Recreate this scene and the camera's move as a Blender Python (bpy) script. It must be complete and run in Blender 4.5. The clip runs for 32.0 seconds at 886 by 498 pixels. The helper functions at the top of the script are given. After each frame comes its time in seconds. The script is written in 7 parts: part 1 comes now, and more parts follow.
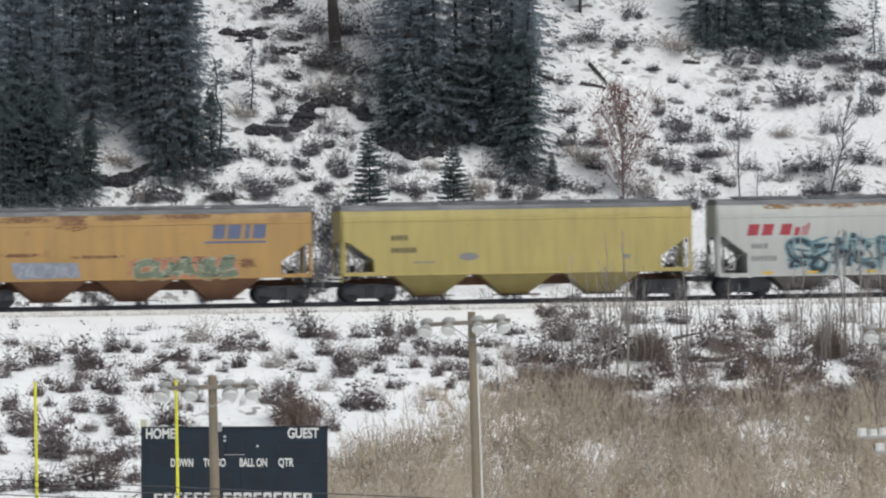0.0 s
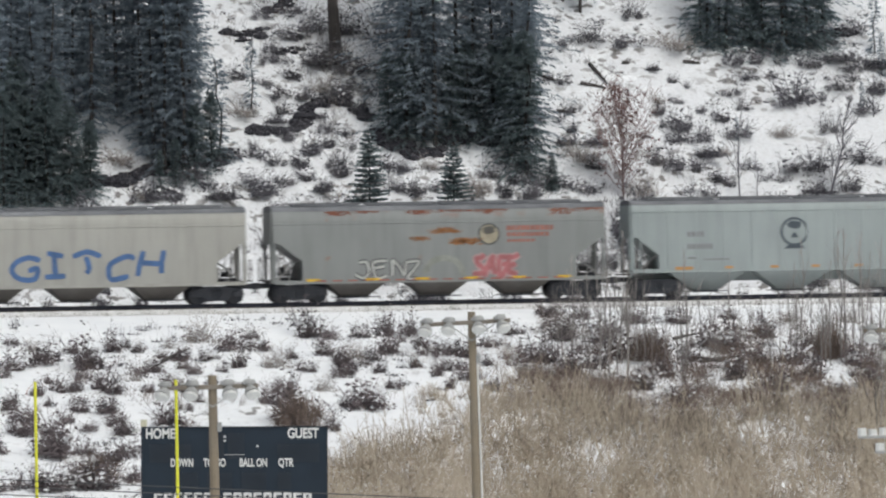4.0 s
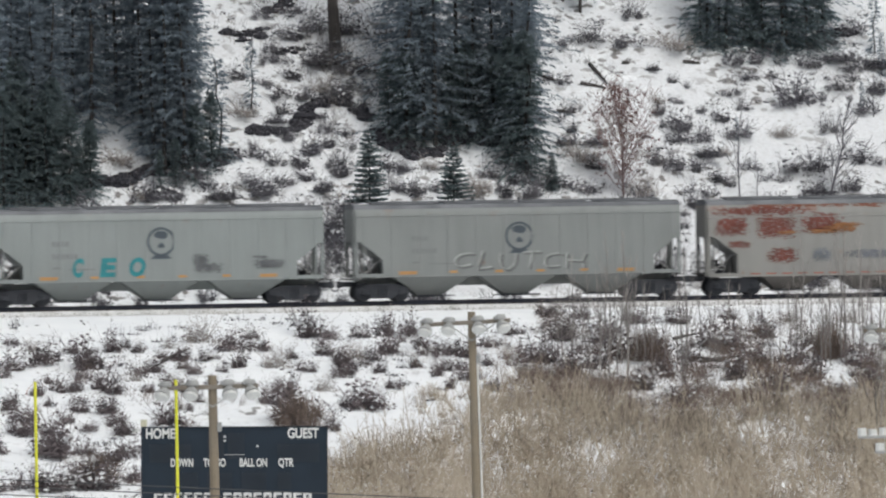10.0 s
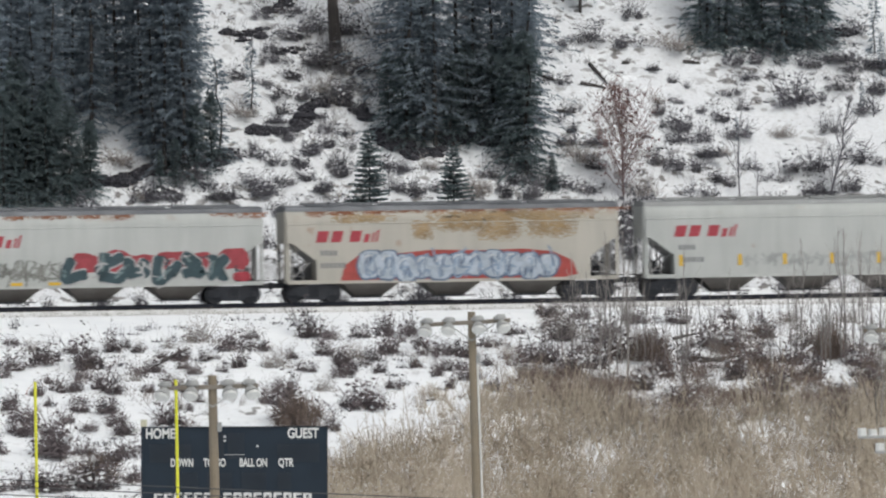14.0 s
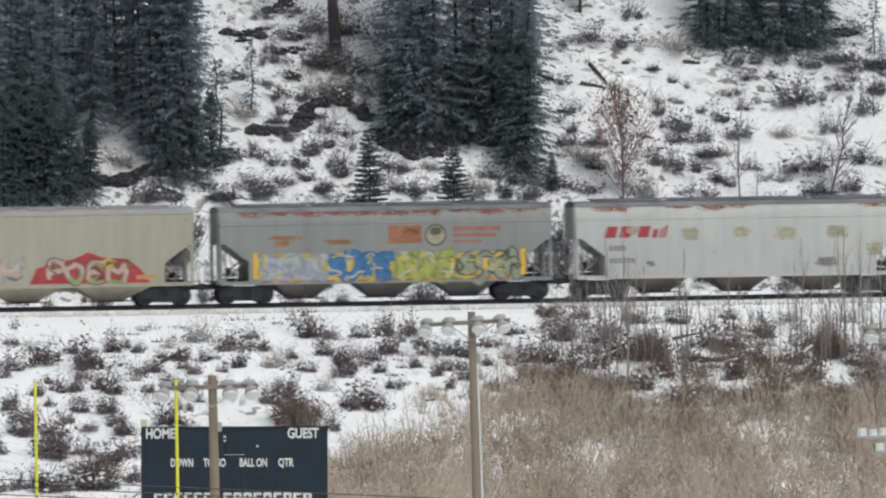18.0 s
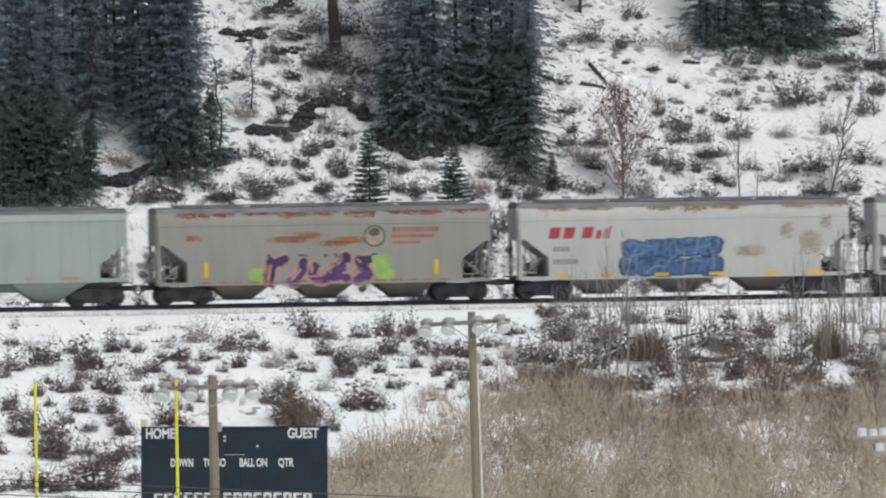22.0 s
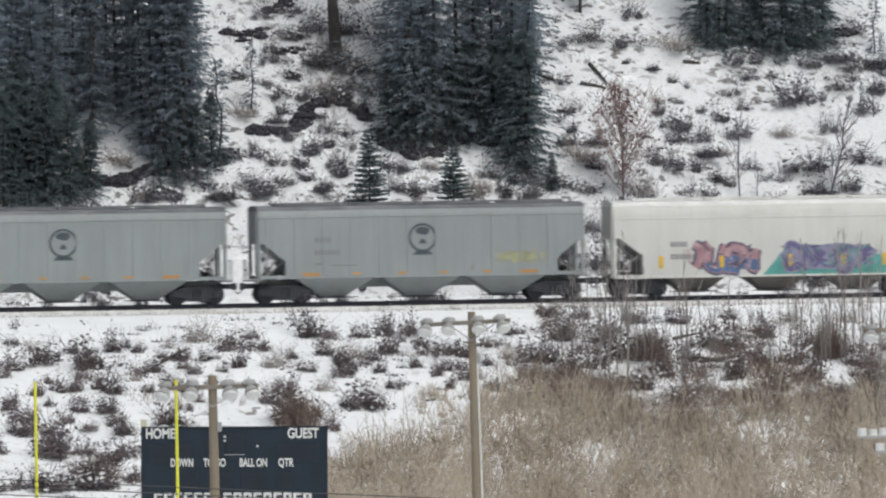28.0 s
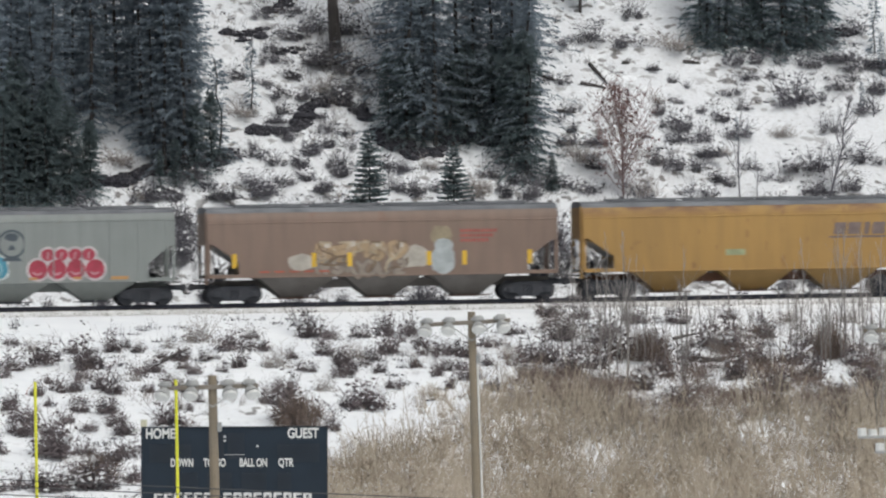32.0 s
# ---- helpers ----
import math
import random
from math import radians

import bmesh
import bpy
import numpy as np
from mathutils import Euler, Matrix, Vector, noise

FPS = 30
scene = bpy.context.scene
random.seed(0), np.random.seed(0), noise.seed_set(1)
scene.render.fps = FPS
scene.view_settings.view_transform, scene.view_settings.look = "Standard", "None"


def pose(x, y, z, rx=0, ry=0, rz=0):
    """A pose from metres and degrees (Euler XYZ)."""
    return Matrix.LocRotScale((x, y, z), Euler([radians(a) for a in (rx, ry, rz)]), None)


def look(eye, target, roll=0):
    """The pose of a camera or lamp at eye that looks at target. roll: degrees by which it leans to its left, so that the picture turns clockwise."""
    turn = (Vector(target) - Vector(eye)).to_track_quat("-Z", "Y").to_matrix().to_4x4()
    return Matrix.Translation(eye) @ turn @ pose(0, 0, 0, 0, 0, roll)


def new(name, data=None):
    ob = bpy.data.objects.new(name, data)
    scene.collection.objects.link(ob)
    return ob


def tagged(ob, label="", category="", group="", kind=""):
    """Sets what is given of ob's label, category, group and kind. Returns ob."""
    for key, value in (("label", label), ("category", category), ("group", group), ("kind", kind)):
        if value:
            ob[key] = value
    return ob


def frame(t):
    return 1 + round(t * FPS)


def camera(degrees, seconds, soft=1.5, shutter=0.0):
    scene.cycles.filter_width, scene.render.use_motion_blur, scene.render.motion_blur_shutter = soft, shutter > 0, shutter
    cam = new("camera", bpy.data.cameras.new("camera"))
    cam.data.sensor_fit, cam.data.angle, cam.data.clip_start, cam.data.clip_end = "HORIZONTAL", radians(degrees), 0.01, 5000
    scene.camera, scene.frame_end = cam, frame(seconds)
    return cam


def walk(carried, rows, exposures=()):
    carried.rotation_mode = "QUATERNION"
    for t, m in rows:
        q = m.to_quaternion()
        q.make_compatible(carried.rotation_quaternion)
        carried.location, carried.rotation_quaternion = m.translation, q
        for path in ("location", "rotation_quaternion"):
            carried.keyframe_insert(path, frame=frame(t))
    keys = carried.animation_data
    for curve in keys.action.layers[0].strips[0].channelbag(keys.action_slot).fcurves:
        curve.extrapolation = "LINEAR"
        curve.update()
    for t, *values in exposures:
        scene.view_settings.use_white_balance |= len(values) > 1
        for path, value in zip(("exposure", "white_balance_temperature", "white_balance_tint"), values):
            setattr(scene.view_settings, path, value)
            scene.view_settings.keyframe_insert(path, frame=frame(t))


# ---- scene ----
cam = camera(4.22, 32.0, soft=2.2, shutter=0.35)
EYE = Vector((0.0, 0.0, 14.4))
LOOK = look(EYE, (0.0, 600.0, 14.4), -0.94)
walk(cam, [(0.0, LOOK), (32.0, LOOK)], [(0.0, 0.14, 6400, 6), (32.0, 0.14, 6400, 6)])

# ---- light: an overcast winter sky with a weak, very soft sun ----
world = bpy.data.worlds.new("world")
scene.world = world
world.use_nodes = True
wn, wl = world.node_tree.nodes, world.node_tree.links
sky = wn.new("ShaderNodeTexSky")
sky.sky_type, sky.sun_disc = "NISHITA", False
sky.sun_elevation, sky.sun_rotation = radians(56), radians(148)
sky.air_density, sky.dust_density, sky.ozone_density = 1.0, 6.0, 1.0
grey = wn.new("ShaderNodeHueSaturation")
grey.inputs["Saturation"].default_value = 0.45
wl.new(sky.outputs["Color"], grey.inputs["Color"])
wl.new(grey.outputs["Color"], wn["Background"].inputs["Color"])
wn["Background"].inputs["Strength"].default_value = 0.078
sun = new("sun", bpy.data.lights.new("sun", "SUN"))
sun.data.energy, sun.data.angle, sun.data.color = 1.0, radians(25), (1.0, 0.99, 0.98)
sun.matrix_world = look((50, -80, 140), (0, 0, 0))

PSI = radians(10)
TRACK = Matrix.Translation((0, 600, 11.86)) @ Matrix.Rotation(PSI, 4, "Z")


# ---- small tools ----
def part(name, bm, material, parent, label="", smooth=False):
    """Links a bmesh, or a finished mesh, as one mesh object under a thing or part."""
    if isinstance(bm, bmesh.types.BMesh):
        me = bpy.data.meshes.new(name)
        bm.to_mesh(me)
        bm.free()
    else:
        me = bm
    if smooth:
        me.polygons.foreach_set("use_smooth", [True] * len(me.polygons))
    ob = new(name, me)
    if not me.materials:
        me.materials.append(material)
    if me.materials[0] != material:
        ob.material_slots[0].link = "OBJECT"
        ob.material_slots[0].material = material
    ob.parent = parent
    if label:
        ob["label"] = label
    return ob


def thing(name, m, label, category, group="", kind=""):
    ob = new(name)
    ob.matrix_world = m
    ob.empty_display_size = 0.3
    return tagged(ob, label, category, group, kind)


def box(bm, x0, x1, y0, y1, z0, z1, bevel=0.0):
    r = bmesh.ops.create_cube(bm, size=1.0)
    for v in r["verts"]:
        v.co = Vector((x0 + (v.co.x + 0.5) * (x1 - x0), y0 + (v.co.y + 0.5) * (y1 - y0), z0 + (v.co.z + 0.5) * (z1 - z0)))
    if bevel:
        edges = list({e for v in r["verts"] for e in v.link_edges})
        bmesh.ops.bevel(bm, geom=edges, offset=bevel, segments=1, affect="EDGES")
    return bm


def boxes(*rows, bevel=0.0):
    bm = bmesh.new()
    for r in rows:
        box(bm, *r, bevel=bevel)
    return bm


def tube(bm, points, radii, sides=8, cap=True):
    """A tapered tube along points."""
    points = [Vector(p) for p in points]
    if not hasattr(radii, "__len__"):
        radii = [radii] * len(points)
    rings = []
    for i, p in enumerate(points):
        d = (points[min(i + 1, len(points) - 1)] - points[max(i - 1, 0)]).normalized()
        a = d.orthogonal().normalized() if abs(d.z) > 0.99 else d.cross(Vector((0, 0, 1))).normalized()
        b = d.cross(a)
        rings.append([bm.verts.new(p + radii[i] * (math.cos(k * math.tau / sides) * a + math.sin(k * math.tau / sides) * b)) for k in range(sides)])
    for r, s in zip(rings, rings[1:]):
        for k in range(sides):
            bm.faces.new((r[k], r[(k + 1) % sides], s[(k + 1) % sides], s[k]))
    if cap:
        bm.faces.new(rings[0][::-1])
        bm.faces.new(rings[-1])
    return bm


def prism(bm, outline, y0, y1):
    """A plate with the (x, z) outline, from y0 to y1."""
    a = [bm.verts.new((x, y0, z)) for x, z in outline]
    b = [bm.verts.new((x, y1, z)) for x, z in outline]
    n = len(a)
    bm.faces.new(a)
    bm.faces.new(b[::-1])
    for i in range(n):
        bm.faces.new((a[i], b[i], b[(i + 1) % n], a[(i + 1) % n]))
    bmesh.ops.recalc_face_normals(bm, faces=bm.faces)
    return bm


class Soup:
    """Collects many thin stems and leaf blades for one mesh."""

    def __init__(self):
        self.v, self.f = [], []

    def stem(self, pts, r0, r1, sides=3):
        n, base = len(pts), len(self.v)
        for i, p in enumerate(pts):
            r = r0 + (r1 - r0) * i / (n - 1)
            for k in range(sides):
                a = k * math.tau / sides
                self.v.append((p[0] + r * math.cos(a), p[1] + r * math.sin(a), p[2]))
        for i in range(n - 1):
            for k in range(sides):
                a, b = base + i * sides + k, base + i * sides + (k + 1) % sides
                self.f.append((a, b, b + sides, a + sides))

    def blade(self, p, d, length, width, rnd):
        """A small leaf or needle spray: a bent diamond."""
        d = Vector(d).normalized()
        s = d.cross(Vector((rnd.uniform(-1, 1), rnd.uniform(-1, 1), rnd.uniform(-1, 1)))).normalized() * width * 0.5
        p, n = Vector(p), len(self.v)
        m = p + d * length * 0.45
        q = p + d * length + Vector((0, 0, -0.12 * length))
        self.v += [tuple(p), tuple(m + s), tuple(q), tuple(m - s)]
        self.f.append((n, n + 1, n + 2, n + 3))

    def mesh(self, name, material):
        me = bpy.data.meshes.new(name)
        me.from_pydata(self.v, [], self.f)
        me.materials.append(material)
        return me


# ---- materials ----
def nodes(name):
    m = bpy.data.materials.new(name)
    m.use_nodes = True
    return m, m.node_tree.nodes, m.node_tree.links, m.node_tree.nodes["Principled BSDF"]


def noise_fac(n, l, coord, scale, detail=4.0, stretch=(1, 1, 1), lo=0.35, hi=0.65, offset=0.0):
    mp = n.new("ShaderNodeMapping")
    mp.inputs["Scale"].default_value = stretch
    mp.inputs["Location"].default_value = (offset, offset * 0.7, offset * 1.3)
    l.new(coord, mp.inputs["Vector"])
    t = n.new("ShaderNodeTexNoise")
    t.inputs["Scale"].default_value, t.inputs["Detail"].default_value = scale, detail
    l.new(mp.outputs["Vector"], t.inputs["Vector"])
    r = n.new("ShaderNodeMapRange")
    r.inputs["From Min"].default_value, r.inputs["From Max"].default_value = lo, hi
    l.new(t.outputs["Fac"], r.inputs["Value"])
    return r.outputs["Result"]


def mix(n, l, fac, a, b):
    x = n.new("ShaderNodeMix")
    x.data_type = "RGBA"
    for sock, val in ((x.inputs[0], fac), (x.inputs[6], a), (x.inputs[7], b)):
        if isinstance(val, bpy.types.NodeSocket):
            l.new(val, sock)
        else:
            sock.default_value = val if not isinstance(val, tuple) else (*val, 1) if len(val) == 3 else val
    return x.outputs[2]


def mul(n, l, a, b):
    x = n.new("ShaderNodeMath")
    x.operation = "MULTIPLY"
    for sock, val in ((x.inputs[0], a), (x.inputs[1], b)):
        if isinstance(val, bpy.types.NodeSocket):
            l.new(val, sock)
        else:
            sock.default_value = val
    return x.outputs[0]


def surface(name, color, second, rough=0.8, metal=0.0, big=0.6, small=9.0, bump=0.2, per_object=0.0, per_island=0.0, coord="Object"):
    """Two colours mixed at two scales, with a fine bump."""
    m, n, l, p = nodes(name)
    tc = n.new("ShaderNodeTexCoord").outputs[coord]
    f1 = noise_fac(n, l, tc, big)
    f2 = noise_fac(n, l, tc, small, 6.0, lo=0.3, hi=0.7)
    c = mix(n, l, f1, color, second)
    c = mix(n, l, mul(n, l, f2, 0.45), c, tuple(0.5 * (a + b) * 0.65 for a, b in zip(color, second)))
    if per_object or per_island:
        src = n.new("ShaderNodeObjectInfo").outputs["Random"] if per_object else n.new("ShaderNodeNewGeometry").outputs["Random Per Island"]
        amount = per_object or per_island
        r = n.new("ShaderNodeMapRange")
        r.inputs["To Min"].default_value, r.inputs["To Max"].default_value = 1 - amount, 1 + amount
        l.new(src, r.inputs["Value"])
        h = n.new("ShaderNodeHueSaturation")
        l.new(r.outputs["Result"], h.inputs["Value"])
        l.new(c, h.inputs["Color"])
        c = h.outputs["Color"]
    l.new(c, p.inputs["Base Color"])
    p.inputs["Roughness"].default_value, p.inputs["Metallic"].default_value = rough, metal
    if bump:
        b = n.new("ShaderNodeBump")
        b.inputs["Strength"].default_value, b.inputs["Distance"].default_value = bump, 0.02
        l.new(f2, b.inputs["Height"])
        l.new(b.outputs["Normal"], p.inputs["Normal"])
    return m


def foliage(name, color, second):
    """Needles and leaves that let some light through."""
    m = surface(name, color, second, 0.8, big=0.8, per_island=0.12, bump=0)
    n, l = m.node_tree.nodes, m.node_tree.links
    p = n["Principled BSDF"]
    t, x = n.new("ShaderNodeBsdfTranslucent"), n.new("ShaderNodeMixShader")
    l.new(p.inputs["Base Color"].links[0].from_socket, t.inputs["Color"])
    x.inputs[0].default_value = 0.7
    l.new(p.outputs[0], x.inputs[1])
    l.new(t.outputs[0], x.inputs[2])
    l.new(x.outputs[0], n["Material Output"].inputs["Surface"])
    return m


def car_paint(name, color, rust=0.2, dirt=0.25, rust_color=(0.22, 0.085, 0.04), seed=0.0, rust_z=(3.95, 4.35)):
    """Faded freight car paint: mottled, streaked by rain, with rust blooming along the roof seam."""
    m, n, l, p = nodes(name)
    tc = n.new("ShaderNodeTexCoord").outputs["Object"]
    dark = tuple(0.62 * c for c in color)
    c = mix(n, l, mul(n, l, noise_fac(n, l, tc, 0.35, 3.0, offset=seed), 0.22), color, dark)
    streak = noise_fac(n, l, tc, 2.2, 5.0, (1.0, 1.0, 0.12), 0.42, 0.75, seed + 3)
    c = mix(n, l, mul(n, l, streak, dirt), c, tuple(0.35 * v + 0.03 for v in color))
    sx = n.new("ShaderNodeSeparateXYZ")
    l.new(tc, sx.inputs[0])
    band = n.new("ShaderNodeMapRange")
    band.inputs["From Min"].default_value, band.inputs["From Max"].default_value = rust_z
    l.new(sx.outputs["Z"], band.inputs["Value"])
    blot = noise_fac(n, l, tc, 0.9, 4.0, (1.0, 0.2, 1.6), 0.62 - 0.25 * rust, 0.80 - 0.25 * rust, seed + 7)
    c = mix(n, l, mul(n, l, mul(n, l, blot, band.outputs["Result"]), min(1.0, 0.4 + rust)), c, rust_color)
    spots = noise_fac(n, l, tc, 1.6, 8.0, (1, 1, 0.6), 0.70 - 0.10 * rust, 0.78 - 0.10 * rust, seed + 11)
    c = mix(n, l, mul(n, l, spots, 0.5), c, rust_color)
    l.new(c, p.inputs["Base Color"])
    p.inputs["Roughness"].default_value = 0.62
    b = n.new("ShaderNodeBump")
    b.inputs["Strength"].default_value, b.inputs["Distance"].default_value = 0.12, 0.02
    l.new(noise_fac(n, l, tc, 5.0), b.inputs["Height"])
    l.new(b.outputs["Normal"], p.inputs["Normal"])
    return m


def plain(name, color, rough=0.6, metal=0.0):
    return surface(name, color, tuple(0.82 * c for c in color), rough, metal, 1.2, 14.0, 0.08)


SNOW, n_, l_, p_ = nodes("snow")
tc_ = n_.new("ShaderNodeTexCoord").outputs["Object"]
soil_ = mix(n_, l_, noise_fac(n_, l_, tc_, 3.0), (0.055, 0.045, 0.04), (0.12, 0.095, 0.08))
white_ = mix(n_, l_, noise_fac(n_, l_, tc_, 0.5), (0.92, 0.93, 0.945), (0.84, 0.855, 0.88))
bare_ = mul(n_, l_, noise_fac(n_, l_, tc_, 0.22, 3.0, lo=0.44, hi=0.58), noise_fac(n_, l_, tc_, 1.9, 7.0, lo=0.55, hi=0.60))
sepz_ = n_.new("ShaderNodeSeparateXYZ")
l_.new(n_.new("ShaderNodeNewGeometry").outputs["True Normal"], sepz_.inputs[0])
steep_ = n_.new("ShaderNodeMapRange")
steep_.inputs["From Min"].default_value, steep_.inputs["From Max"].default_value = 0.97, 0.94
l_.new(sepz_.outputs["Z"], steep_.inputs["Value"])
stubble_ = mul(n_, l_, mul(n_, l_, noise_fac(n_, l_, tc_, 5.0, 8.0, lo=0.42, hi=0.70), steep_.outputs["Result"]), 0.30)
# The hillside's dimmer light is put into the snow colour: greyer where steep.
hill_dim_ = n_.new("ShaderNodeMapRange")
hill_dim_.inputs["From Min"].default_value, hill_dim_.inputs["From Max"].default_value = 0.90, 0.84
l_.new(sepz_.outputs["Z"], hill_dim_.inputs["Value"])
white_ = mix(n_, l_, mul(n_, l_, hill_dim_.outputs["Result"], 0.85), white_, (0.735, 0.745, 0.77))
white_ = mix(n_, l_, stubble_, white_, (0.48, 0.46, 0.45))
l_.new(mix(n_, l_, mul(n_, l_, bare_, mul(n_, l_, steep_.outputs["Result"], 0.8)), white_, soil_), p_.inputs["Base Color"])
p_.inputs["Roughness"].default_value = 0.75
b_ = n_.new("ShaderNodeBump")
b_.inputs["Strength"].default_value, b_.inputs["Distance"].default_value = 0.35, 0.08
l_.new(noise_fac(n_, l_, tc_, 2.5, 6.0, lo=0.2, hi=0.8), b_.inputs["Height"])
l_.new(b_.outputs["Normal"], p_.inputs["Normal"])

SNOW_TUFT = surface("snow_tuft", (0.86, 0.87, 0.89), (0.92, 0.92, 0.93), 0.8, bump=0)
BARK = surface("bark", (0.055, 0.048, 0.046), (0.095, 0.085, 0.08), 0.95, small=12, bump=0.6)
# Spruce needle colours lifted to pale blue-grey to stand for distance haze.
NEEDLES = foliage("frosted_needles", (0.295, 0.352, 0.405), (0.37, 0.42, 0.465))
NEEDLES_YOUNG = foliage("needles_young", (0.18, 0.235, 0.25), (0.24, 0.29, 0.30))
TWIG_DARK = surface("twig_dark", (0.125, 0.122, 0.142), (0.215, 0.205, 0.222), 0.9, per_object=0.3, bump=0)
TWIG_BROWN = surface("twig_brown", (0.13, 0.108, 0.114), (0.20, 0.168, 0.17), 0.9, per_object=0.25, bump=0)
TWIG_GREY = surface("twig_grey", (0.33, 0.295, 0.28), (0.44, 0.40, 0.375), 0.9, bump=0)
TWIG_STEM = surface("twig_stem", (0.25, 0.23, 0.222), (0.35, 0.322, 0.305), 0.9, per_object=0.25, bump=0)
TWIG_GRASS = surface("twig_grass", (0.26, 0.245, 0.235), (0.42, 0.39, 0.37), 0.9, per_island=0.4, bump=0)
STRAW = surface("straw", (0.20, 0.152, 0.108), (0.41, 0.335, 0.255), 0.9, big=0.45, per_island=0.45, bump=0)
STRAW_GREY = surface("straw_grey", (0.21, 0.175, 0.145), (0.33, 0.285, 0.24), 0.9, big=0.3, per_island=0.4, bump=0)
STRAW_PALE = surface("straw_pale", (0.42, 0.36, 0.28), (0.54, 0.47, 0.385), 0.9, bump=0)
SCRUB = surface("scrub", (0.17, 0.125, 0.105), (0.27, 0.215, 0.185), 0.9, big=0.25, per_island=0.35, bump=0)
TWIG_RED = surface("twig_red", (0.21, 0.14, 0.135), (0.30, 0.215, 0.205), 0.9, bump=0)
RED_LEAF = foliage("red_leaf", (0.24, 0.13, 0.13), (0.33, 0.20, 0.19))
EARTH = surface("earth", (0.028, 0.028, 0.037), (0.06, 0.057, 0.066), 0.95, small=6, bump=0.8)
GRAVEL = surface("gravel", (0.62, 0.61, 0.60), (0.84, 0.84, 0.85), 0.95, big=1.5, small=16, bump=0.8)
STONE = surface("ballast_stone", (0.20, 0.19, 0.17), (0.36, 0.34, 0.29), 0.95, per_island=0.4, bump=0)
STEEL_DARK = surface("steel_dark", (0.046, 0.052, 0.066), (0.075, 0.076, 0.086), 0.6, 0.2, big=1.5, small=14)
RAIL_STEEL = surface("rail_steel", (0.032, 0.038, 0.058), (0.05, 0.052, 0.066), 0.5, 0.5)
TIE_WOOD = surface("tie_wood", (0.05, 0.04, 0.035), (0.09, 0.075, 0.065), 0.95, small=14, per_object=0.3)
POLE_WOOD = surface("pole_wood", (0.275, 0.22, 0.15), (0.235, 0.20, 0.155), 0.9, big=0.4, small=18, bump=0.5)
POLE_GREY = surface("pole_grey", (0.20, 0.17, 0.14), (0.28, 0.25, 0.21), 0.9, big=0.8, small=18, bump=0.5)
GALV = surface("galvanised", (0.34, 0.345, 0.34), (0.45, 0.45, 0.44), 0.55, 0.15)
LENS = surface("lamp_lens", (0.62, 0.625, 0.61), (0.70, 0.70, 0.68), 0.3, 0.0, bump=0)
WHITE = plain("white_paint", (0.80, 0.80, 0.78), 0.5)
YELLOW = plain("yellow_paint", (0.82, 0.80, 0.05), 0.5)
NAVY = plain("navy_paint", (0.008, 0.020, 0.036), 0.75)
NAVY_DARK = plain("navy_dark", (0.008, 0.016, 0.028), 0.35)
CABLE = plain("cable_black", (0.06, 0.06, 0.065), 0.6)

# ---- the ground: field, bank, railway bench and hillside as one sheet ----
PROFILE_V = (-2600, -75, -60, -44, -9, -5, -3.4, 3.6, 5.5, 8, 40, 120, 200, 400, 2600)
PROFILE_Z = (0, 0, 1.2, 3.2, 10.6, 11.25, 11.36, 11.36, 11.25, 12.0, 34, 88, 118, 122, 125)


def height(u, v):
    z = float(np.interp(v, PROFILE_V, PROFILE_Z))
    rough = min(1.0, max(0.0, (v - 5.5) / 6)) if v > 0 else min(1.0, max(0.0, (-7 - v) / 6)) * min(1.0, max(0.0, (80 + v) / 20))
    if rough > 0:
        p = Vector((u * 0.11, v * 0.11, 0.0))
        z += rough * (0.22 * noise.noise(p) + 0.16 * noise.noise(p * 3.1) + 0.10 * noise.noise(p * 9.0))
    return z


def to_world(u, v, z=0.0):
    return Vector((u * math.cos(PSI) - v * math.sin(PSI), 600 + u * math.sin(PSI) + v * math.cos(PSI), z))


def to_track(x, y):
    return x * math.cos(PSI) + (y - 600) * math.sin(PSI), -x * math.sin(PSI) + (y - 600) * math.cos(PSI)


def ground_z(x, y):
    return height(*to_track(x, y))


def make_ground():
    us = np.concatenate((np.linspace(-2500, -560, 8), np.linspace(-500, -50, 24), np.arange(-44, 44, 0.45), np.linspace(50, 500, 24), np.linspace(560, 2500, 8)))
    vs = np.concatenate((np.linspace(-2600, -700, 8), np.linspace(-600, -90, 16), np.arange(-84, 62, 0.45), np.linspace(64, 400, 50), np.linspace(500, 2600, 8)))
    verts = [to_world(u, v, height(u, v)) for v in vs for u in us]
    w = len(us)
    faces = [(j * w + i, j * w + i + 1, (j + 1) * w + i + 1, (j + 1) * w + i) for j in range(len(vs) - 1) for i in range(w - 1)]
    me = bpy.data.meshes.new("ground")
    me.from_pydata(verts, [], faces)
    me.materials.append(SNOW)
    me.polygons.foreach_set("use_smooth", [True] * len(faces))
    tagged(new("ground", me), "snow-covered field, railway bank and rising hillside", "ground", kind="structure")


make_ground()


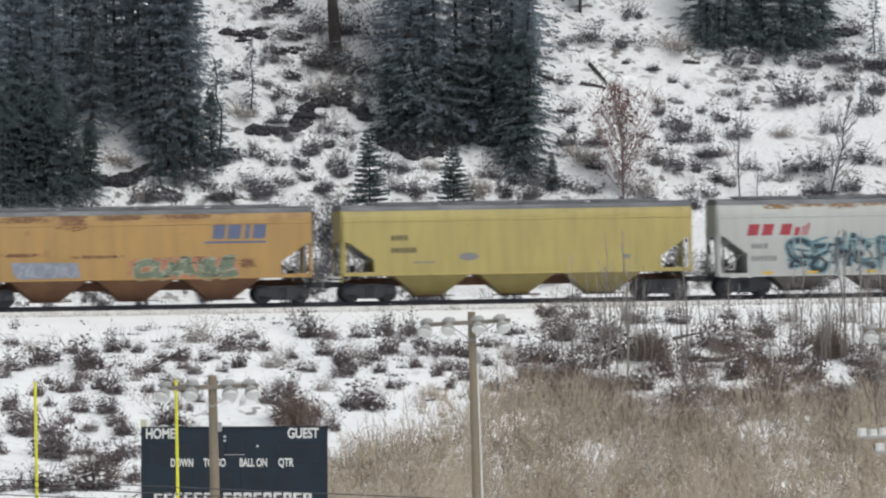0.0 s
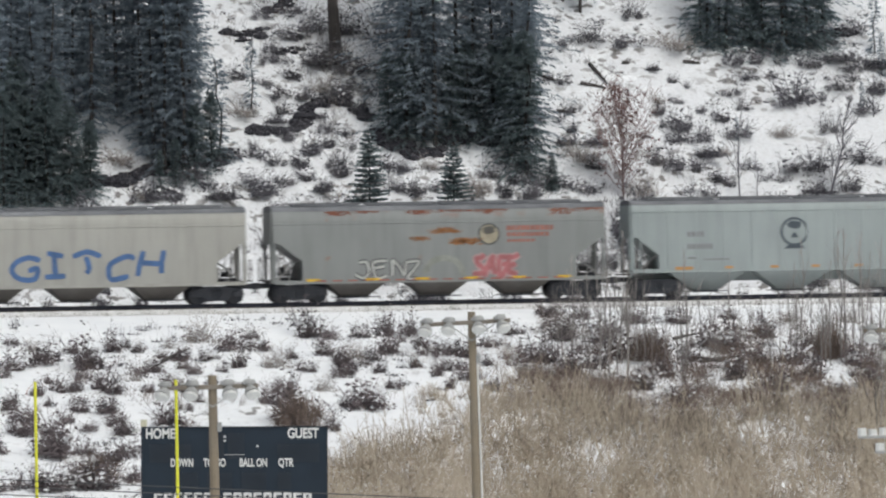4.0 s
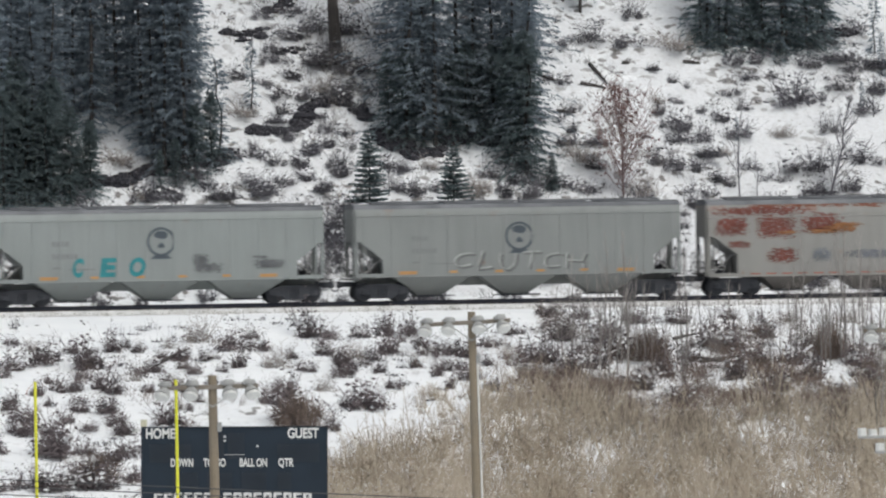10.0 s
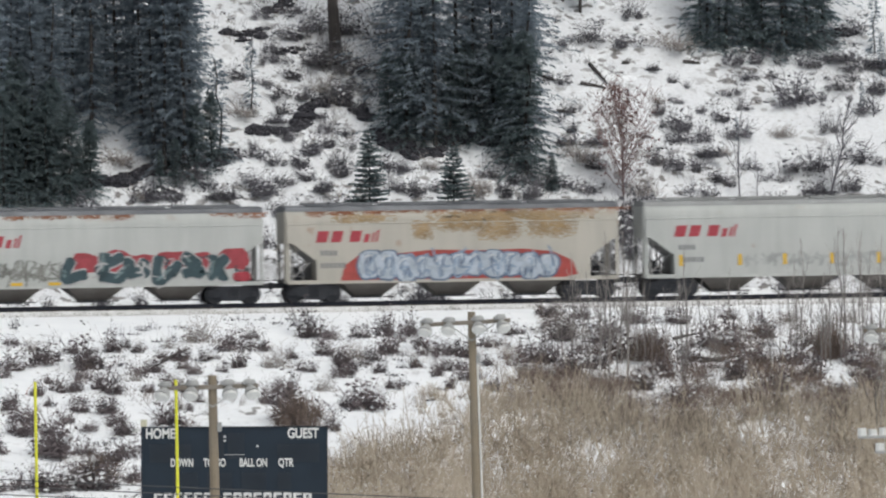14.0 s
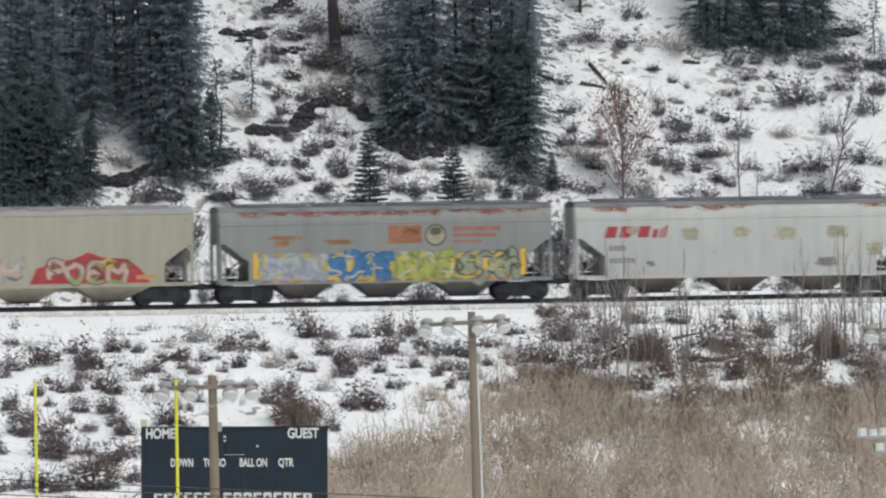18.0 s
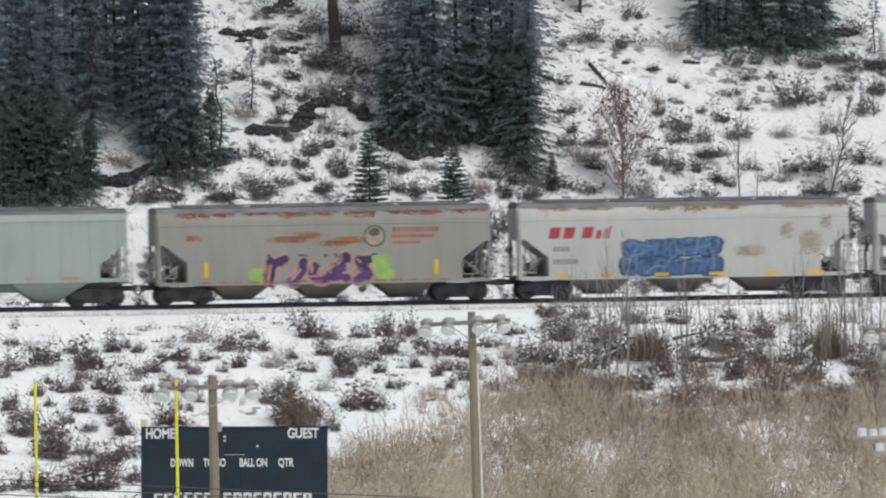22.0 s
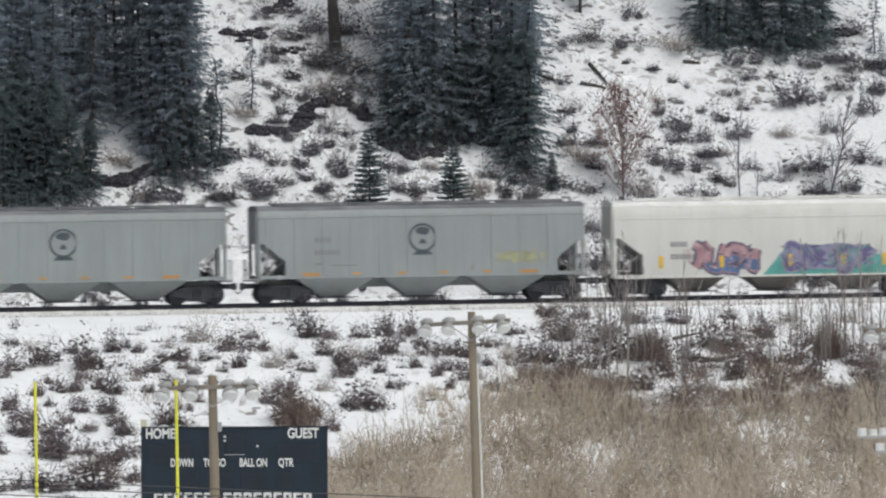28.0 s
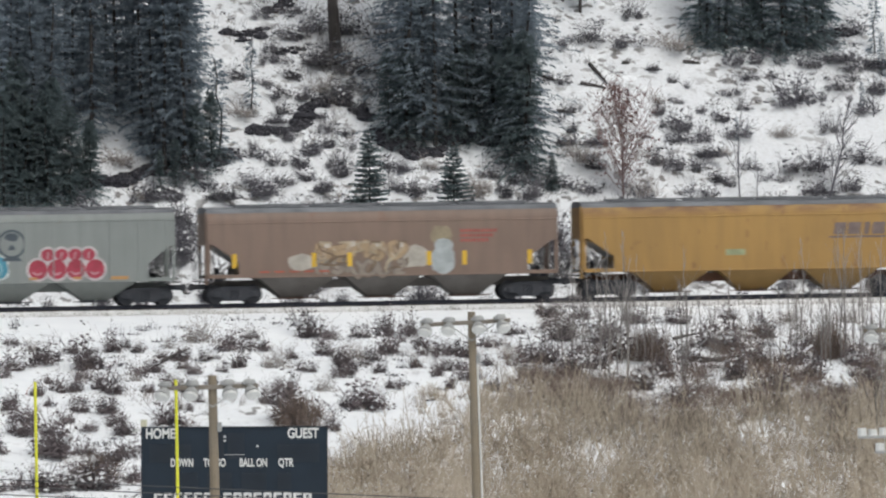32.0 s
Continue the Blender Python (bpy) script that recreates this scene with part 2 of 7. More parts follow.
# ---- the track ----
def make_track():
    bm = bmesh.new()
    prof = [(-2.55, -0.62), (-1.75, -0.24), (1.75, -0.24), (2.55, -0.62)]
    a = [bm.verts.new((-560, y, z)) for y, z in prof]
    b = [bm.verts.new((560, y, z)) for y, z in prof]
    for i in range(3):
        bm.faces.new((a[i], b[i], b[i + 1], a[i + 1]))
    bed = part("track_bed", bm, GRAVEL, None)
    bed.matrix_world = TRACK
    tagged(bed, "low ballast bed of grey gravel dusted with snow", "track bed", kind="structure")
    for side in (-1, 1):
        y = side * 0.755
        bm = boxes((-560, 560, y - 0.07, y + 0.07, -0.19, -0.165), (-560, 560, y - 0.010, y + 0.010, -0.165, -0.045), (-560, 560, y - 0.037, y + 0.037, -0.045, -0.001))
        r = part("rail", bm, RAIL_STEEL, None)
        r.matrix_world = TRACK
        tagged(r, "dark steel rail on timber sleepers", "rail", "rails of the track", "structure")
    rnd, vs, fs = random.Random(14), [], []
    for _ in range(5200):
        x, y, r = rnd.uniform(-34, 34), rnd.gauss(-2.45, 0.16) if rnd.random() < 0.8 else rnd.uniform(-2.3, -1.2), rnd.uniform(0.02, 0.055)
        z = float(np.interp(y, (-2.7, -2.55, -1.75, 0), (-0.55, -0.60, -0.235, -0.235)))
        n0 = len(vs)
        vs += [(x + r * rnd.uniform(0.7, 1.3) * a, y + r * b, z + r * c) for a, b, c in ((1, 0, 0), (0, 1, 0), (-1, 0, 0), (0, -1, 0), (0, 0, rnd.uniform(0.6, 1)))]
        fs += [(n0, n0 + 1, n0 + 4), (n0 + 1, n0 + 2, n0 + 4), (n0 + 2, n0 + 3, n0 + 4), (n0 + 3, n0, n0 + 4)]
    me = bpy.data.meshes.new("ballast_stones")
    me.from_pydata(vs, [], fs)
    tagged(part("ballast_stones", me, STONE, bed, "loose brown ballast stones at the foot of the bed"), kind="stuff")
    me = bpy.data.meshes.new("sleeper")
    bm = box(bmesh.new(), -0.115, 0.115, -1.3, 1.3, -0.36, -0.19, 0.015)
    bm.to_mesh(me)
    for i in range(-62, 63):
        part("sleeper", me, TIE_WOOD, bed).matrix_basis = pose(i * 0.55 + random.uniform(-0.02, 0.02), random.uniform(-0.03, 0.03), 0, 0, 0, random.uniform(-1, 1))


make_track()


# ---- the grain train ----
ORANGE_MARK = plain("reflector_orange", (0.58, 0.31, 0.12))
YELLOW_MARK = plain("reflector_yellow", (0.80, 0.50, 0.05))
RED_LETTER = plain("red_letter", (0.40, 0.05, 0.07))
BLUE_LETTER = plain("blue_letter", (0.13, 0.16, 0.27))
INK_DARK = plain("stencil_dark", (0.10, 0.09, 0.06))
INK = plain("stencil_grey", (0.24, 0.245, 0.25))
EMBLEM = plain("emblem_dark", (0.075, 0.095, 0.115))
ROOF_DARK = surface("roof_dark", (0.13, 0.135, 0.148), (0.225, 0.232, 0.248), 0.7, 0.2)
ROOF_LIGHT = surface("roof_light", (0.36, 0.37, 0.37), (0.28, 0.28, 0.28), 0.7, 0.2)
# Mid grey for end parts; on the slope sheets it stands for shade.
END_GREY = surface("end_grime", (0.26, 0.26, 0.265), (0.36, 0.355, 0.35), 0.8)
END_DARK = surface("end_dark", (0.055, 0.055, 0.06), (0.10, 0.095, 0.092), 0.8)
HOPPER_GREY = surface("hopper_grey", (0.20, 0.19, 0.18), (0.13, 0.12, 0.11), 0.75)
HOPPER_RUST_SHADE = surface("hopper_rust", (0.16, 0.075, 0.045), (0.10, 0.06, 0.045), 0.85)

# half width, length of side, seam, eave, top of sill, bottom of sill, foot of hopper, and how far the side bulges
KINDS = {
    "cylinder": dict(length=16.75, half=1.60, seam=3.88, eave=4.60, top=4.80, sill=1.17, low=0.93, bulge=0.10, opening=1.45),
    "ribbed": dict(length=16.45, half=1.60, seam=4.22, eave=4.66, top=4.82, sill=1.36, low=1.20, bulge=0.02, opening=1.35),
    "bulged": dict(length=17.65, half=1.60, seam=3.98, eave=4.58, top=4.78, sill=1.48, low=1.28, bulge=0.08, opening=1.55),
    "slab": dict(length=16.75, half=1.60, seam=4.50, eave=4.66, top=4.84, sill=1.15, low=0.95, bulge=0.03, opening=1.45),
}


def half_width(k, z):
    """Half the width of the body of kind k at height z over the rail."""
    if z > k["seam"]:
        t = (z - k["seam"]) / max(0.05, k["top"] - k["seam"])
        return k["half"] - 0.34 * t * t
    mid = 0.5 * (k["sill"] + k["seam"])
    t = (z - mid) / (k["seam"] - k["sill"])
    return k["half"] + k["bulge"] * (0.25 - t * t) * 2


def body_mesh(k):
    """The hollow-looking shell: full length above, cut back by the slope sheets at both ends below."""
    n, o = k["length"] / 2, k["opening"]
    stations = [(-n, 2.95), (-n + 0.28, 2.92), (-n + o, 2.05), (-n + o + 0.01, k["low"])]
    stations += [(-n + o + 0.01 + (2 * n - 2 * o - 0.02) * i / 4, k["low"]) for i in range(1, 4)]
    stations += [(-x, b) for x, b in stations[3::-1]]
    bm, rings = bmesh.new(), []
    for x, b in stations:
        zs = [b + (k["seam"] - 0.04 - b) * i / 7 for i in range(8)] + [k["seam"] - 0.01, k["seam"] + 0.02] + [k["seam"] + (k["eave"] - k["seam"]) * i / 4 for i in range(1, 5)]
        ring = [(half_width(k, z) + (0.03 if i == 8 else 0.0), z) for i, z in enumerate(zs)]
        ring.append((0.6, k["top"]))
        pts = [(-y, z) for y, z in ring] + [(y, z) for y, z in ring[::-1]]
        rings.append([bm.verts.new((x, y, z)) for y, z in pts])
    for r, s in zip(rings, rings[1:]):
        for i in range(len(r)):
            j = (i + 1) % len(r)
            bm.faces.new((r[i], r[j], s[j], s[i]))
    bm.faces.new(rings[0][::-1])
    bm.faces.new(rings[-1])
    bmesh.ops.recalc_face_normals(bm, faces=bm.faces)
    me = bpy.data.meshes.new("body")
    bm.to_mesh(me)
    bm.free()
    return me


def roof_mesh(k):
    """The curved roof sheet, a little proud of the side, with a turned-down edge."""
    n = k["length"] / 2
    bm, rings = bmesh.new(), []
    zs = [k["eave"] - 0.10 + (k["top"] - k["eave"] + 0.06) * i / 4 for i in range(4)]
    ring = [(half_width(k, z) + 0.022, z) for z in zs] + [(0.6, k["top"] + 0.012)]
    pts = [(-y, z) for y, z in ring] + [(y, z) for y, z in ring[::-1]]
    for x in (-n - 0.03, n + 0.03):
        rings.append([bm.verts.new((x, y, z)) for y, z in pts])
    for i in range(len(pts)):
        j = (i + 1) % len(pts)
        bm.faces.new((rings[0][i], rings[0][j], rings[1][j], rings[1][i]))
    bm.faces.new(rings[0][::-1])
    bm.faces.new(rings[1])
    bmesh.ops.recalc_face_normals(bm, faces=bm.faces)
    return shared("roof", bm)


def shared(name, bm):
    me = bpy.data.meshes.new(name)
    bm.to_mesh(me)
    bm.free()
    return me


def hopper_mesh(top_half, foot_half, z1, z0, wide=1.45):
    bm = bmesh.new()
    rows = [(top_half, wide, z1), (top_half * 0.96, wide * 0.97, z1 - 0.12), (foot_half * 1.15, 0.62, z0 + 0.12), (foot_half, 0.55, z0)]
    rings = [[bm.verts.new((sx * a, sy * b, z)) for sx, sy in ((-1, -1), (1, -1), (1, 1), (-1, 1))] for a, b, z in rows]
    for r, s in zip(rings, rings[1:]):
        for i in range(4):
            bm.faces.new((r[i], s[i], s[(i + 1) % 4], r[(i + 1) % 4]))
    bm.faces.new(rings[-1])
    bm.faces.new(rings[0][::-1])
    bmesh.ops.recalc_face_normals(bm, faces=bm.faces)
    return shared("hopper", bm)


def truck_meshes():
    """Side frame with its arched window, bolster, and a wheelset."""
    out = [(-1.26, 0.40), (-1.26, 0.62), (-0.98, 0.74), (-0.55, 0.86), (0.55, 0.86), (0.98, 0.74), (1.26, 0.62), (1.26, 0.40), (1.02, 0.34), (0.62, 0.30), (0.50, 0.13), (-0.50, 0.13), (-0.62, 0.30), (-1.02, 0.34)]
    bm = prism(bmesh.new(), out, -0.07, 0.07)
    for x in (-0.93, 0.93):
        box(bm, x - 0.15, x + 0.15, -0.12, 0.08, 0.33, 0.60, 0.03)
    for x in (-0.17, 0.0, 0.17):
        tube(bm, [(x, -0.10, 0.28), (x, -0.10, 0.66)], 0.07, 6)
    frame_me = shared("side_frame", bm)
    bolster = shared("bolster", box(bmesh.new(), -0.22, 0.22, -1.0, 1.0, 0.40, 0.84, 0.05))
    bm = bmesh.new()
    for y in (-0.755, 0.755):
        s = 1 if y > 0 else -1
        for r0, r1, w0, w1 in ((0.455, 0.455, -0.06, 0.06), (0.49, 0.48, -0.09, -0.06)):
            tube(bm, [(0, y + s * w0, 0), (0, y + s * w1, 0)], [r0, r1], 20)
        for a in range(5):
            c, d = 0.26 * math.cos(a * math.tau / 5), 0.26 * math.sin(a * math.tau / 5)
            tube(bm, [(c, y + s * 0.06, d), (c, y + s * 0.075, d)], 0.05, 6)
        tube(bm, [(0, y + s * 0.05, 0), (0, y + s * 0.30, 0)], 0.10, 8)
    tube(bm, [(0, -0.8, 0), (0, 0.8, 0)], 0.085, 8)
    return frame_me, bolster, shared("wheelset", bm)


SIDE_FRAME, BOLSTER, WHEELSET = truck_meshes()
BODY = {name: body_mesh(k) for name, k in KINDS.items()}
ROOF = {name: roof_mesh(k) for name, k in KINDS.items()}
WHEELS = []


def end_meshes():
    """Built for the left end: corner post with its ladder, the open platform's braces, and the coupler."""
    bm = boxes((-0.06, 0.04, -0.05, 0.05, 0.95, 4.55), (0.42, 0.48, -0.03, 0.03, 0.95, 3.0))
    for i in range(8):
        tube(bm, [(0.0, -0.05, 1.1 + 0.42 * i), (0.45, -0.05, 1.1 + 0.42 * i)], 0.016, 5)
    ladder = shared("ladder", bm)
    bm = bmesh.new()
    tube(bm, [(0.15, 0.0, 1.05), (1.35, 0.0, 2.05)], 0.05, 6)
    tube(bm, [(0.35, 0.0, 1.05), (0.35, 0.0, 2.85)], 0.05, 6)
    tube(bm, [(0.9, 0.0, 1.05), (0.5, 0.0, 2.6)], 0.035, 6)
    brace = shared("brace", bm)
    bm = boxes((-0.62, 0.3, -0.11, 0.11, 0.72, 0.98), (-0.72, -0.50, -0.17, 0.17, 0.68, 1.02), (0.1, 0.35, -0.3, 0.3, 0.7, 1.1), bevel=0.02)
    coupler = shared("coupler", bm)
    bm = bmesh.new()
    tube(bm, [(-0.10, 0.55, 2.3), (-0.04, 0.55, 2.3)], 0.28, 12)
    wheel = shared("brake_wheel", bm)
    bm = bmesh.new()
    tube(bm, [(0.4, -0.35, 1.45), (1.0, -0.35, 1.45)], 0.14, 10)
    tube(bm, [(0.55, 0.4, 1.6), (0.85, 0.4, 1.6)], 0.2, 10)
    box(bm, 0.35, 1.1, -0.5, 0.55, 1.12, 1.26)
    gear = shared("brake_gear", bm)
    bm = boxes((-0.34, 0.0, -1.35, 1.35, 1.08, 1.14), bevel=0.01)
    global WALKWAY, RAILING
    WALKWAY = shared("end_walkway", bm)
    RAILING = shared("end_railing", tube(bmesh.new(), [(-0.30, -0.43, 1.1), (-0.30, -0.43, 2.12), (-0.30, -0.38, 2.15), (-0.30, 0.38, 2.15), (-0.30, 0.43, 2.12), (-0.30, 0.43, 1.1)], 0.028, 6))
    bm = bmesh.new()
    tube(bm, [(-0.45, -0.35, 0.95), (-0.75, -0.40, 0.55), (-0.95, -0.40, 0.50)], 0.03, 6)
    hose = shared("air_hose", bm)
    return ladder, brace, coupler, wheel, gear, hose


LADDER, BRACE, COUPLER, BRAKE_WHEEL, BRAKE_GEAR, AIR_HOSE = end_meshes()
SLOPE = {}
for name_, k_ in KINDS.items():
    o_, n_half = k_["opening"], k_["length"] / 2
    SLOPE[name_] = dict(
        platform=shared("end_platform", boxes((-n_half - 0.02, -n_half + o_, -1.5, 1.5, k_["low"] + 0.02, k_["low"] + 0.14), bevel=0.01)),
        slope=shared("slope_sheet", prism(bmesh.new(), [(-n_half + 0.32, 2.9), (-n_half + 0.38, 2.9), (-n_half + o_ + 1.0, 1.35), (-n_half + o_ + 0.9, 1.35)], -1.2, 1.2)),
        sill=shared("side_sill", boxes((-n_half, n_half, -0.05, 0.05, k_["low"], k_["low"] + 0.16), (-n_half, n_half, -0.09, 0.05, k_["low"] - 0.03, k_["low"] + 0.03), bevel=0.01)),
        centre=shared("centre_sill", boxes((-n_half + 0.2, n_half - 0.2, -0.3, 0.3, 0.72 if name_ != "cylinder" else 0.95, 1.15), bevel=0.02)),
        end=shared("end_sheet", prism(bmesh.new(), [(-n_half - 0.025, 2.93), (-n_half - 0.004, 2.93), (-n_half - 0.004, k_["eave"] - 0.08), (-n_half - 0.025, k_["eave"] - 0.08)], -1.5, 1.5)),
        web=shared("shear_plate", prism(bmesh.new(), [(-n_half + o_ - 0.35, k_["low"] + 0.1), (-n_half + o_ + 0.9, k_["low"] + 0.1), (-n_half + o_ + 0.9, 1.5), (-n_half + o_ + 0.1, 2.0), (-n_half + o_ - 0.3, 1.75)], -0.02, 0.02)),
        corner=shared("corner_post", boxes((-n_half - 0.02, -n_half + 0.14, -0.07, 0.06, k_["low"] + 0.1, 3.0), bevel=0.01)),
    )
bm_ = bmesh.new()
box(bm_, -7.4, 7.4, -0.36, 0.36, 0.0, 0.07)
for i_ in range(15):
    box(bm_, -7.2 + i_ * 1.03, -7.14 + i_ * 1.03, -0.6, 0.6, -0.08, 0.02)
RUNBOARD = shared("running_board", bm_)
bm_ = box(bmesh.new(), -1.7, 1.7, -0.26, 0.26, 0.0, 0.15, 0.03)
for i_ in range(4):
    box(bm_, -1.4 + i_ * 0.9, -1.32 + i_ * 0.9, -0.30, 0.30, 0.0, 0.19)
HATCH = shared("hatch", bm_)
RIB = shared("rib", boxes((-0.035, 0.035, -0.025, 0.02, 1.36, 4.2), bevel=0.012))
GATE = shared("outlet_gate", boxes((-0.62, 0.62, -0.7, 0.7, 0.18, 0.27), (-0.95, -0.3, -0.75, 0.75, 0.20, 0.24), (0.3, 1.25, -0.6, 0.6, 0.20, 0.25), bevel=0.01))


def decal(car, kind, polys, material, name, label="", lift=0.008):
    """Paint on the near side: (x, z) outlines laid on the bulged sheet."""
    k = KINDS[kind]
    bm = bmesh.new()
    for poly in polys:
        vs = [bm.verts.new((x, 0, z)) for x, z in poly]
        bm.faces.new(vs)
    bmesh.ops.remove_doubles(bm, verts=bm.verts, dist=0.0005)
    bmesh.ops.triangulate(bm, faces=bm.faces)
    for z in np.arange(1.2, 4.7, 0.3):
        bmesh.ops.bisect_plane(bm, geom=bm.verts[:] + bm.edges[:] + bm.faces[:], plane_co=(0, 0, z), plane_no=(0, 0, 1))
    for v in bm.verts:
        v.co.y = -half_width(k, v.co.z) - lift
    for f in bm.faces:
        f.normal_update()
        if f.normal.y > 0:
            f.normal_flip()
    return part(name, bm, material, car, label)


def decals(car, kind, polys, material, name, label="", lift=0.008):
    """Separate pieces of paint, one part each."""
    for poly in polys:
        decal(car, kind, [poly], material, name, label, lift)


def rect(x0, x1, z0, z1, slant=0.0):
    return [(x0, z0), (x1, z0), (x1 + slant, z1), (x0 + slant, z1)]


def ellipse(x, z, a, b, n=18, t0=0.0, t1=math.tau):
    m = n if t1 - t0 > 6.2 else n + 1
    return [(x + a * math.cos(t0 + (t1 - t0) * i / n), z + b * math.sin(t0 + (t1 - t0) * i / n)) for i in range(m)]


def ring_polys(x, z, r, w, n=28):
    out = []
    for i in range(n):
        a, b = math.tau * i / n, math.tau * (i + 1) / n
        out.append([(x + q * math.cos(t), z + q * math.sin(t)) for t, q in ((a, r), (b, r), (b, r - w), (a, r - w))])
    return out


def red_name(car, kind, x, z):
    """The railway's red slanted name, as plain shapes."""
    h, s = 0.66, 0.17
    bars = [(0.04, 0.60, 0.05, 0.61), (0.78, 1.32, 0.05, 0.61), (1.72, 2.26, 0.05, 0.61),
            (2.44, 2.70, 0.02, 0.44), (2.83, 2.94, 0.02, 0.52), (3.02, 3.14, 0.02, 0.64)]
    for i, (a, b, lo, hi) in enumerate(bars):
        decal(car, kind, [[(x + px + s * pz / h, z + pz) for px, pz in rect(a, b, lo, hi)]], RED_LETTER, "red_name", "faded red slanted railway name", 0.008 + 0.0004 * (i % 4))


def emblem(car, kind, x, z, r=0.64, disc=None):
    if disc:
        decal(car, kind, ring_polys(x, z, r, 0.09), spray((0.10, 0.10, 0.10)), "emblem_ring", lift=0.010)
        decal(car, kind, [[(x - 0.30, z + 0.08), (x - 0.1, z - 0.02), (x + 0.12, z + 0.02), (x + 0.30, z + 0.10), (x + 0.26, z + 0.34), (x, z + 0.42), (x - 0.28, z + 0.32)]], spray((0.12, 0.115, 0.10)), "emblem_mark", lift=0.010)
        decal(car, kind, [ellipse(x, z, r * 0.95, r * 0.95, 24)], disc, "emblem_disc", lift=0.006)
        return
    decal(car, kind, ring_polys(x, z, r, 0.12), EMBLEM, "emblem_ring", "dark round emblem", lift=0.010)
    polys = [[(x - 0.52, z - r - 0.13), (x + 0.52, z - r - 0.13), (x + 0.34, z - r + 0.06), (x - 0.34, z - r + 0.06)]]
    polys += [[(x - 0.30, z + 0.22), (x - 0.10, z + 0.16), (x + 0.16, z + 0.12), (x + 0.32, z + 0.24), (x + 0.36, z + 0.40), (x + 0.20, z + 0.52), (x - 0.16, z + 0.54), (x - 0.38, z + 0.38)]]
    polys += [[(x - 0.18, z - 0.30), (x + 0.18, z - 0.30), (x + 0.13, z - 0.14), (x, z - 0.02), (x - 0.13, z - 0.14)]]
    decals(car, kind, polys, EMBLEM, "emblem_mark", lift=0.010)


PAINT = {}


def rust_wash(color, level=1):
    """Rust in fine flecks, showing the paint between; a higher level covers more."""
    key = ("rust", color, level)
    if key not in PAINT:
        m = surface("rust_wash", color, tuple(0.6 * c for c in color), 0.85, big=1.2, small=9, bump=0)
        n, l = m.node_tree.nodes, m.node_tree.links
        tc = n.new("ShaderNodeTexCoord").outputs["Object"]
        edge = (0.56, 0.52, 0.47, 0.42)[level]
        holes = noise_fac(n, l, tc, 11.0, 4.0, (0.6, 1.0, 1.3), edge - 0.015, edge + 0.015)
        t, x = n.new("ShaderNodeBsdfTransparent"), n.new("ShaderNodeMixShader")
        l.new(holes, x.inputs[0])
        l.new(t.outputs[0], x.inputs[1])
        l.new(n["Principled BSDF"].outputs[0], x.inputs[2])
        l.new(x.outputs[0], n["Material Output"].inputs["Surface"])
        PAINT[key] = m
    return PAINT[key]


def spray(color):
    if color not in PAINT:
        PAINT[color] = surface("spray_paint", color, tuple(0.7 * c for c in color), 0.6, big=2.0, small=10, bump=0)
    return PAINT[color]


def blob(rnd, x, z, w, h, n=12, rough=0.16, power=0.7):
    return [(x + 0.5 * w * (1 + rnd.uniform(-rough, rough)) * math.copysign(abs(math.cos(a)) ** power, math.cos(a)),
             z + 0.5 * h * (1 + rnd.uniform(-rough, rough)) * math.copysign(abs(math.sin(a)) ** power, math.sin(a))) for a in (math.tau * i / n for i in range(n))]


def stroke(pts, w):
    """A band of width w along points, tapering to its ends."""
    left, right = [], []
    for i, (x, z) in enumerate(pts):
        ax, az = pts[max(i - 1, 0)]
        bx, bz = pts[min(i + 1, len(pts) - 1)]
        d = math.hypot(bx - ax, bz - az) or 1
        h = 0.5 * w * (0.45 if i in (0, len(pts) - 1) else 1)
        left.append((x - (bz - az) / d * h, z + (bx - ax) / d * h))
        right.append((x + (bz - az) / d * h, z - (bx - ax) / d * h))
    return left + right[::-1]


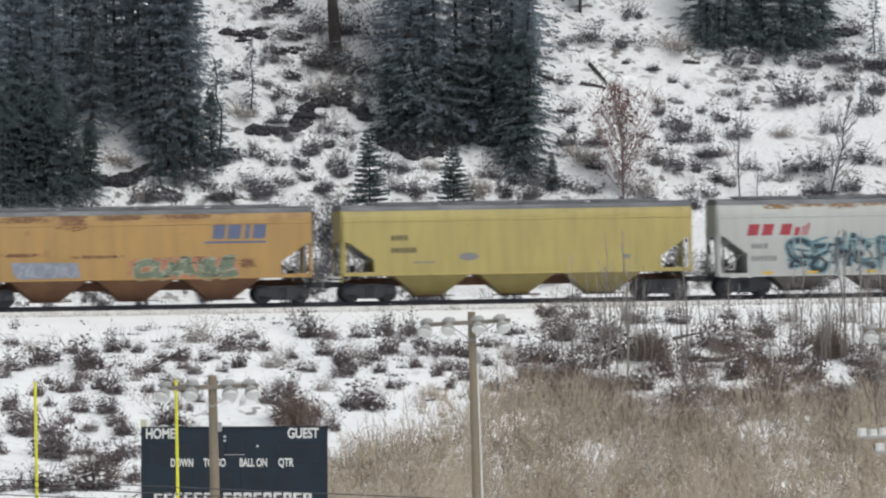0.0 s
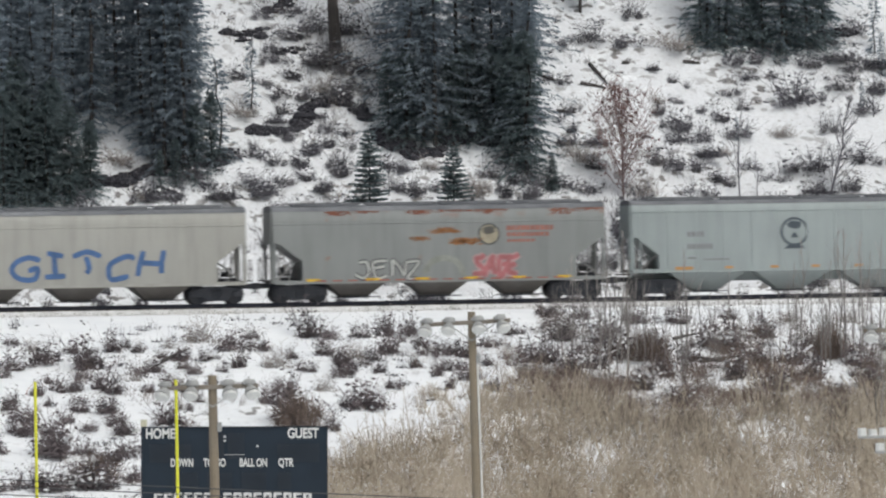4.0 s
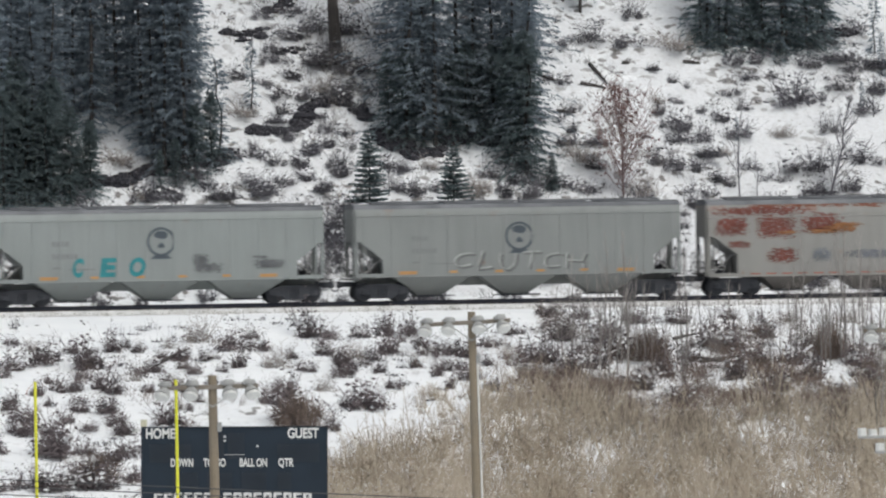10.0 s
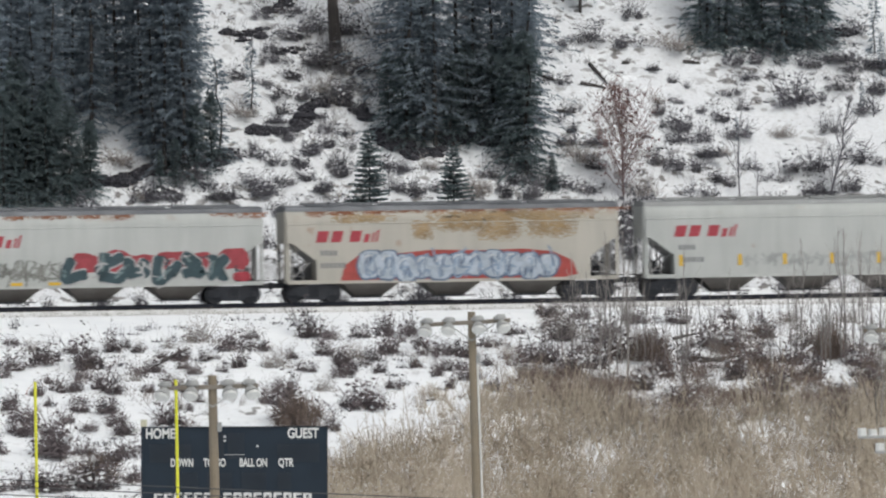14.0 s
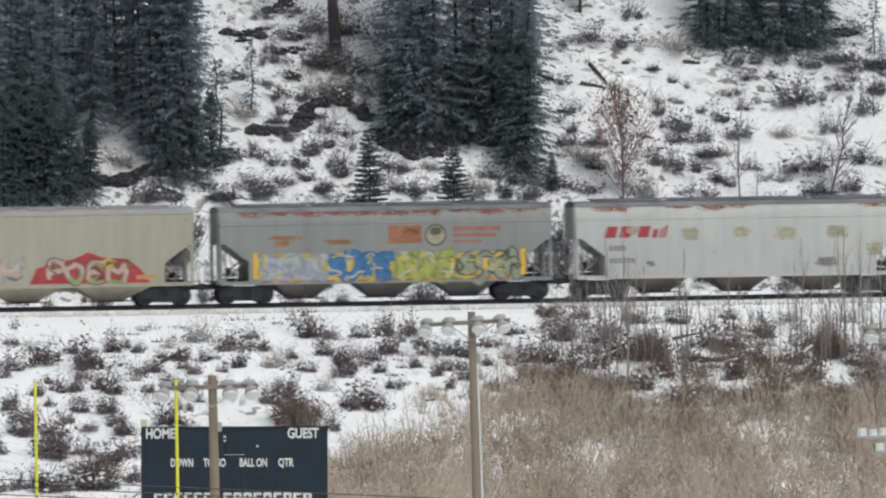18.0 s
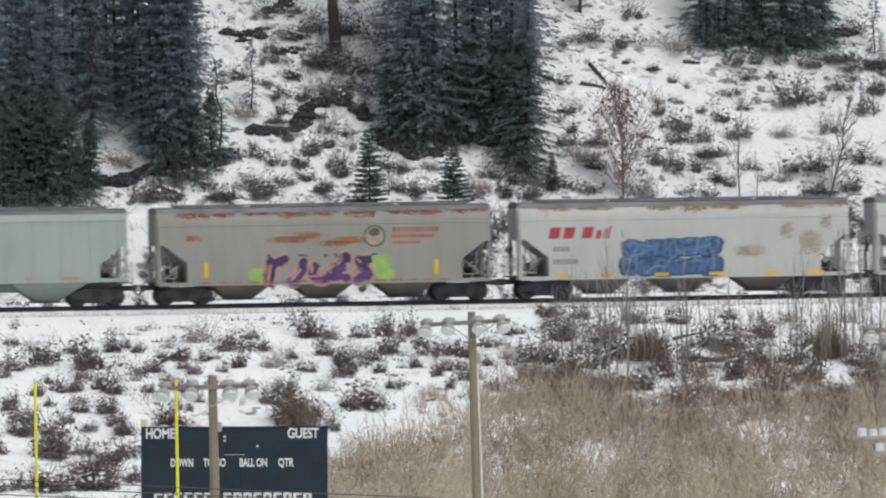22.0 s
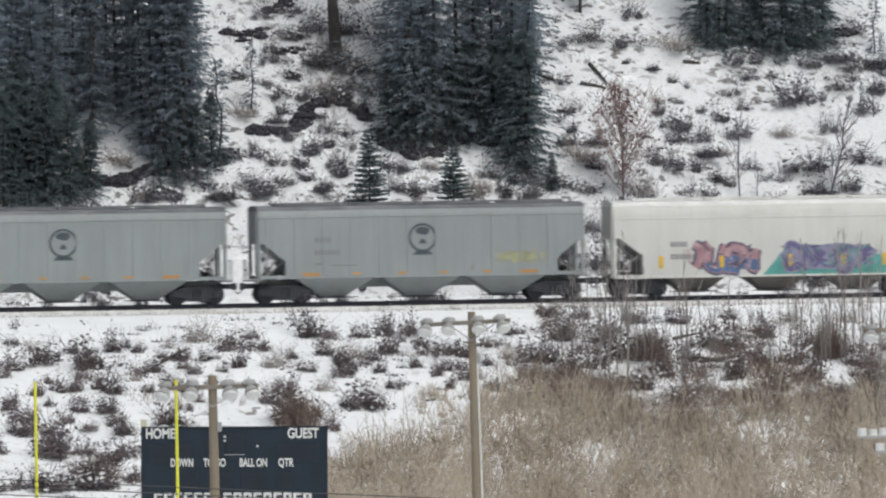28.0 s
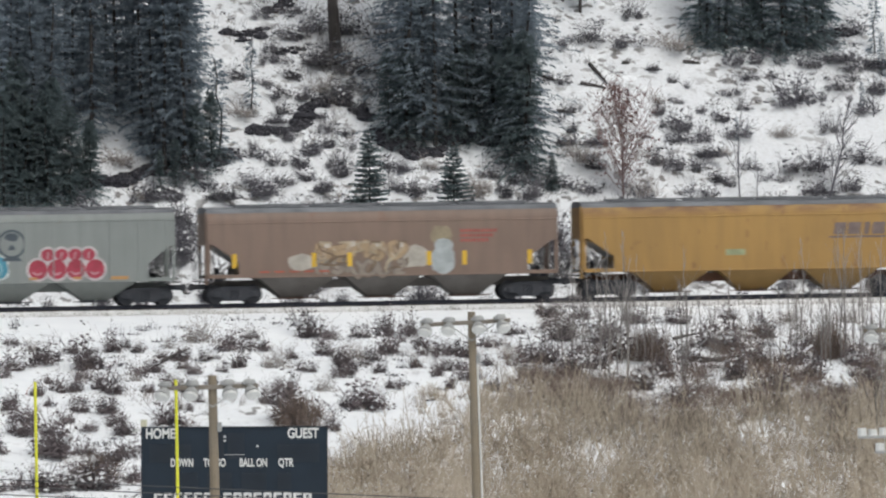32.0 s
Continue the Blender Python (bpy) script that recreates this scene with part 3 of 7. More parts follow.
def graffiti(car, kind, x0, x1, z0, z1, fill, outline, shine, count, seed, style="bubble", glow=None):
    """A sprayed piece of interlocking swollen shapes: a halo, dark outline, fill, inner lines and highlights."""
    rnd = random.Random(seed)
    w, h, zc = (x1 - x0) / count, z1 - z0, 0.5 * (z0 + z1)
    if glow:
        decal(car, kind, [blob(rnd, 0.5 * (x0 + x1), zc, (x1 - x0) * 1.10, h * 1.04, 40, 0.07, 0.62)], spray(glow), "graffiti_halo", lift=0.006)
    lines, lights = [], []
    for i in range(count):
        x, dz = x0 + (i + 0.5) * w, rnd.uniform(-0.08, 0.08) * h
        if style == "wild":
            # tangled thick strokes
            for j in range(3):
                if j < 2:
                    px, lean = x + (j - 0.5) * 0.55 * w + rnd.uniform(-0.08, 0.08) * w, rnd.uniform(-0.25, 0.25) * w
                    pts = [(px - lean, zc - 0.44 * h + dz), (px + rnd.uniform(-0.16, 0.16) * w, zc - 0.12 * h + dz), (px + rnd.uniform(-0.16, 0.16) * w, zc + 0.15 * h + dz), (px + lean, zc + 0.45 * h + dz)]
                else:
                    pz = zc + rnd.choice((-0.34, 0.0, 0.34)) * h + dz
                    pts = [(x - 0.5 * w, pz), (x - 0.12 * w, pz + rnd.uniform(-0.2, 0.2) * h), (x + 0.2 * w, pz + rnd.uniform(-0.2, 0.2) * h), (x + 0.56 * w, pz + rnd.uniform(-0.15, 0.15) * h)]
                ww = rnd.uniform(0.19, 0.28) * h
                if outline:
                    decal(car, kind, [stroke(pts, ww * 1.55)], spray(outline), "graffiti_outline", lift=0.009 + 0.0003 * j)
                decal(car, kind, [stroke(pts, ww)], spray(fill), "graffiti_stroke", lift=0.013 + 0.0003 * j)
                if j != 1:
                    lights.append(stroke([(qx, qz + 0.25 * ww) for qx, qz in pts[1:3]], ww * 0.3))
            continue
        slant = rnd.uniform(-0.2, 0.3) * w
        shape = blob(rnd, x, zc + dz, w * rnd.uniform(1.05, 1.4), h * rnd.uniform(0.78, 1.05), 18, 0.07)
        shape = [(px + slant * (pz - zc) / h, pz) for px, pz in shape]
        mx, mz = sum(q[0] for q in shape) / len(shape), sum(q[1] for q in shape) / len(shape)
        if outline:
            decal(car, kind, [[(mx + (px - mx) * 1.14 + 0.01, mz + (pz - mz) * 1.12 - 0.02) for px, pz in shape]], spray(outline), "graffiti_outline", lift=0.009 + 0.0004 * (i % 3))
        decal(car, kind, [[(mx + (px - mx) * 0.94, mz + (pz - mz)) for px, pz in shape]], spray(fill), "graffiti_letter", lift=0.013 + 0.0004 * (i % 3))
        for j in range(3):
            px = mx + (j - 1) * 0.24 * w + rnd.uniform(-0.08, 0.08) * w
            z_a = mz + rnd.choice((-0.42, 0.42)) * h
            z_b = mz + rnd.uniform(-0.15, 0.15) * h
            lines.append(stroke([(px, z_a), (px + rnd.uniform(-0.1, 0.1) * w, 0.5 * (z_a + z_b)), (px + rnd.uniform(-0.2, 0.2) * w, z_b)], rnd.uniform(0.05, 0.10) * h))
        lights.append(stroke([(mx - 0.32 * w, mz + 0.18 * h), (mx - 0.12 * w, mz + 0.34 * h), (mx + 0.12 * w, mz + 0.33 * h)], 0.07 * h))
    if outline and lines:
        tagged(decal(car, kind, lines, spray(outline), "graffiti_detail", lift=0.017), kind="stuff")
    if shine:
        tagged(decal(car, kind, lights, spray(shine), "graffiti_highlight", lift=0.020), kind="stuff")


SHAPES = {}
SHAPES.update({
    "A": [[(0, 0), (0.30, 0.62), (0.5, 1), (0.72, 0.6), (1, 0)], [(0.2, 0.34), (0.8, 0.34)]],
    "C": [[(0.95, 0.82), (0.6, 1), (0.15, 0.8), (0.05, 0.4), (0.3, 0.02), (0.95, 0.12)]],
    "E": [[(0.95, 0.97), (0.4, 0.98), (0.08, 0.92), (0.05, 0.5), (0.08, 0.05), (0.5, 0.02), (0.98, 0.05)], [(0.08, 0.5), (0.78, 0.52)]],
})
SHAPES.update({
    "G": [[(0.95, 0.84), (0.6, 1), (0.15, 0.8), (0.05, 0.4), (0.3, 0.02), (0.9, 0.08), (0.95, 0.42), (0.55, 0.44)]],
    "H": [[(0.05, 0), (0.10, 0.5), (0.02, 1)], [(0.95, 0), (0.90, 0.5), (0.98, 1)], [(0.1, 0.5), (0.9, 0.5)]],
    "I": [[(0.5, 0), (0.46, 0.5), (0.5, 1)], [(0.15, 0.98), (0.85, 0.98)], [(0.15, 0.02), (0.85, 0.02)]],
})
SHAPES.update({
    "J": [[(0.2, 0.95), (0.85, 0.98), (0.8, 0.3), (0.5, 0), (0.05, 0.15)]],
    "K": [[(0.08, 0), (0.1, 0.5), (0.05, 1)], [(0.95, 1), (0.45, 0.55), (0.15, 0.5)], [(0.4, 0.55), (0.65, 0.25), (1, 0)]],
    "L": [[(0.1, 1), (0.12, 0.5), (0.08, 0.06), (0.5, 0.02), (0.95, 0.1)]],
})
SHAPES.update({
    "M": [[(0, 0), (0.12, 0.6), (0.18, 1), (0.5, 0.35), (0.82, 1), (0.9, 0.6), (1, 0)]],
    "N": [[(0.05, 0), (0.1, 0.5), (0.1, 1), (0.5, 0.5), (0.9, 0), (0.92, 0.5), (0.95, 1)]],
    "O": [[(0.5, 1), (0.1, 0.78), (0.06, 0.3), (0.5, 0), (0.92, 0.25), (0.92, 0.75), (0.5, 1)]],
})
SHAPES.update({
    "P": [[(0.1, 0), (0.12, 0.5), (0.08, 1), (0.7, 0.98), (0.92, 0.7), (0.6, 0.45), (0.15, 0.42)]],
    "R": [[(0.1, 0), (0.12, 0.5), (0.08, 1), (0.7, 0.98), (0.9, 0.72), (0.6, 0.5), (0.2, 0.48)], [(0.5, 0.48), (0.7, 0.25), (1, 0)]],
    "S": [[(0.92, 0.88), (0.5, 1), (0.12, 0.78), (0.45, 0.52), (0.88, 0.3), (0.6, 0.02), (0.05, 0.1)]],
})
SHAPES.update({
    "T": [[(0, 0.95), (0.5, 0.98), (1, 0.95)], [(0.5, 0.95), (0.48, 0.5), (0.52, 0)]],
    "U": [[(0.08, 1), (0.08, 0.4), (0.35, 0.02), (0.7, 0.05), (0.92, 0.4), (0.95, 1)]],
    "V": [[(0, 1), (0.25, 0.5), (0.45, 0), (0.7, 0.5), (1, 1)]],
})
SHAPES.update({
    "Y": [[(0, 1), (0.3, 0.65), (0.5, 0.45), (1, 1)], [(0.5, 0.45), (0.45, 0)]],
    "Z": [[(0.05, 0.95), (0.9, 0.98), (0.5, 0.5), (0.08, 0.03), (0.98, 0.05)]],
})


def ribbon(pts, w, taper=0.8):
    """Quads along a smoothed line of width w."""
    fine = []
    for i in range(len(pts) - 1):
        a, b, c, d = pts[max(i - 1, 0)], pts[i], pts[i + 1], pts[min(i + 2, len(pts) - 1)]
        for k in range(4):
            t = k / 4
            fine.append(tuple(0.5 * (2 * b[q] + (c[q] - a[q]) * t + (2 * a[q] - 5 * b[q] + 4 * c[q] - d[q]) * t * t + (3 * b[q] - a[q] - 3 * c[q] + d[q]) * t ** 3) for q in (0, 1)))
    fine.append(pts[-1])
    rows, n = [], len(fine)
    for i, (x, z) in enumerate(fine):
        (ax, az), (bx, bz) = fine[max(i - 1, 0)], fine[min(i + 1, n - 1)]
        d = math.hypot(bx - ax, bz - az) or 1
        h = 0.5 * w * (taper if i in (0, n - 1) else 1)
        rows.append(((x - (bz - az) / d * h, z + (bx - ax) / d * h), (x + (bz - az) / d * h, z - (bx - ax) / d * h)))
    return [[p[0], q[0], q[1], p[1]] for p, q in zip(rows, rows[1:])]


def sprayed(car, kind, text, x0, x1, z0, z1, fill, outline=None, shine=None, weight=0.22, rim=0.09, seed=0, slant=0.0, wild=0.10, halo=None, lower=None, taper=0.8):
    """A sprayed word: letters of thick swelling lines with a rim, a second colour low down and bright glints."""
    rnd = random.Random(seed)
    n, h = len(text), z1 - z0
    w = (x1 - x0) / n
    if halo:
        decal(car, kind, [blob(rnd, 0.5 * (x0 + x1), 0.5 * (z0 + z1), (x1 - x0) * 1.08, h * 1.16, 44, 0.08, 0.5)], spray(halo), "graffiti_halo", lift=0.006)
    for i, ch in enumerate(text):
        if ch == " ":
            continue
        sc, dz, lean = rnd.uniform(0.90, 1.12), rnd.uniform(-0.06, 0.06) * h, slant + rnd.uniform(-0.10, 0.10)
        lines = []
        for line in SHAPES[ch]:
            pts = []
            for px, pz in line:
                px, pz = px + rnd.gauss(0, 0.5 * wild), pz + rnd.gauss(0, 0.5 * wild)
                z = z0 + dz + h * (0.08 + 0.84 * pz) * sc
                pts.append((x0 + w * (i + 0.08 + 0.84 * px) + lean * (z - z0), z))
            lines.append(pts)
        k = 0.0005 * (i % 3)
        ww = weight * h
        if outline:
            for pts in lines:
                decal(car, kind, ribbon(pts, ww + 2 * rim * h, taper), spray(outline), "graffiti_outline", lift=0.009 + k)
        for j, pts in enumerate(lines):
            decal(car, kind, ribbon(pts, ww, taper), spray(fill), "graffiti_letter", lift=0.013 + k + 0.0002 * j)
            if lower:
                low = [p for p in pts if p[1] < z0 + 0.5 * h]
                if len(low) > 1:
                    decal(car, kind, ribbon(low, ww * 0.8, taper), spray(lower), "graffiti_fade", lift=0.016 + k)
        if shine:
            for pts in lines[:1]:
                q = pts[len(pts) // 2 - 1:len(pts) // 2 + 1]
                decal(car, kind, ribbon([(a - 0.15 * ww, b + 0.2 * ww) for a, b in q], ww * 0.28, 0.5), spray(shine), "graffiti_highlight", lift=0.020)


def tangle(car, kind, x0, x1, z0, z1, colors, seed, count=14, weight=0.06):
    """Short crossing spray strokes over a piece: arrows, drips and inner lines."""
    rnd, h = random.Random(seed), z1 - z0
    for q, color in enumerate(colors):
        polys = []
        for _ in range(count):
            x, z, a, ln = rnd.uniform(x0, x1), rnd.uniform(z0, z1), rnd.choice((0.3, 1.2, 1.7, 2.7)) + rnd.gauss(0, 0.3), rnd.uniform(0.2, 0.5) * h
            pts = [(x, z)]
            for _ in range(3):
                a += rnd.gauss(0, 0.55)
                x, z = min(max(x + ln * 0.5 * math.cos(a), x0), x1), min(max(z + ln * 0.5 * math.sin(a), z0), z1)
                pts.append((x, z))
            polys += ribbon(pts, weight * h * rnd.uniform(0.6, 1.4), 0.4)
        tagged(decal(car, kind, polys, spray(color), "graffiti_detail", "fine sprayed lines", 0.022 + 0.002 * q), kind="stuff")


def soft_patch(car, kind, x, z, w, h, color, seed, name="rust_patch", label="soft-edged rust patch", lift=0.005):
    """A stain that fades out to its edges: thin washes over one another, each smaller."""
    rnd = random.Random(seed)
    for i, k in enumerate((1.0, 0.86, 0.74, 0.58)):
        decal(car, kind, [blob(rnd, x + rnd.uniform(-0.05, 0.05) * w, z + 0.10 * h * (1 - k), w * k, h * k, 30, 0.10, 0.55)], rust_wash(color, i), name, label, lift + 0.0012 * i)


def scallops(car, kind, seed, color=(0.25, 0.105, 0.06), chance=0.75, x0=-7.4, x1=7.4):
    """Rust washed down in shallow scallops below the roof's edge, one under each roof panel."""
    rnd, k = random.Random(seed), KINDS[kind]
    z = k["eave"] - 0.10
    x = x0
    while x < x1:
        w = rnd.uniform(1.0, 1.75)
        if rnd.random() < chance:
            d = rnd.uniform(0.12, 0.30)
            for q, (k, c) in enumerate(((1.25, 1.15), (1.0, 0.8), (0.72, 0.5))):
                m, hw = x + 0.5 * w, 0.5 * w * k
                decal(car, kind, [[(m - hw, z)] + [(m - hw * math.cos(math.pi * i / 10), z - c * d * math.sin(math.pi * i / 10) ** 0.6 * rnd.uniform(0.75, 1.15)) for i in range(1, 10)] + [(m + hw, z)]], rust_wash(color, q + 1), "rust_scallop", "rust stain below the roof edge", lift=0.005 + 0.0012 * q)
        x += w + rnd.uniform(0.1, 0.5)


def lettering(body, size, x_scale, material, parent, name, m, thick=0.004, bold=0.03, fit=None):
    """Readable words in the built-in font, as a mesh."""
    cu = bpy.data.curves.new(name, "FONT")
    cu.body, cu.size, cu.extrude, cu.offset = body, size, thick, bold * size
    tmp = bpy.data.objects.new(name, cu)
    scene.collection.objects.link(tmp)
    me = bpy.data.meshes.new_from_object(tmp.evaluated_get(bpy.context.evaluated_depsgraph_get()))
    bpy.data.objects.remove(tmp)
    if fit:
        xs, ys = [v.co.x for v in me.vertices], [v.co.y for v in me.vertices]
        me.transform(Matrix.Diagonal((fit[0] / (max(xs) - min(xs)), fit[1] / (max(ys) - min(ys)), 1, 1)) @ Matrix.Translation((-min(xs), -min(ys), 0)) @ Matrix.Identity(4))
        me.transform(Matrix(((1, 0.12, 0, 0), (0, 1, 0, 0), (0, 0, 1, 0), (0, 0, 0, 1))))
    else:
        me.transform(Matrix.Diagonal((x_scale, 1, 1, 1)))
    me.materials.clear()
    ob = part(name, me, material, parent)
    ob.matrix_basis = m
    return ob


def hopper_car(kind, label, mats, roof=ROOF_DARK, under=None):
    """A covered hopper wagon with all its parts; origin at the rail, amidships."""
    k = KINDS[kind]
    n, paint = k["length"] / 2, mats
    under = under or paint
    car = thing("hopper_wagon", TRACK, label, "freight wagon", "wagons of the grain train")
    part("body", BODY[kind], paint, car)
    part("roof", ROOF[kind], roof, car, "dull grey weathered roof sheet")
    part("running_board", RUNBOARD, roof, car, "grated roof walkway").matrix_basis = pose(0, 0, k["top"] + 0.06)
    for i in range(4):
        for y in (-0.72,):
            part("hatch", HATCH, roof, car).matrix_basis = pose((i - 1.5) * 3.75, y, k["top"] - 0.06)
    s = SLOPE[kind]
    for side in (-1, 1):
        sill = part("side_sill", s["sill"], paint, car)
        sill.matrix_basis = pose(0, side * (k["half"] - 0.06), 0, 0, 0, 0 if side < 0 else 180)
    # On bulged wagons the sill's brown stands for rust and shadow between hoppers.
    part("centre_sill", s["centre"], HOPPER_RUST_SHADE if kind == "bulged" and under is not HOPPER_GREY else HOPPER_GREY if kind == "bulged" else paint if kind in ("ribbed", "slab") else STEEL_DARK, car)
    for end in (0, 180):
        turn = pose(0, 0, 0, 0, 0, end)
        part("end_sheet", s["end"], paint, car, "end sheet in the wagon paint").matrix_basis = turn
        part("end_platform", s["platform"], END_DARK, car).matrix_basis = turn
        part("slope_sheet", s["slope"], END_GREY, car, "slope sheet painted grey for its shade").matrix_basis = turn
        # Added plate that fills in the shade at the opening's inner corner.
        part("shear_plate", s["web"], END_GREY, car, "plate added for the dark corner under the slope sheet").matrix_basis = turn
        for y in (-1.45, 1.45):
            part("corner_post", s["corner"], paint, car).matrix_basis = turn @ pose(0, y, 0)
            part("brace", BRACE, END_GREY, car).matrix_basis = turn @ pose(-n, y * 0.75, 0)
        part("ladder", LADDER, paint, car).matrix_basis = turn @ pose(-n - 0.05, -1.35, 0, 0, 0, 90)
        part("coupler", COUPLER, STEEL_DARK, car).matrix_basis = turn @ pose(-n, 0, 0)
        part("end_walkway", WALKWAY, END_DARK, car, "dark end walkway").matrix_basis = turn @ pose(-n, 0, 0)
        for y in (-0.87, 0.87):
            part("end_railing", RAILING, END_GREY, car).matrix_basis = turn @ pose(-n, y, 0)
        part("brake_gear", BRAKE_GEAR, STEEL_DARK, car).matrix_basis = turn @ pose(-n, 0, 0)
        part("air_hose", AIR_HOSE, STEEL_DARK, car).matrix_basis = turn @ pose(-n, 0, 0)
    part("brake_wheel", BRAKE_WHEEL, STEEL_DARK, car).matrix_basis = pose(-n, 0, 0)
    # underframe
    if kind == "cylinder":
        hm, xs = HOPPERS["cylinder"], (-4.15, 0, 4.15)
    else:
        hm, xs = HOPPERS[kind], (-4.35, 0, 4.35)
    for x in xs:
        h = part("hopper", hm, under, car)
        h.matrix_basis = pose(x, 0, 0)
        part("outlet_gate", GATE, STEEL_DARK if kind != "bulged" else HOPPER_RUST_SHADE, h)
    for end in (-1, 1):
        truck = part("truck", BOLSTER, STEEL_DARK, car, "black two-axle truck")
        truck.matrix_basis = pose(end * (n - 1.42), 0, 0)
        for y in (-1.02, 1.02):
            part("side_frame", SIDE_FRAME, STEEL_DARK, truck).matrix_basis = pose(0, y, 0, 0, 0, 0 if y < 0 else 180)
        for x in (-0.93, 0.93):
            w = part("wheelset", WHEELSET, STEEL_DARK, truck)
            w.matrix_parent_inverse = Matrix.Translation((x, 0, 0.456))
            w.rotation_mode = "QUATERNION"
            WHEELS.append(w)
    if kind == "ribbed":
        for i in range(12):
            for side in (-1, 1):
                part("rib", RIB, paint, car).matrix_basis = pose((i - 5.5) * 1.42, side * (half_width(k, 2.7) + 0.0), 0)
    return car


HOPPERS = {"cylinder": hopper_mesh(1.45, 0.68, 1.0, 0.22), "ribbed": hopper_mesh(2.1, 0.62, 1.35, 0.22, 1.56), "bulged": hopper_mesh(2.1, 0.66, 1.45, 0.22, 1.56), "slab": hopper_mesh(1.9, 0.7, 1.0, 0.22, 1.5)}


def marks(car, kind, xs, z, color, w=0.55, h=0.12):
    for x in xs:
        decal(car, kind, [rect(x - w / 2, x + w / 2, z, z + h)], color, "reflector", lift=0.02)


def stencils(car, kind, x, z, ink=None):
    """Reporting marks and data, as plain bars."""
    for row, (count, dz) in enumerate(((4, 0.0), (6, -0.62))):
        tagged(decal(car, kind, [rect(x + 0.22 * i, x + 0.22 * i + 0.15, z + dz, z + dz + 0.26) for i in range(count)], ink or INK, "stencil", "unreadable stencilled data"), kind="stuff")


CAR_MIDS = [-15.71, 3.51, 22.08, 39.91, 58.04, 76.02, 94.22, 112.87, 131.5, 149.55, 167.58, 185.65, 203.61, 221.74, 239.98, 258.05, 276.05, 294.1, 312.26, 330.48, 348.68, 366.58, 384.56, 402.62, 420.73, 438.76, 457.45, 476.4]
CARS = []

WHITE_CAR, CREAM, GOV, PALE, ASH, DMY, DMO, BROWN = (0.468, 0.48, 0.465), (0.375, 0.365, 0.285), (0.245, 0.256, 0.252), (0.328, 0.368, 0.366), (0.245, 0.258, 0.255), (0.39, 0.315, 0.108), (0.43, 0.268, 0.10), (0.225, 0.158, 0.125)


def railway_white(label, rust, seed, base=WHITE_CAR, name_z=2.93, dirt=0.18):
    c = hopper_car("cylinder", label, car_paint("white_car_paint", base, 0.35 * rust, dirt, (0.30, 0.16, 0.085), seed, (4.0, 4.4)), ROOF_DARK if rust > 0 else ROOF_LIGHT, HOPPER_GREY)
    if rust > 0.05:
        scallops(c, "cylinder", int(seed * 7), (0.34, 0.20, 0.10) if rust < 0.4 else (0.28, 0.115, 0.06), 0.55 + 0.4 * min(1, rust))
    red_name(c, "cylinder", -7.0, name_z - 0.02)
    stencils(c, "cylinder", -6.7, 2.3)
    return c


def grey_ribbed(label, seed, base=ASH):
    c = hopper_car("ribbed", label, car_paint("grey_car_paint", base, 0.0, 0.2, seed=seed), ROOF_DARK)
    emblem(c, "ribbed", 0.05, 3.13, 0.72)
    stencils(c, "ribbed", -5.4, 2.95)
    decals(c, "ribbed", [rect(-4.6, -3.3, 1.78, 1.84), rect(-5.4, -5.0, 1.85, 1.93)], INK, "stencil")
    marks(c, "ribbed", (-5.6, 5.4), 1.30, ORANGE_MARK, 0.9, 0.16)
    marks(c, "ribbed", (-3.3, -1.0, 1.1, 3.3), 1.34, ORANGE_MARK, 0.4, 0.12)
    return c


def grain_grey(label, rust, seed, base=GOV):
    c = hopper_car("cylinder", label, car_paint("grain_grey_paint", base, 0.3 * rust, 0.25, (0.27, 0.11, 0.065), seed, (3.9, 4.2)), ROOF_DARK, HOPPER_GREY)
    scallops(c, "cylinder", int(seed * 5), (0.24, 0.085, 0.05), 0.9)
    emblem(c, "cylinder", 2.5, 3.25, 0.55, spray((0.42, 0.37, 0.27)))
    for a, b, lo, hi in ((3.4, 5.9, 3.42, 3.66), (3.4, 5.6, 3.12, 3.32), (3.4, 5.0, 2.84, 2.98)):
        n = int((b - a) / 0.24)
        tagged(decal(c, "cylinder", [rect(a + 0.24 * q, a + 0.24 * q + 0.19, lo, hi, 0.02) for q in range(n)], spray((0.38, 0.15, 0.115)), "faded_name", "faded red line of writing"), kind="stuff")
    rr = random.Random(int(seed * 3))
    for _ in range(5):
        soft_patch(c, "cylinder", rr.uniform(-7, 1.5), rr.uniform(2.9, 3.5), rr.uniform(0.8, 2.0), rr.uniform(0.2, 0.5), (0.36, 0.17, 0.075), int(seed * 11) + _, "rust_patch", "orange rust stain")
    marks(c, "cylinder", [-6 + 0.8 * i for i in range(16)], 1.02, spray((0.42, 0.12, 0.08)), 0.5, 0.06)
    return c


def yellow_long(label, seed, base, rust=0.1, under=None):
    c = hopper_car("bulged", label, car_paint("yellow_car_paint", base, rust, 0.28, (0.17, 0.08, 0.045), seed, (3.95, 4.5)), ROOF_DARK, under or plain("dusty_hopper", tuple(0.72 * v + s for v, s in zip(base, (0.06, 0.045, 0.02)))))
    return c


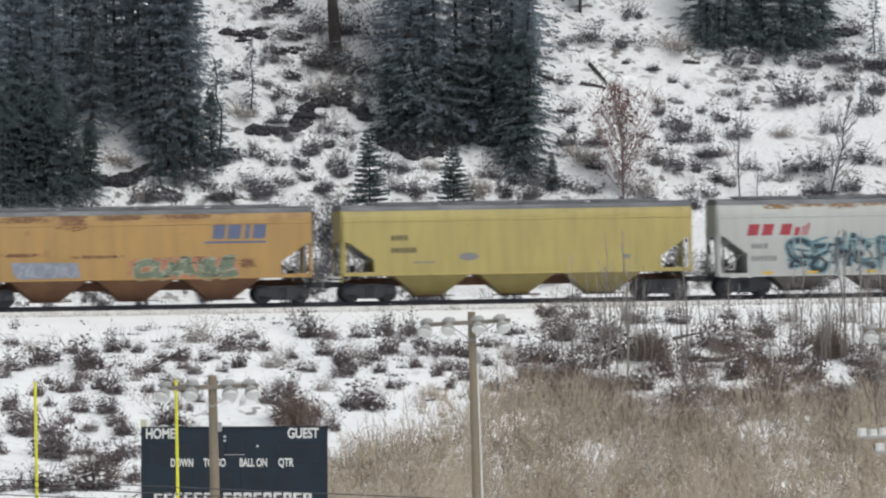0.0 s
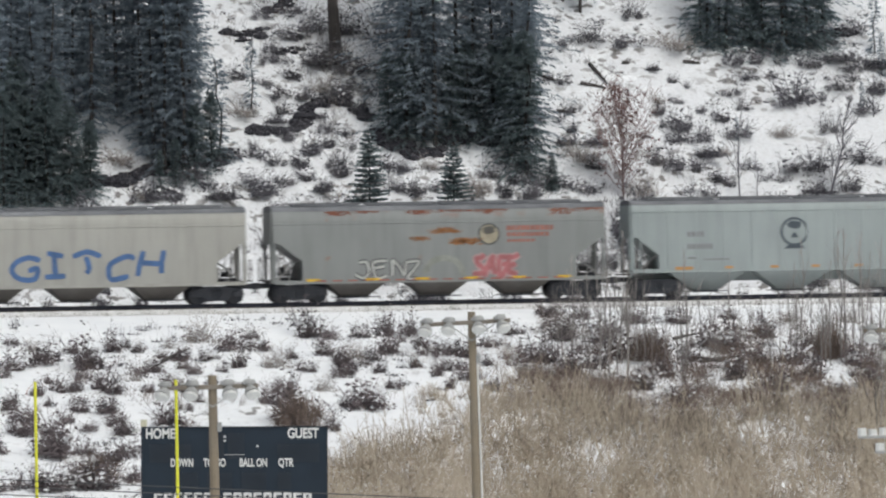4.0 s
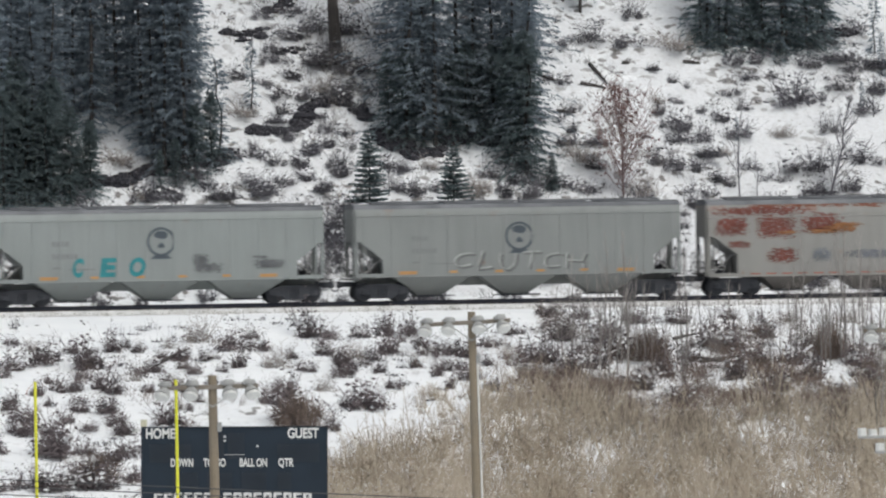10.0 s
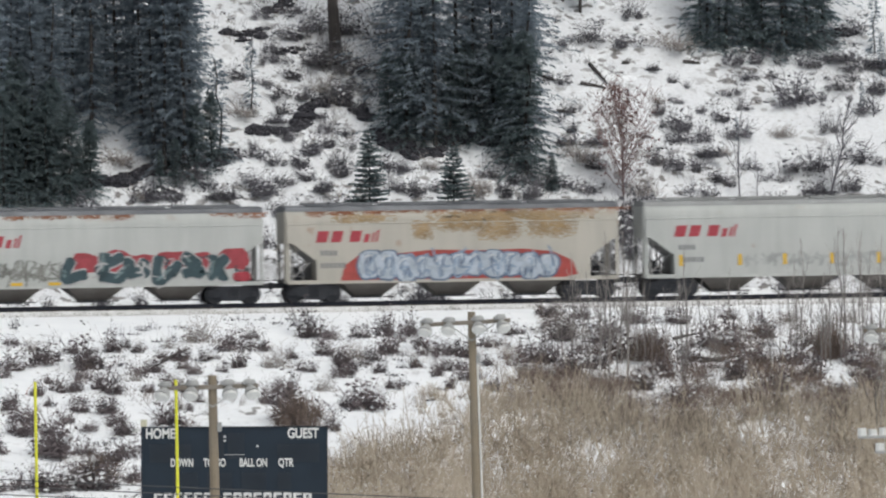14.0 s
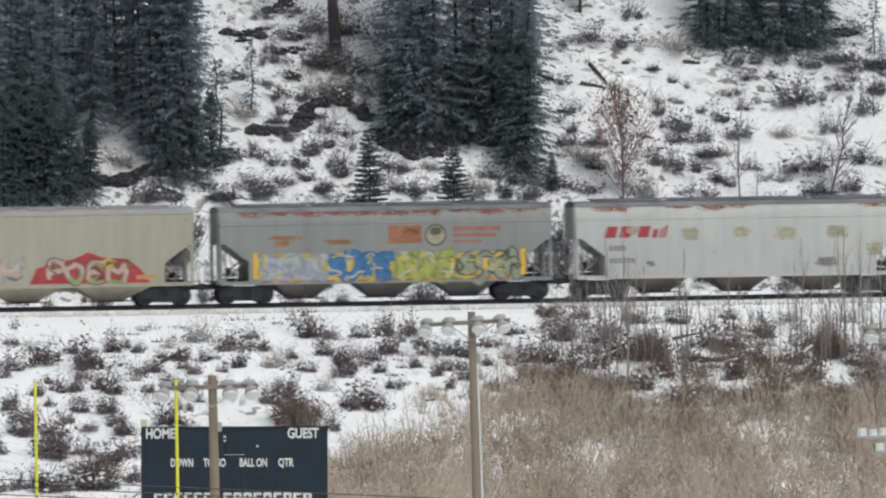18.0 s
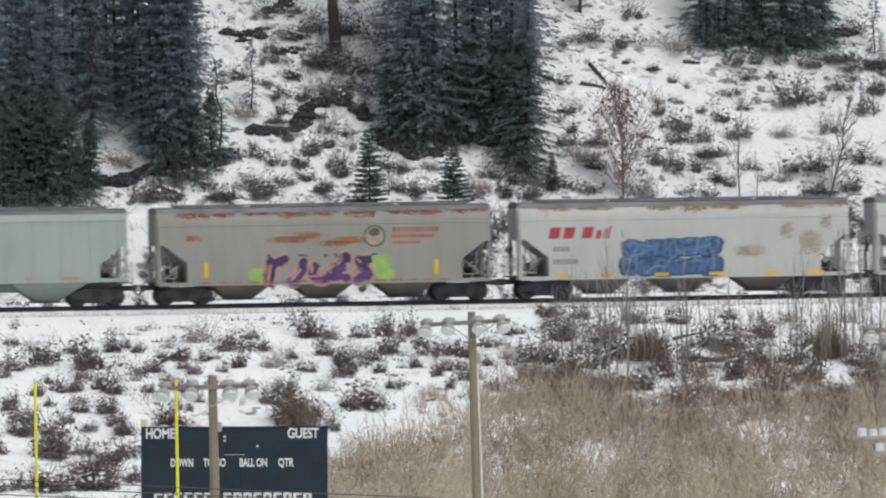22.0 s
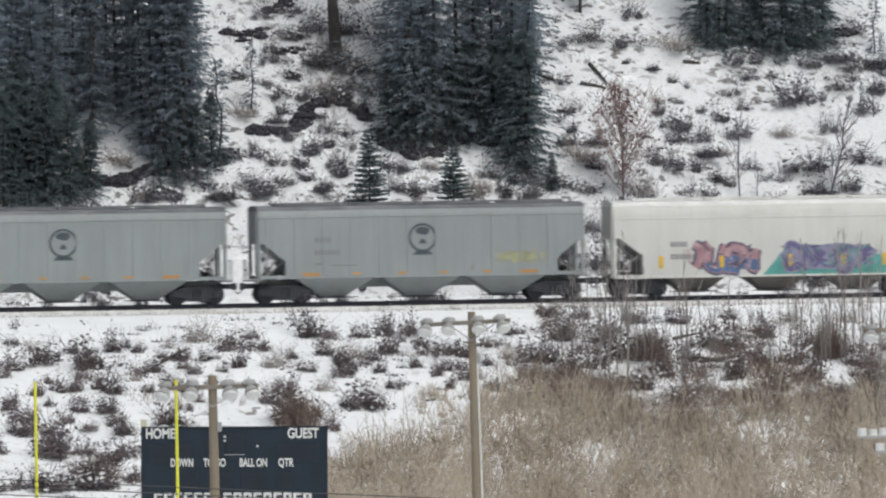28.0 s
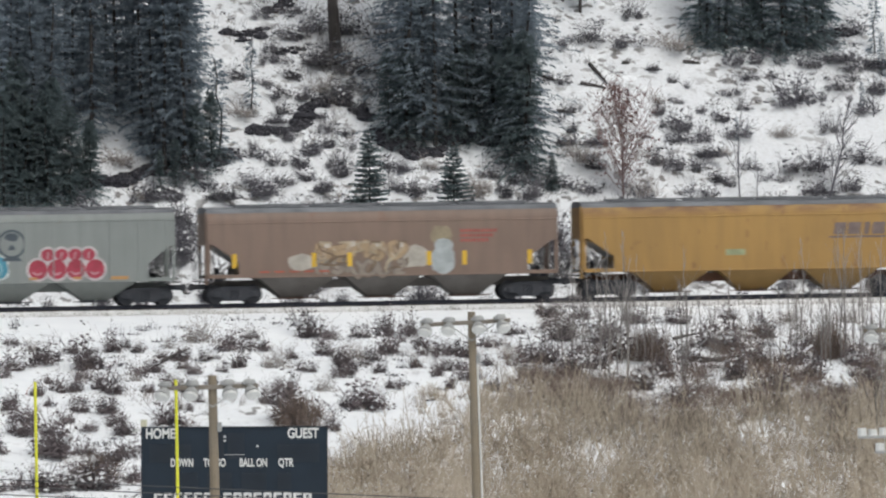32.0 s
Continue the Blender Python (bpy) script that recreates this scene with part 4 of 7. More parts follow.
def make_train():
    TEAL, NAVYB, WHT, BLK = (0.085, 0.14, 0.165), (0.04, 0.09, 0.20), (0.62, 0.64, 0.66), (0.03, 0.03, 0.04)
    add = CARS.append
    # orange, railway name in blue, two pieces of graffiti
    c = yellow_long("orange covered hopper wagon with rust and graffiti", 1.0, DMO, 0.5, surface("rusty_hopper", (0.25, 0.135, 0.07), (0.17, 0.09, 0.055), 0.85))
    for q, (x, z, w, h) in enumerate(((-5.6, 4.3, 2.6, 0.35), (-3.2, 4.15, 1.6, 0.9), (-0.6, 4.32, 2.6, 0.3), (2.6, 4.34, 2.8, 0.25), (-5.8, 2.55, 2.2, 0.22), (-1.9, 2.42, 2.8, 0.18), (5.6, 2.0, 0.9, 0.5), (-7.9, 1.9, 0.9, 0.7))):
        soft_patch(c, "bulged", x, z, w, h, (0.24, 0.125, 0.07), 500 + q)
    decals(c, "bulged", [[(x + 0.15 * (z - 2.85), z) for x, z in rect(a, b, 3.22, 3.92)] for a, b in ((3.75, 4.35), (4.5, 5.15), (5.35, 5.6), (5.75, 6.4))] + [rect(3.4, 6.5, 3.0, 3.10)], BLUE_LETTER, "blue_name", "blue slanted railway name")
    decal(c, "bulged", [[(-6.3, 2.2), (-2.95, 2.14), (-2.8, 1.42), (-5.9, 1.36), (-6.15, 1.6)]], spray((0.30, 0.33, 0.41)), "graffiti_block", "blue-grey sprayed block", lift=0.006)
    sprayed(c, "bulged", "NLMNU", -5.9, -3.1, 1.46, 2.08, (0.42, 0.44, 0.49), None, None, 0.12, 0.0, 3, 0.1, 0.2)
    sprayed(c, "bulged", "CUASE", -0.2, 5.0, 1.30, 2.28, (0.20, 0.25, 0.18), (0.45, 0.42, 0.31), (0.40, 0.43, 0.32), 0.34, 0.05, 4, 0.1, 0.16, (0.52, 0.235, 0.14))
    tangle(c, "bulged", -0.1, 5.0, 1.4, 2.35, [(0.07, 0.08, 0.06), (0.42, 0.44, 0.33)], 41, 14, 0.06)
    add(c)
    c = yellow_long("mustard yellow covered hopper wagon with faint grime", 2.0, (0.445, 0.37, 0.138))
    stencils(c, "bulged", -6.4, 3.0, INK_DARK)
    decals(c, "bulged", [ellipse(-2.5, 2.15, 0.5, 0.2), rect(-5.3, -4.2, 1.86, 1.93), rect(5.3, 5.7, 1.95, 2.15)], INK, "stencil")
    add(c)
    c = railway_white("white cylindrical hopper wagon with teal graffiti", 0.25, 3.0)
    sprayed(c, "cylinder", "SEHER", -5.0, 0.6, 1.12, 2.72, (0.03, 0.055, 0.075), (0.22, 0.36, 0.41), (0.36, 0.47, 0.50), 0.15, 0.06, 5, 0.1, 0.22)
    sprayed(c, "cylinder", "STNYT", -4.7, 0.4, 1.1, 2.6, (0.13, 0.24, 0.29), None, None, 0.09, 0.0, 51, 0.1, 0.35)
    tangle(c, "cylinder", -5.0, 0.6, 1.15, 2.7, [(0.30, 0.44, 0.48), (0.03, 0.05, 0.07)], 52, 13, 0.06)
    sprayed(c, "cylinder", "NOISE", 1.8, 6.0, 1.25, 2.35, (0.60, 0.60, 0.61), (0.38, 0.38, 0.50), None, 0.26, 0.08, 6, 0.1, 0.18)
    decal(c, "cylinder", [blob(random.Random(8), 1.2, 2.45, 0.9, 0.55)], spray((0.14, 0.16, 0.24)), "graffiti_tag")
    marks(c, "cylinder", (-5.9, -3.6, -0.6, 2.8, 6.1), 1.03, YELLOW_MARK)
    add(c)
    c = hopper_car("cylinder", "light grey cylindrical hopper wagon with blue lettering sprayed on", car_paint("drab_car_paint", (0.37, 0.365, 0.335), 0.0, 0.28, seed=4.0), ROOF_DARK, HOPPER_GREY)
    sprayed(c, "cylinder", "GITCH", -3.6, 4.3, 1.28, 2.62, (0.08, 0.165, 0.36), None, None, 0.20, 0.0, 7, 0.12, 0.15)
    stencils(c, "cylinder", -5.8, 2.4)
    add(c)
    c = grain_grey("grey grain hopper wagon with faded red panels and graffiti", 0.75, 5.0)
    sprayed(c, "cylinder", "JENZ", -4.3, -0.9, 1.1, 2.05, (0.55, 0.55, 0.52), (0.10, 0.10, 0.11), None, 0.13, 0.07, 9, 0.1, 0.15)
    decal(c, "cylinder", ribbon([(-0.8, 1.25), (-0.5, 1.85), (0.2, 2.1), (0.9, 1.85), (1.2, 1.2)], 0.30), spray((0.30, 0.31, 0.28)), "graffiti_arch", "grey sprayed arch")
    sprayed(c, "cylinder", "SAGE", 1.6, 4.0, 1.15, 2.25, (0.48, 0.17, 0.18), (0.52, 0.34, 0.34), None, 0.20, 0.08, 10, 0.1, 0.2)
    marks(c, "cylinder", (-6.4, -3.4, -0.9, 1.6, 4.0, 6.3), 1.03, YELLOW_MARK, 0.7)
    add(c)
    add(grey_ribbed("pale green-grey ribbed hopper wagon with a round emblem", 6.0, PALE))
    c = railway_white("white cylindrical hopper wagon with blue-grey graffiti", 0.35, 7.0)
    sprayed(c, "cylinder", "ANCST", -4.6, 0.2, 1.05, 2.25, (0.22, 0.32, 0.43), (0.04, 0.05, 0.08), (0.50, 0.49, 0.43), 0.20, 0.10, 11, 0.15, 0.2, None, (0.40, 0.42, 0.42))
    tangle(c, "cylinder", -4.6, 0.2, 1.1, 2.2, [(0.05, 0.06, 0.09), (0.46, 0.48, 0.48)], 111, 10, 0.07)
    sprayed(c, "cylinder", "UNUN CITY", 0.4, 4.8, 1.05, 2.1, (0.07, 0.075, 0.08), (0.50, 0.50, 0.49), None, 0.30, 0.0, 12, 0.0, 0.1)
    add(c)
    c = yellow_long("mustard yellow covered hopper wagon with blue graffiti", 8.0, DMY)
    sprayed(c, "bulged", "CANSEN", -5.0, -1.4, 1.55, 2.8, (0.40, 0.43, 0.42), (0.13, 0.20, 0.34), (0.52, 0.54, 0.50), 0.17, 0.08, 13, 0.15, 0.16)
    tangle(c, "bulged", -5.0, -1.4, 1.5, 2.8, [(0.14, 0.22, 0.36), (0.50, 0.51, 0.46)], 131, 12, 0.07)
    decal(c, "bulged", [blob(random.Random(14), 1.9, 2.2, 1.6, 1.25, 16, 0.12)], spray((0.11, 0.19, 0.35)), "graffiti_cloud", lift=0.006)
    sprayed(c, "bulged", "TOKSR", 1.0, 5.25, 1.5, 2.75, (0.13, 0.23, 0.40), (0.44, 0.45, 0.36), (0.50, 0.54, 0.50), 0.22, 0.07, 14, 0.1, 0.18)
    tangle(c, "bulged", 1.1, 5.2, 1.5, 2.7, [(0.48, 0.50, 0.44), (0.10, 0.18, 0.34)], 141, 12, 0.07)
    marks(c, "bulged", (-3.7, 1.45, 1.9, 4.5), 1.62, spray((0.80, 0.36, 0.06)), 0.22, 0.5)
    stencils(c, "bulged", -6.4, 3.0, INK_DARK)
    add(c)
    c = grey_ribbed("grey ribbed hopper wagon with teal block letters and an emblem", 9.0, (0.272, 0.295, 0.292))
    for x, w, ch in ((-4.45, 0.62, "C"), (-3.05, 0.9, "E"), (-1.62, 0.95, "O")):
        lettering(ch, 1.0, 1.0, spray((0.04, 0.27, 0.30)), c, "sprayed_letter", pose(x, -KINDS["ribbed"]["half"] - 0.03, 1.42, 90, 0, 0), 0.004, 0.05, (0.85 * w, 0.95))
    for x, z, w, h in ((2.05, 2.2, 0.9, 0.6), (2.3, 1.8, 1.5, 0.55), (5.0, 2.3, 0.9, 0.14), (5.5, 1.95, 1.6, 0.5)):
        soft_patch(c, "ribbed", x, z, w, h, (0.17, 0.175, 0.185), int(9 * x), "graffiti_smudge", "grey sprayed smudge", 0.03)
    add(c)
    c = grey_ribbed("grey ribbed hopper wagon with silver graffiti and an emblem", 10.0)
    sprayed(c, "ribbed", "CLUTCH", -3.30, 3.45, 1.42, 2.30, (0.165, 0.17, 0.172), None, None, 0.12, 0.0, 17, 0.12, 0.10)
    sprayed(c, "ribbed", "CLUTCH", -3.42, 3.35, 1.50, 2.38, (0.46, 0.47, 0.46), None, None, 0.09, 0.0, 17, 0.12, 0.10)
    add(c)
    c = grain_grey("grey grain hopper wagon with large rust-red patches", 0.9, 11.0, (0.27, 0.265, 0.252))
    rr = random.Random(3)
    for x, z, w, h in ((-7.15, 3.42, 1.7, 0.95), (-4.95, 3.38, 2.1, 1.15), (-2.55, 3.48, 2.1, 1.0), (-4.6, 1.95, 1.5, 0.75), (-6.8, 2.52, 1.1, 0.35), (-5.6, 4.18, 5.0, 0.42), (6.9, 3.2, 0.8, 1.2)):
        soft_patch(c, "cylinder", x, z, 1.08 * w, 1.1 * h, (0.20, 0.065, 0.05), int(40 + 5 * x), "rust_patch", "flaking maroon rust patch")
    for x, z, w, h in ((-2.6, 1.95, 0.9, 0.55), (0.6, 1.95, 3.6, 0.4), (3.9, 2.2, 2.2, 0.4)):
        soft_patch(c, "cylinder", x, z, 1.2 * w, 1.3 * h, (0.19, 0.20, 0.23), int(50 + 5 * x), "grime", "grey smudge of grime")
    add(c)
    c = railway_white("white cylindrical hopper wagon with red and teal graffiti", 0.45, 12.0)
    for q in range(6):
        decal(c, "cylinder", [blob(random.Random(80 + q), -0.6 + 1.5 * q, 2.05 + 0.15 * (q % 2), 1.7, 1.0, 16, 0.2)], spray((0.38, 0.06, 0.075)), "graffiti_cloud", "red sprayed cloud", lift=0.005)
    sprayed(c, "cylinder", "LEHUSK", -1.6, 7.0, 1.12, 2.35, (0.05, 0.09, 0.105), (0.50, 0.49, 0.49), (0.20, 0.27, 0.28), 0.40, 0.065, 18, 0.1, 0.34, None, None, 0.5)
    tangle(c, "cylinder", -1.6, 7.0, 1.12, 2.4, [(0.50, 0.49, 0.49), (0.05, 0.085, 0.10)], 181, 15, 0.06)
    decal(c, "cylinder", [blob(random.Random(18), 7.3, 1.35, 0.9, 0.5)], spray((0.42, 0.05, 0.07)), "graffiti_cloud", "red sprayed cloud")
    sprayed(c, "cylinder", "NMSNZNS", -5.4, -2.0, 1.35, 2.2, (0.20, 0.20, 0.18), None, None, 0.10, 0.0, 19, 0.15, 0.5)
    sprayed(c, "cylinder", "ESRAGKH", -5.4, -1.9, 1.3, 2.1, (0.30, 0.30, 0.28), None, None, 0.12, 0.0, 191, 0.1, 0.6)
    marks(c, "cylinder", (-5.6, -4.0, -2.1), 1.05, YELLOW_MARK, 0.6, 0.16)
    add(c)
    c = railway_white("rust-streaked white hopper wagon with pale blue graffiti", 1.1, 13.0, (0.46, 0.435, 0.385))
    rr = random.Random(6)
    for x, z, w, h in ((-1.6, 3.5, 1.0, 0.9), (0.4, 3.8, 2.6, 0.7), (2.4, 3.55, 2.2, 1.1), (5.0, 3.6, 2.4, 1.0), (-4.5, 4.1, 3.0, 0.4), (3.0, 4.15, 8.0, 0.45), (-2.8, 1.5, 0.7, 0.6)):
        soft_patch(c, "cylinder", x, z, 1.15 * w, 1.25 * h, (0.42, 0.30, 0.17), int(60 + 5 * x), "rust_patch", "rusty wash below the seam")
    decal(c, "cylinder", [[(-5.7, 1.05), (-5.5, 1.8), (-4.8, 2.3), (-3.0, 2.35), (-1.0, 2.52), (1.5, 2.45), (3.5, 2.5), (5.0, 2.35), (6.0, 1.9), (6.3, 1.2), (5.6, 1.05)]], spray((0.42, 0.075, 0.065)), "graffiti_halo", "red sprayed halo", lift=0.006)
    graffiti(c, "cylinder", -4.7, 5.2, 1.08, 2.42, (0.50, 0.56, 0.64), (0.13, 0.18, 0.27), (0.70, 0.72, 0.74), 11, 20, "bubble")
    sprayed(c, "cylinder", "SNSRUSANESU", -4.6, 5.1, 1.15, 2.3, (0.28, 0.36, 0.48), None, None, 0.09, 0.0, 201, 0.1, 0.5)
    add(c)
    c = railway_white("white cylindrical hopper wagon with yellow markers and faint tags", 0.0, 14.0)
    graffiti(c, "cylinder", -3.4, 4.2, 1.4, 2.1, (0.44, 0.45, 0.44), (0.52, 0.53, 0.52), None, 10, 21, "wild")
    marks(c, "cylinder", (-6.6, -3.6, -1.3, 1.1, 3.5, 6.7), 1.5, YELLOW_MARK, 0.2, 0.55)
    add(c)
    c = hopper_car("slab", "cream smooth-sided hopper wagon with pink and red graffiti", car_paint("cream_car_paint", CREAM, 0.0, 0.3, seed=15.0), ROOF_LIGHT)
    sprayed(c, "slab", "GOCH", -5.3, -0.2, 1.12, 2.35, (0.58, 0.46, 0.42), (0.36, 0.38, 0.36), (0.62, 0.56, 0.50), 0.28, 0.07, 22, 0.05, 0.14, None, (0.50, 0.40, 0.30))
    tangle(c, "slab", -5.3, -0.1, 1.12, 2.45, [(0.32, 0.34, 0.36), (0.58, 0.50, 0.38), (0.22, 0.26, 0.30)], 221, 9, 0.06)
    decal(c, "slab", [[(0.15, 1.12), (0.5, 1.9), (1.6, 2.2), (2.4, 2.35), (3.1, 2.66), (3.8, 2.4), (5.1, 2.3), (5.7, 1.8), (6.2, 1.12)]], spray((0.44, 0.05, 0.065)), "graffiti_halo", "red sprayed backing shape", lift=0.005)
    sprayed(c, "slab", "POEM", 0.9, 5.0, 1.15, 2.12, (0.58, 0.43, 0.38), (0.20, 0.09, 0.07), None, 0.24, 0.07, 23, 0.05, 0.14, None, (0.30, 0.40, 0.16))
    tangle(c, "slab", 0.8, 5.2, 1.15, 2.2, [(0.24, 0.36, 0.14), (0.20, 0.06, 0.05)], 231, 9, 0.07)
    decal(c, "slab", ring_polys(4.1, 2.1, 0.28, 0.14, 14), spray((0.62, 0.46, 0.10)), "graffiti_ring", "yellow sprayed ring", lift=0.024)
    marks(c, "slab", (-5.9, 6.0), 1.28, ORANGE_MARK, 1.0, 0.22)
    stencils(c, "slab", -5.8, 2.7)
    add(c)
    c = grain_grey("grey grain hopper wagon with yellow, blue and green graffiti", 0.8, 16.0)
    decal(c, "cylinder", [rect(0.1, 1.8, 2.85, 3.75)], spray((0.38, 0.16, 0.105)), "faded_panel", lift=0.005)
    for i, (a, b, f, o, s) in enumerate(((-6.4, -3.1, (0.40, 0.43, 0.50), (0.30, 0.33, 0.42), (0.55, 0.56, 0.58)), (-3.2, 0.3, (0.06, 0.20, 0.42), (0.05, 0.14, 0.33), None), (0.5, 3.3, (0.42, 0.45, 0.12), (0.22, 0.32, 0.08), (0.55, 0.52, 0.20)), (3.5, 6.8, (0.33, 0.37, 0.27), (0.13, 0.14, 0.12), (0.44, 0.46, 0.36)))):
        sprayed(c, "cylinder", ("SENS", "TOTE", "RUNE", "GSKN")[i], a, b, 1.08, 2.3, f, o, s, 0.26, 0.08, 24 + i, 0.12, 0.2, (0.62, 0.49, 0.10))
        tangle(c, "cylinder", a, b, 1.08, 2.4, [o, (0.58, 0.47, 0.14), (0.50, 0.52, 0.50) if i != 3 else (0.07, 0.08, 0.07)], 240 + i, 8, 0.07)
    marks(c, "cylinder", (-6.6, 6.9), 1.2, YELLOW_MARK, 0.22, 1.3)
    marks(c, "cylinder", (-1.9, 1.3, 3.4, 5.0), 1.55, YELLOW_MARK, 0.22, 0.5)
    add(c)
    c = railway_white("white cylindrical hopper wagon with roof-seam rust and ochre stains", 0.55, 17.0)
    for q, (x, z, w, h) in enumerate(((-5.6, 3.3, 0.9, 0.5), (-2.6, 3.1, 1.0, 0.7), (0.0, 3.15, 1.0, 0.6), (2.3, 3.05, 1.1, 0.75), (4.9, 3.1, 1.2, 0.7), (6.8, 2.2, 0.9, 0.8))):
        soft_patch(c, "cylinder", x, z, w, h, (0.46, 0.42, 0.295), 900 + q, "stain", "pale ochre stain")
    for q, (x, z, w, h) in enumerate(((-4.6, 1.65, 0.5, 0.3), (4.4, 1.6, 1.2, 0.55))):
        soft_patch(c, "cylinder", x, z, w, h, (0.22, 0.22, 0.22), 910 + q, "grime", "grey smudge of grime")
    add(c)
    add(grey_ribbed("pale green-grey ribbed hopper wagon, clean, with an emblem", 18.0, PALE))
    c = grain_grey("grey grain hopper wagon with purple and pink graffiti", 0.7, 19.0, (0.285, 0.28, 0.26))
    for x, z, w_, h_ in ((-3.3, 1.35, 1.1, 0.75), (2.6, 1.9, 1.4, 0.8), (3.0, 1.35, 1.0, 0.6)):
        decal(c, "cylinder", [blob(random.Random(int(9 + x)), x, z, w_, h_)], spray((0.36, 0.54, 0.16)), "graffiti_cloud", "lime green sprayed shape", lift=0.006)
    sprayed(c, "cylinder", "VILES", -3.1, 2.5, 1.12, 2.35, (0.06, 0.04, 0.13), (0.56, 0.30, 0.25), (0.58, 0.34, 0.30), 0.34, 0.11, 30, 0.22, 0.26, None, (0.11, 0.06, 0.22), 0.5)
    tangle(c, "cylinder", -3.1, 2.6, 1.15, 2.35, [(0.56, 0.30, 0.26), (0.05, 0.035, 0.11)], 301, 10, 0.06)
    marks(c, "cylinder", (-6.0, 5.6), 1.3, YELLOW_MARK, 0.22, 0.75)
    add(c)
    c = railway_white("white cylindrical hopper wagon with blue bubble graffiti", 0.1, 20.0)
    for q, (x, z, w, h) in enumerate(((5.2, 3.2, 0.7, 0.9), (6.4, 2.6, 1.2, 1.3), (3.4, 2.2, 1.8, 0.6), (7.2, 3.6, 0.7, 0.8))):
        soft_patch(c, "cylinder", x, z, w, h, (0.44, 0.40, 0.29), 920 + q, "stain", "pale ochre stain")
    graffiti(c, "cylinder", -3.1, 1.7, 1.9, 2.92, (0.085, 0.18, 0.36), (0.02, 0.055, 0.15), (0.22, 0.30, 0.42), 5, 31, "bubble")
    graffiti(c, "cylinder", -3.3, 1.8, 1.02, 2.0, (0.07, 0.155, 0.33), (0.02, 0.05, 0.14), (0.18, 0.26, 0.38), 6, 311, "bubble")
    tangle(c, "cylinder", -3.2, 1.7, 1.1, 2.8, [(0.03, 0.07, 0.17), (0.20, 0.29, 0.42)], 312, 12, 0.05)
    marks(c, "cylinder", (-6.2, -4.0, -1.2, 1.6, 4.4, 6.7), 1.03, YELLOW_MARK, 0.75, 0.15)
    add(c)
    c = railway_white("white cylindrical hopper wagon with tan and black graffiti", 0.1, 21.0)
    decal(c, "cylinder", [[(-4.3, 1.05), (-4.0, 2.0), (-3.2, 2.55), (-1.0, 2.75), (1.6, 2.7), (4.4, 2.8), (5.0, 2.5), (5.1, 1.2), (4.6, 1.0)]], spray((0.085, 0.07, 0.09)), "graffiti_halo", "black sprayed backing", lift=0.006)
    sprayed(c, "cylinder", "KARECES", -3.8, 4.8, 1.15, 2.55, (0.52, 0.36, 0.23), (0.16, 0.115, 0.10), (0.58, 0.45, 0.31), 0.27, 0.04, 32, 0.08, 0.14, None, (0.50, 0.30, 0.15))
    tangle(c, "cylinder", -3.9, 4.8, 1.15, 2.6, [(0.10, 0.08, 0.10), (0.54, 0.40, 0.27)], 321, 14, 0.05)
    marks(c, "cylinder", (-6.3, -4.0, -0.8, 2.5, 6.6), 1.05, ORANGE_MARK, 0.6, 0.16)
    add(c)
    add(grey_ribbed("grey ribbed hopper wagon with a round emblem", 22.0, (0.235, 0.258, 0.258)))
    add(grey_ribbed("grey ribbed hopper wagon with a round emblem", 23.0, (0.285, 0.312, 0.315)))
    c = grey_ribbed("grey ribbed hopper wagon with a faded yellow patch", 24.0, (0.295, 0.32, 0.325))
    soft_patch(c, "ribbed", 4.9, 2.1, 2.6, 0.65, (0.46, 0.45, 0.27), 24, "paint_patch", "faded yellow patch", 0.006)
    add(c)
    c = hopper_car("cylinder", "fresh white hopper wagon with purple and teal graffiti", car_paint("bright_car_paint", (0.62, 0.62, 0.585), 0.0, 0.12, seed=25.0), WHITE, HOPPER_GREY)
    sprayed(c, "cylinder", "TUEN", -4.6, -1.1, 1.2, 2.55, (0.46, 0.27, 0.30), (0.13, 0.11, 0.17), (0.60, 0.45, 0.46), 0.28, 0.08, 33, 0.1, 0.16, None, (0.12, 0.19, 0.36))
    tangle(c, "cylinder", -4.6, -1.1, 1.2, 2.5, [(0.10, 0.10, 0.16), (0.52, 0.36, 0.38)], 331, 9, 0.06)
    decal(c, "cylinder", [[(-0.8, 1.0), (6.2, 1.0), (5.7, 1.5), (5.2, 1.9), (4.6, 2.1), (3.0, 2.2), (1.2, 2.15), (0.2, 2.2), (-0.2, 1.7)]], spray((0.12, 0.40, 0.36)), "graffiti_halo", lift=0.006)
    decal(c, "cylinder", [blob(random.Random(34), 2.5, 1.85, 4.8, 1.3, 30, 0.12)], spray((0.30, 0.30, 0.42)), "graffiti_cloud", "grey-violet sprayed cloud")
    sprayed(c, "cylinder", "ENUST", 0.2, 4.8, 1.25, 2.4, (0.17, 0.15, 0.30), (0.33, 0.31, 0.42), (0.20, 0.40, 0.42), 0.22, 0.06, 34, 0.1, 0.22)
    tangle(c, "cylinder", 0.0, 5.0, 1.1, 2.4, [(0.12, 0.34, 0.33), (0.30, 0.29, 0.40), (0.14, 0.12, 0.24)], 341, 11, 0.07)
    marks(c, "cylinder", (-6.0, -2.9, 0.6, 3.3, 5.4, 6.9), 1.4, YELLOW_MARK, 0.22, 0.6)
    stencils(c, "cylinder", -5.5, 2.45)
    add(c)
    c = grey_ribbed("grey ribbed hopper wagon with blue and red bubble graffiti", 26.0, (0.235, 0.254, 0.247))
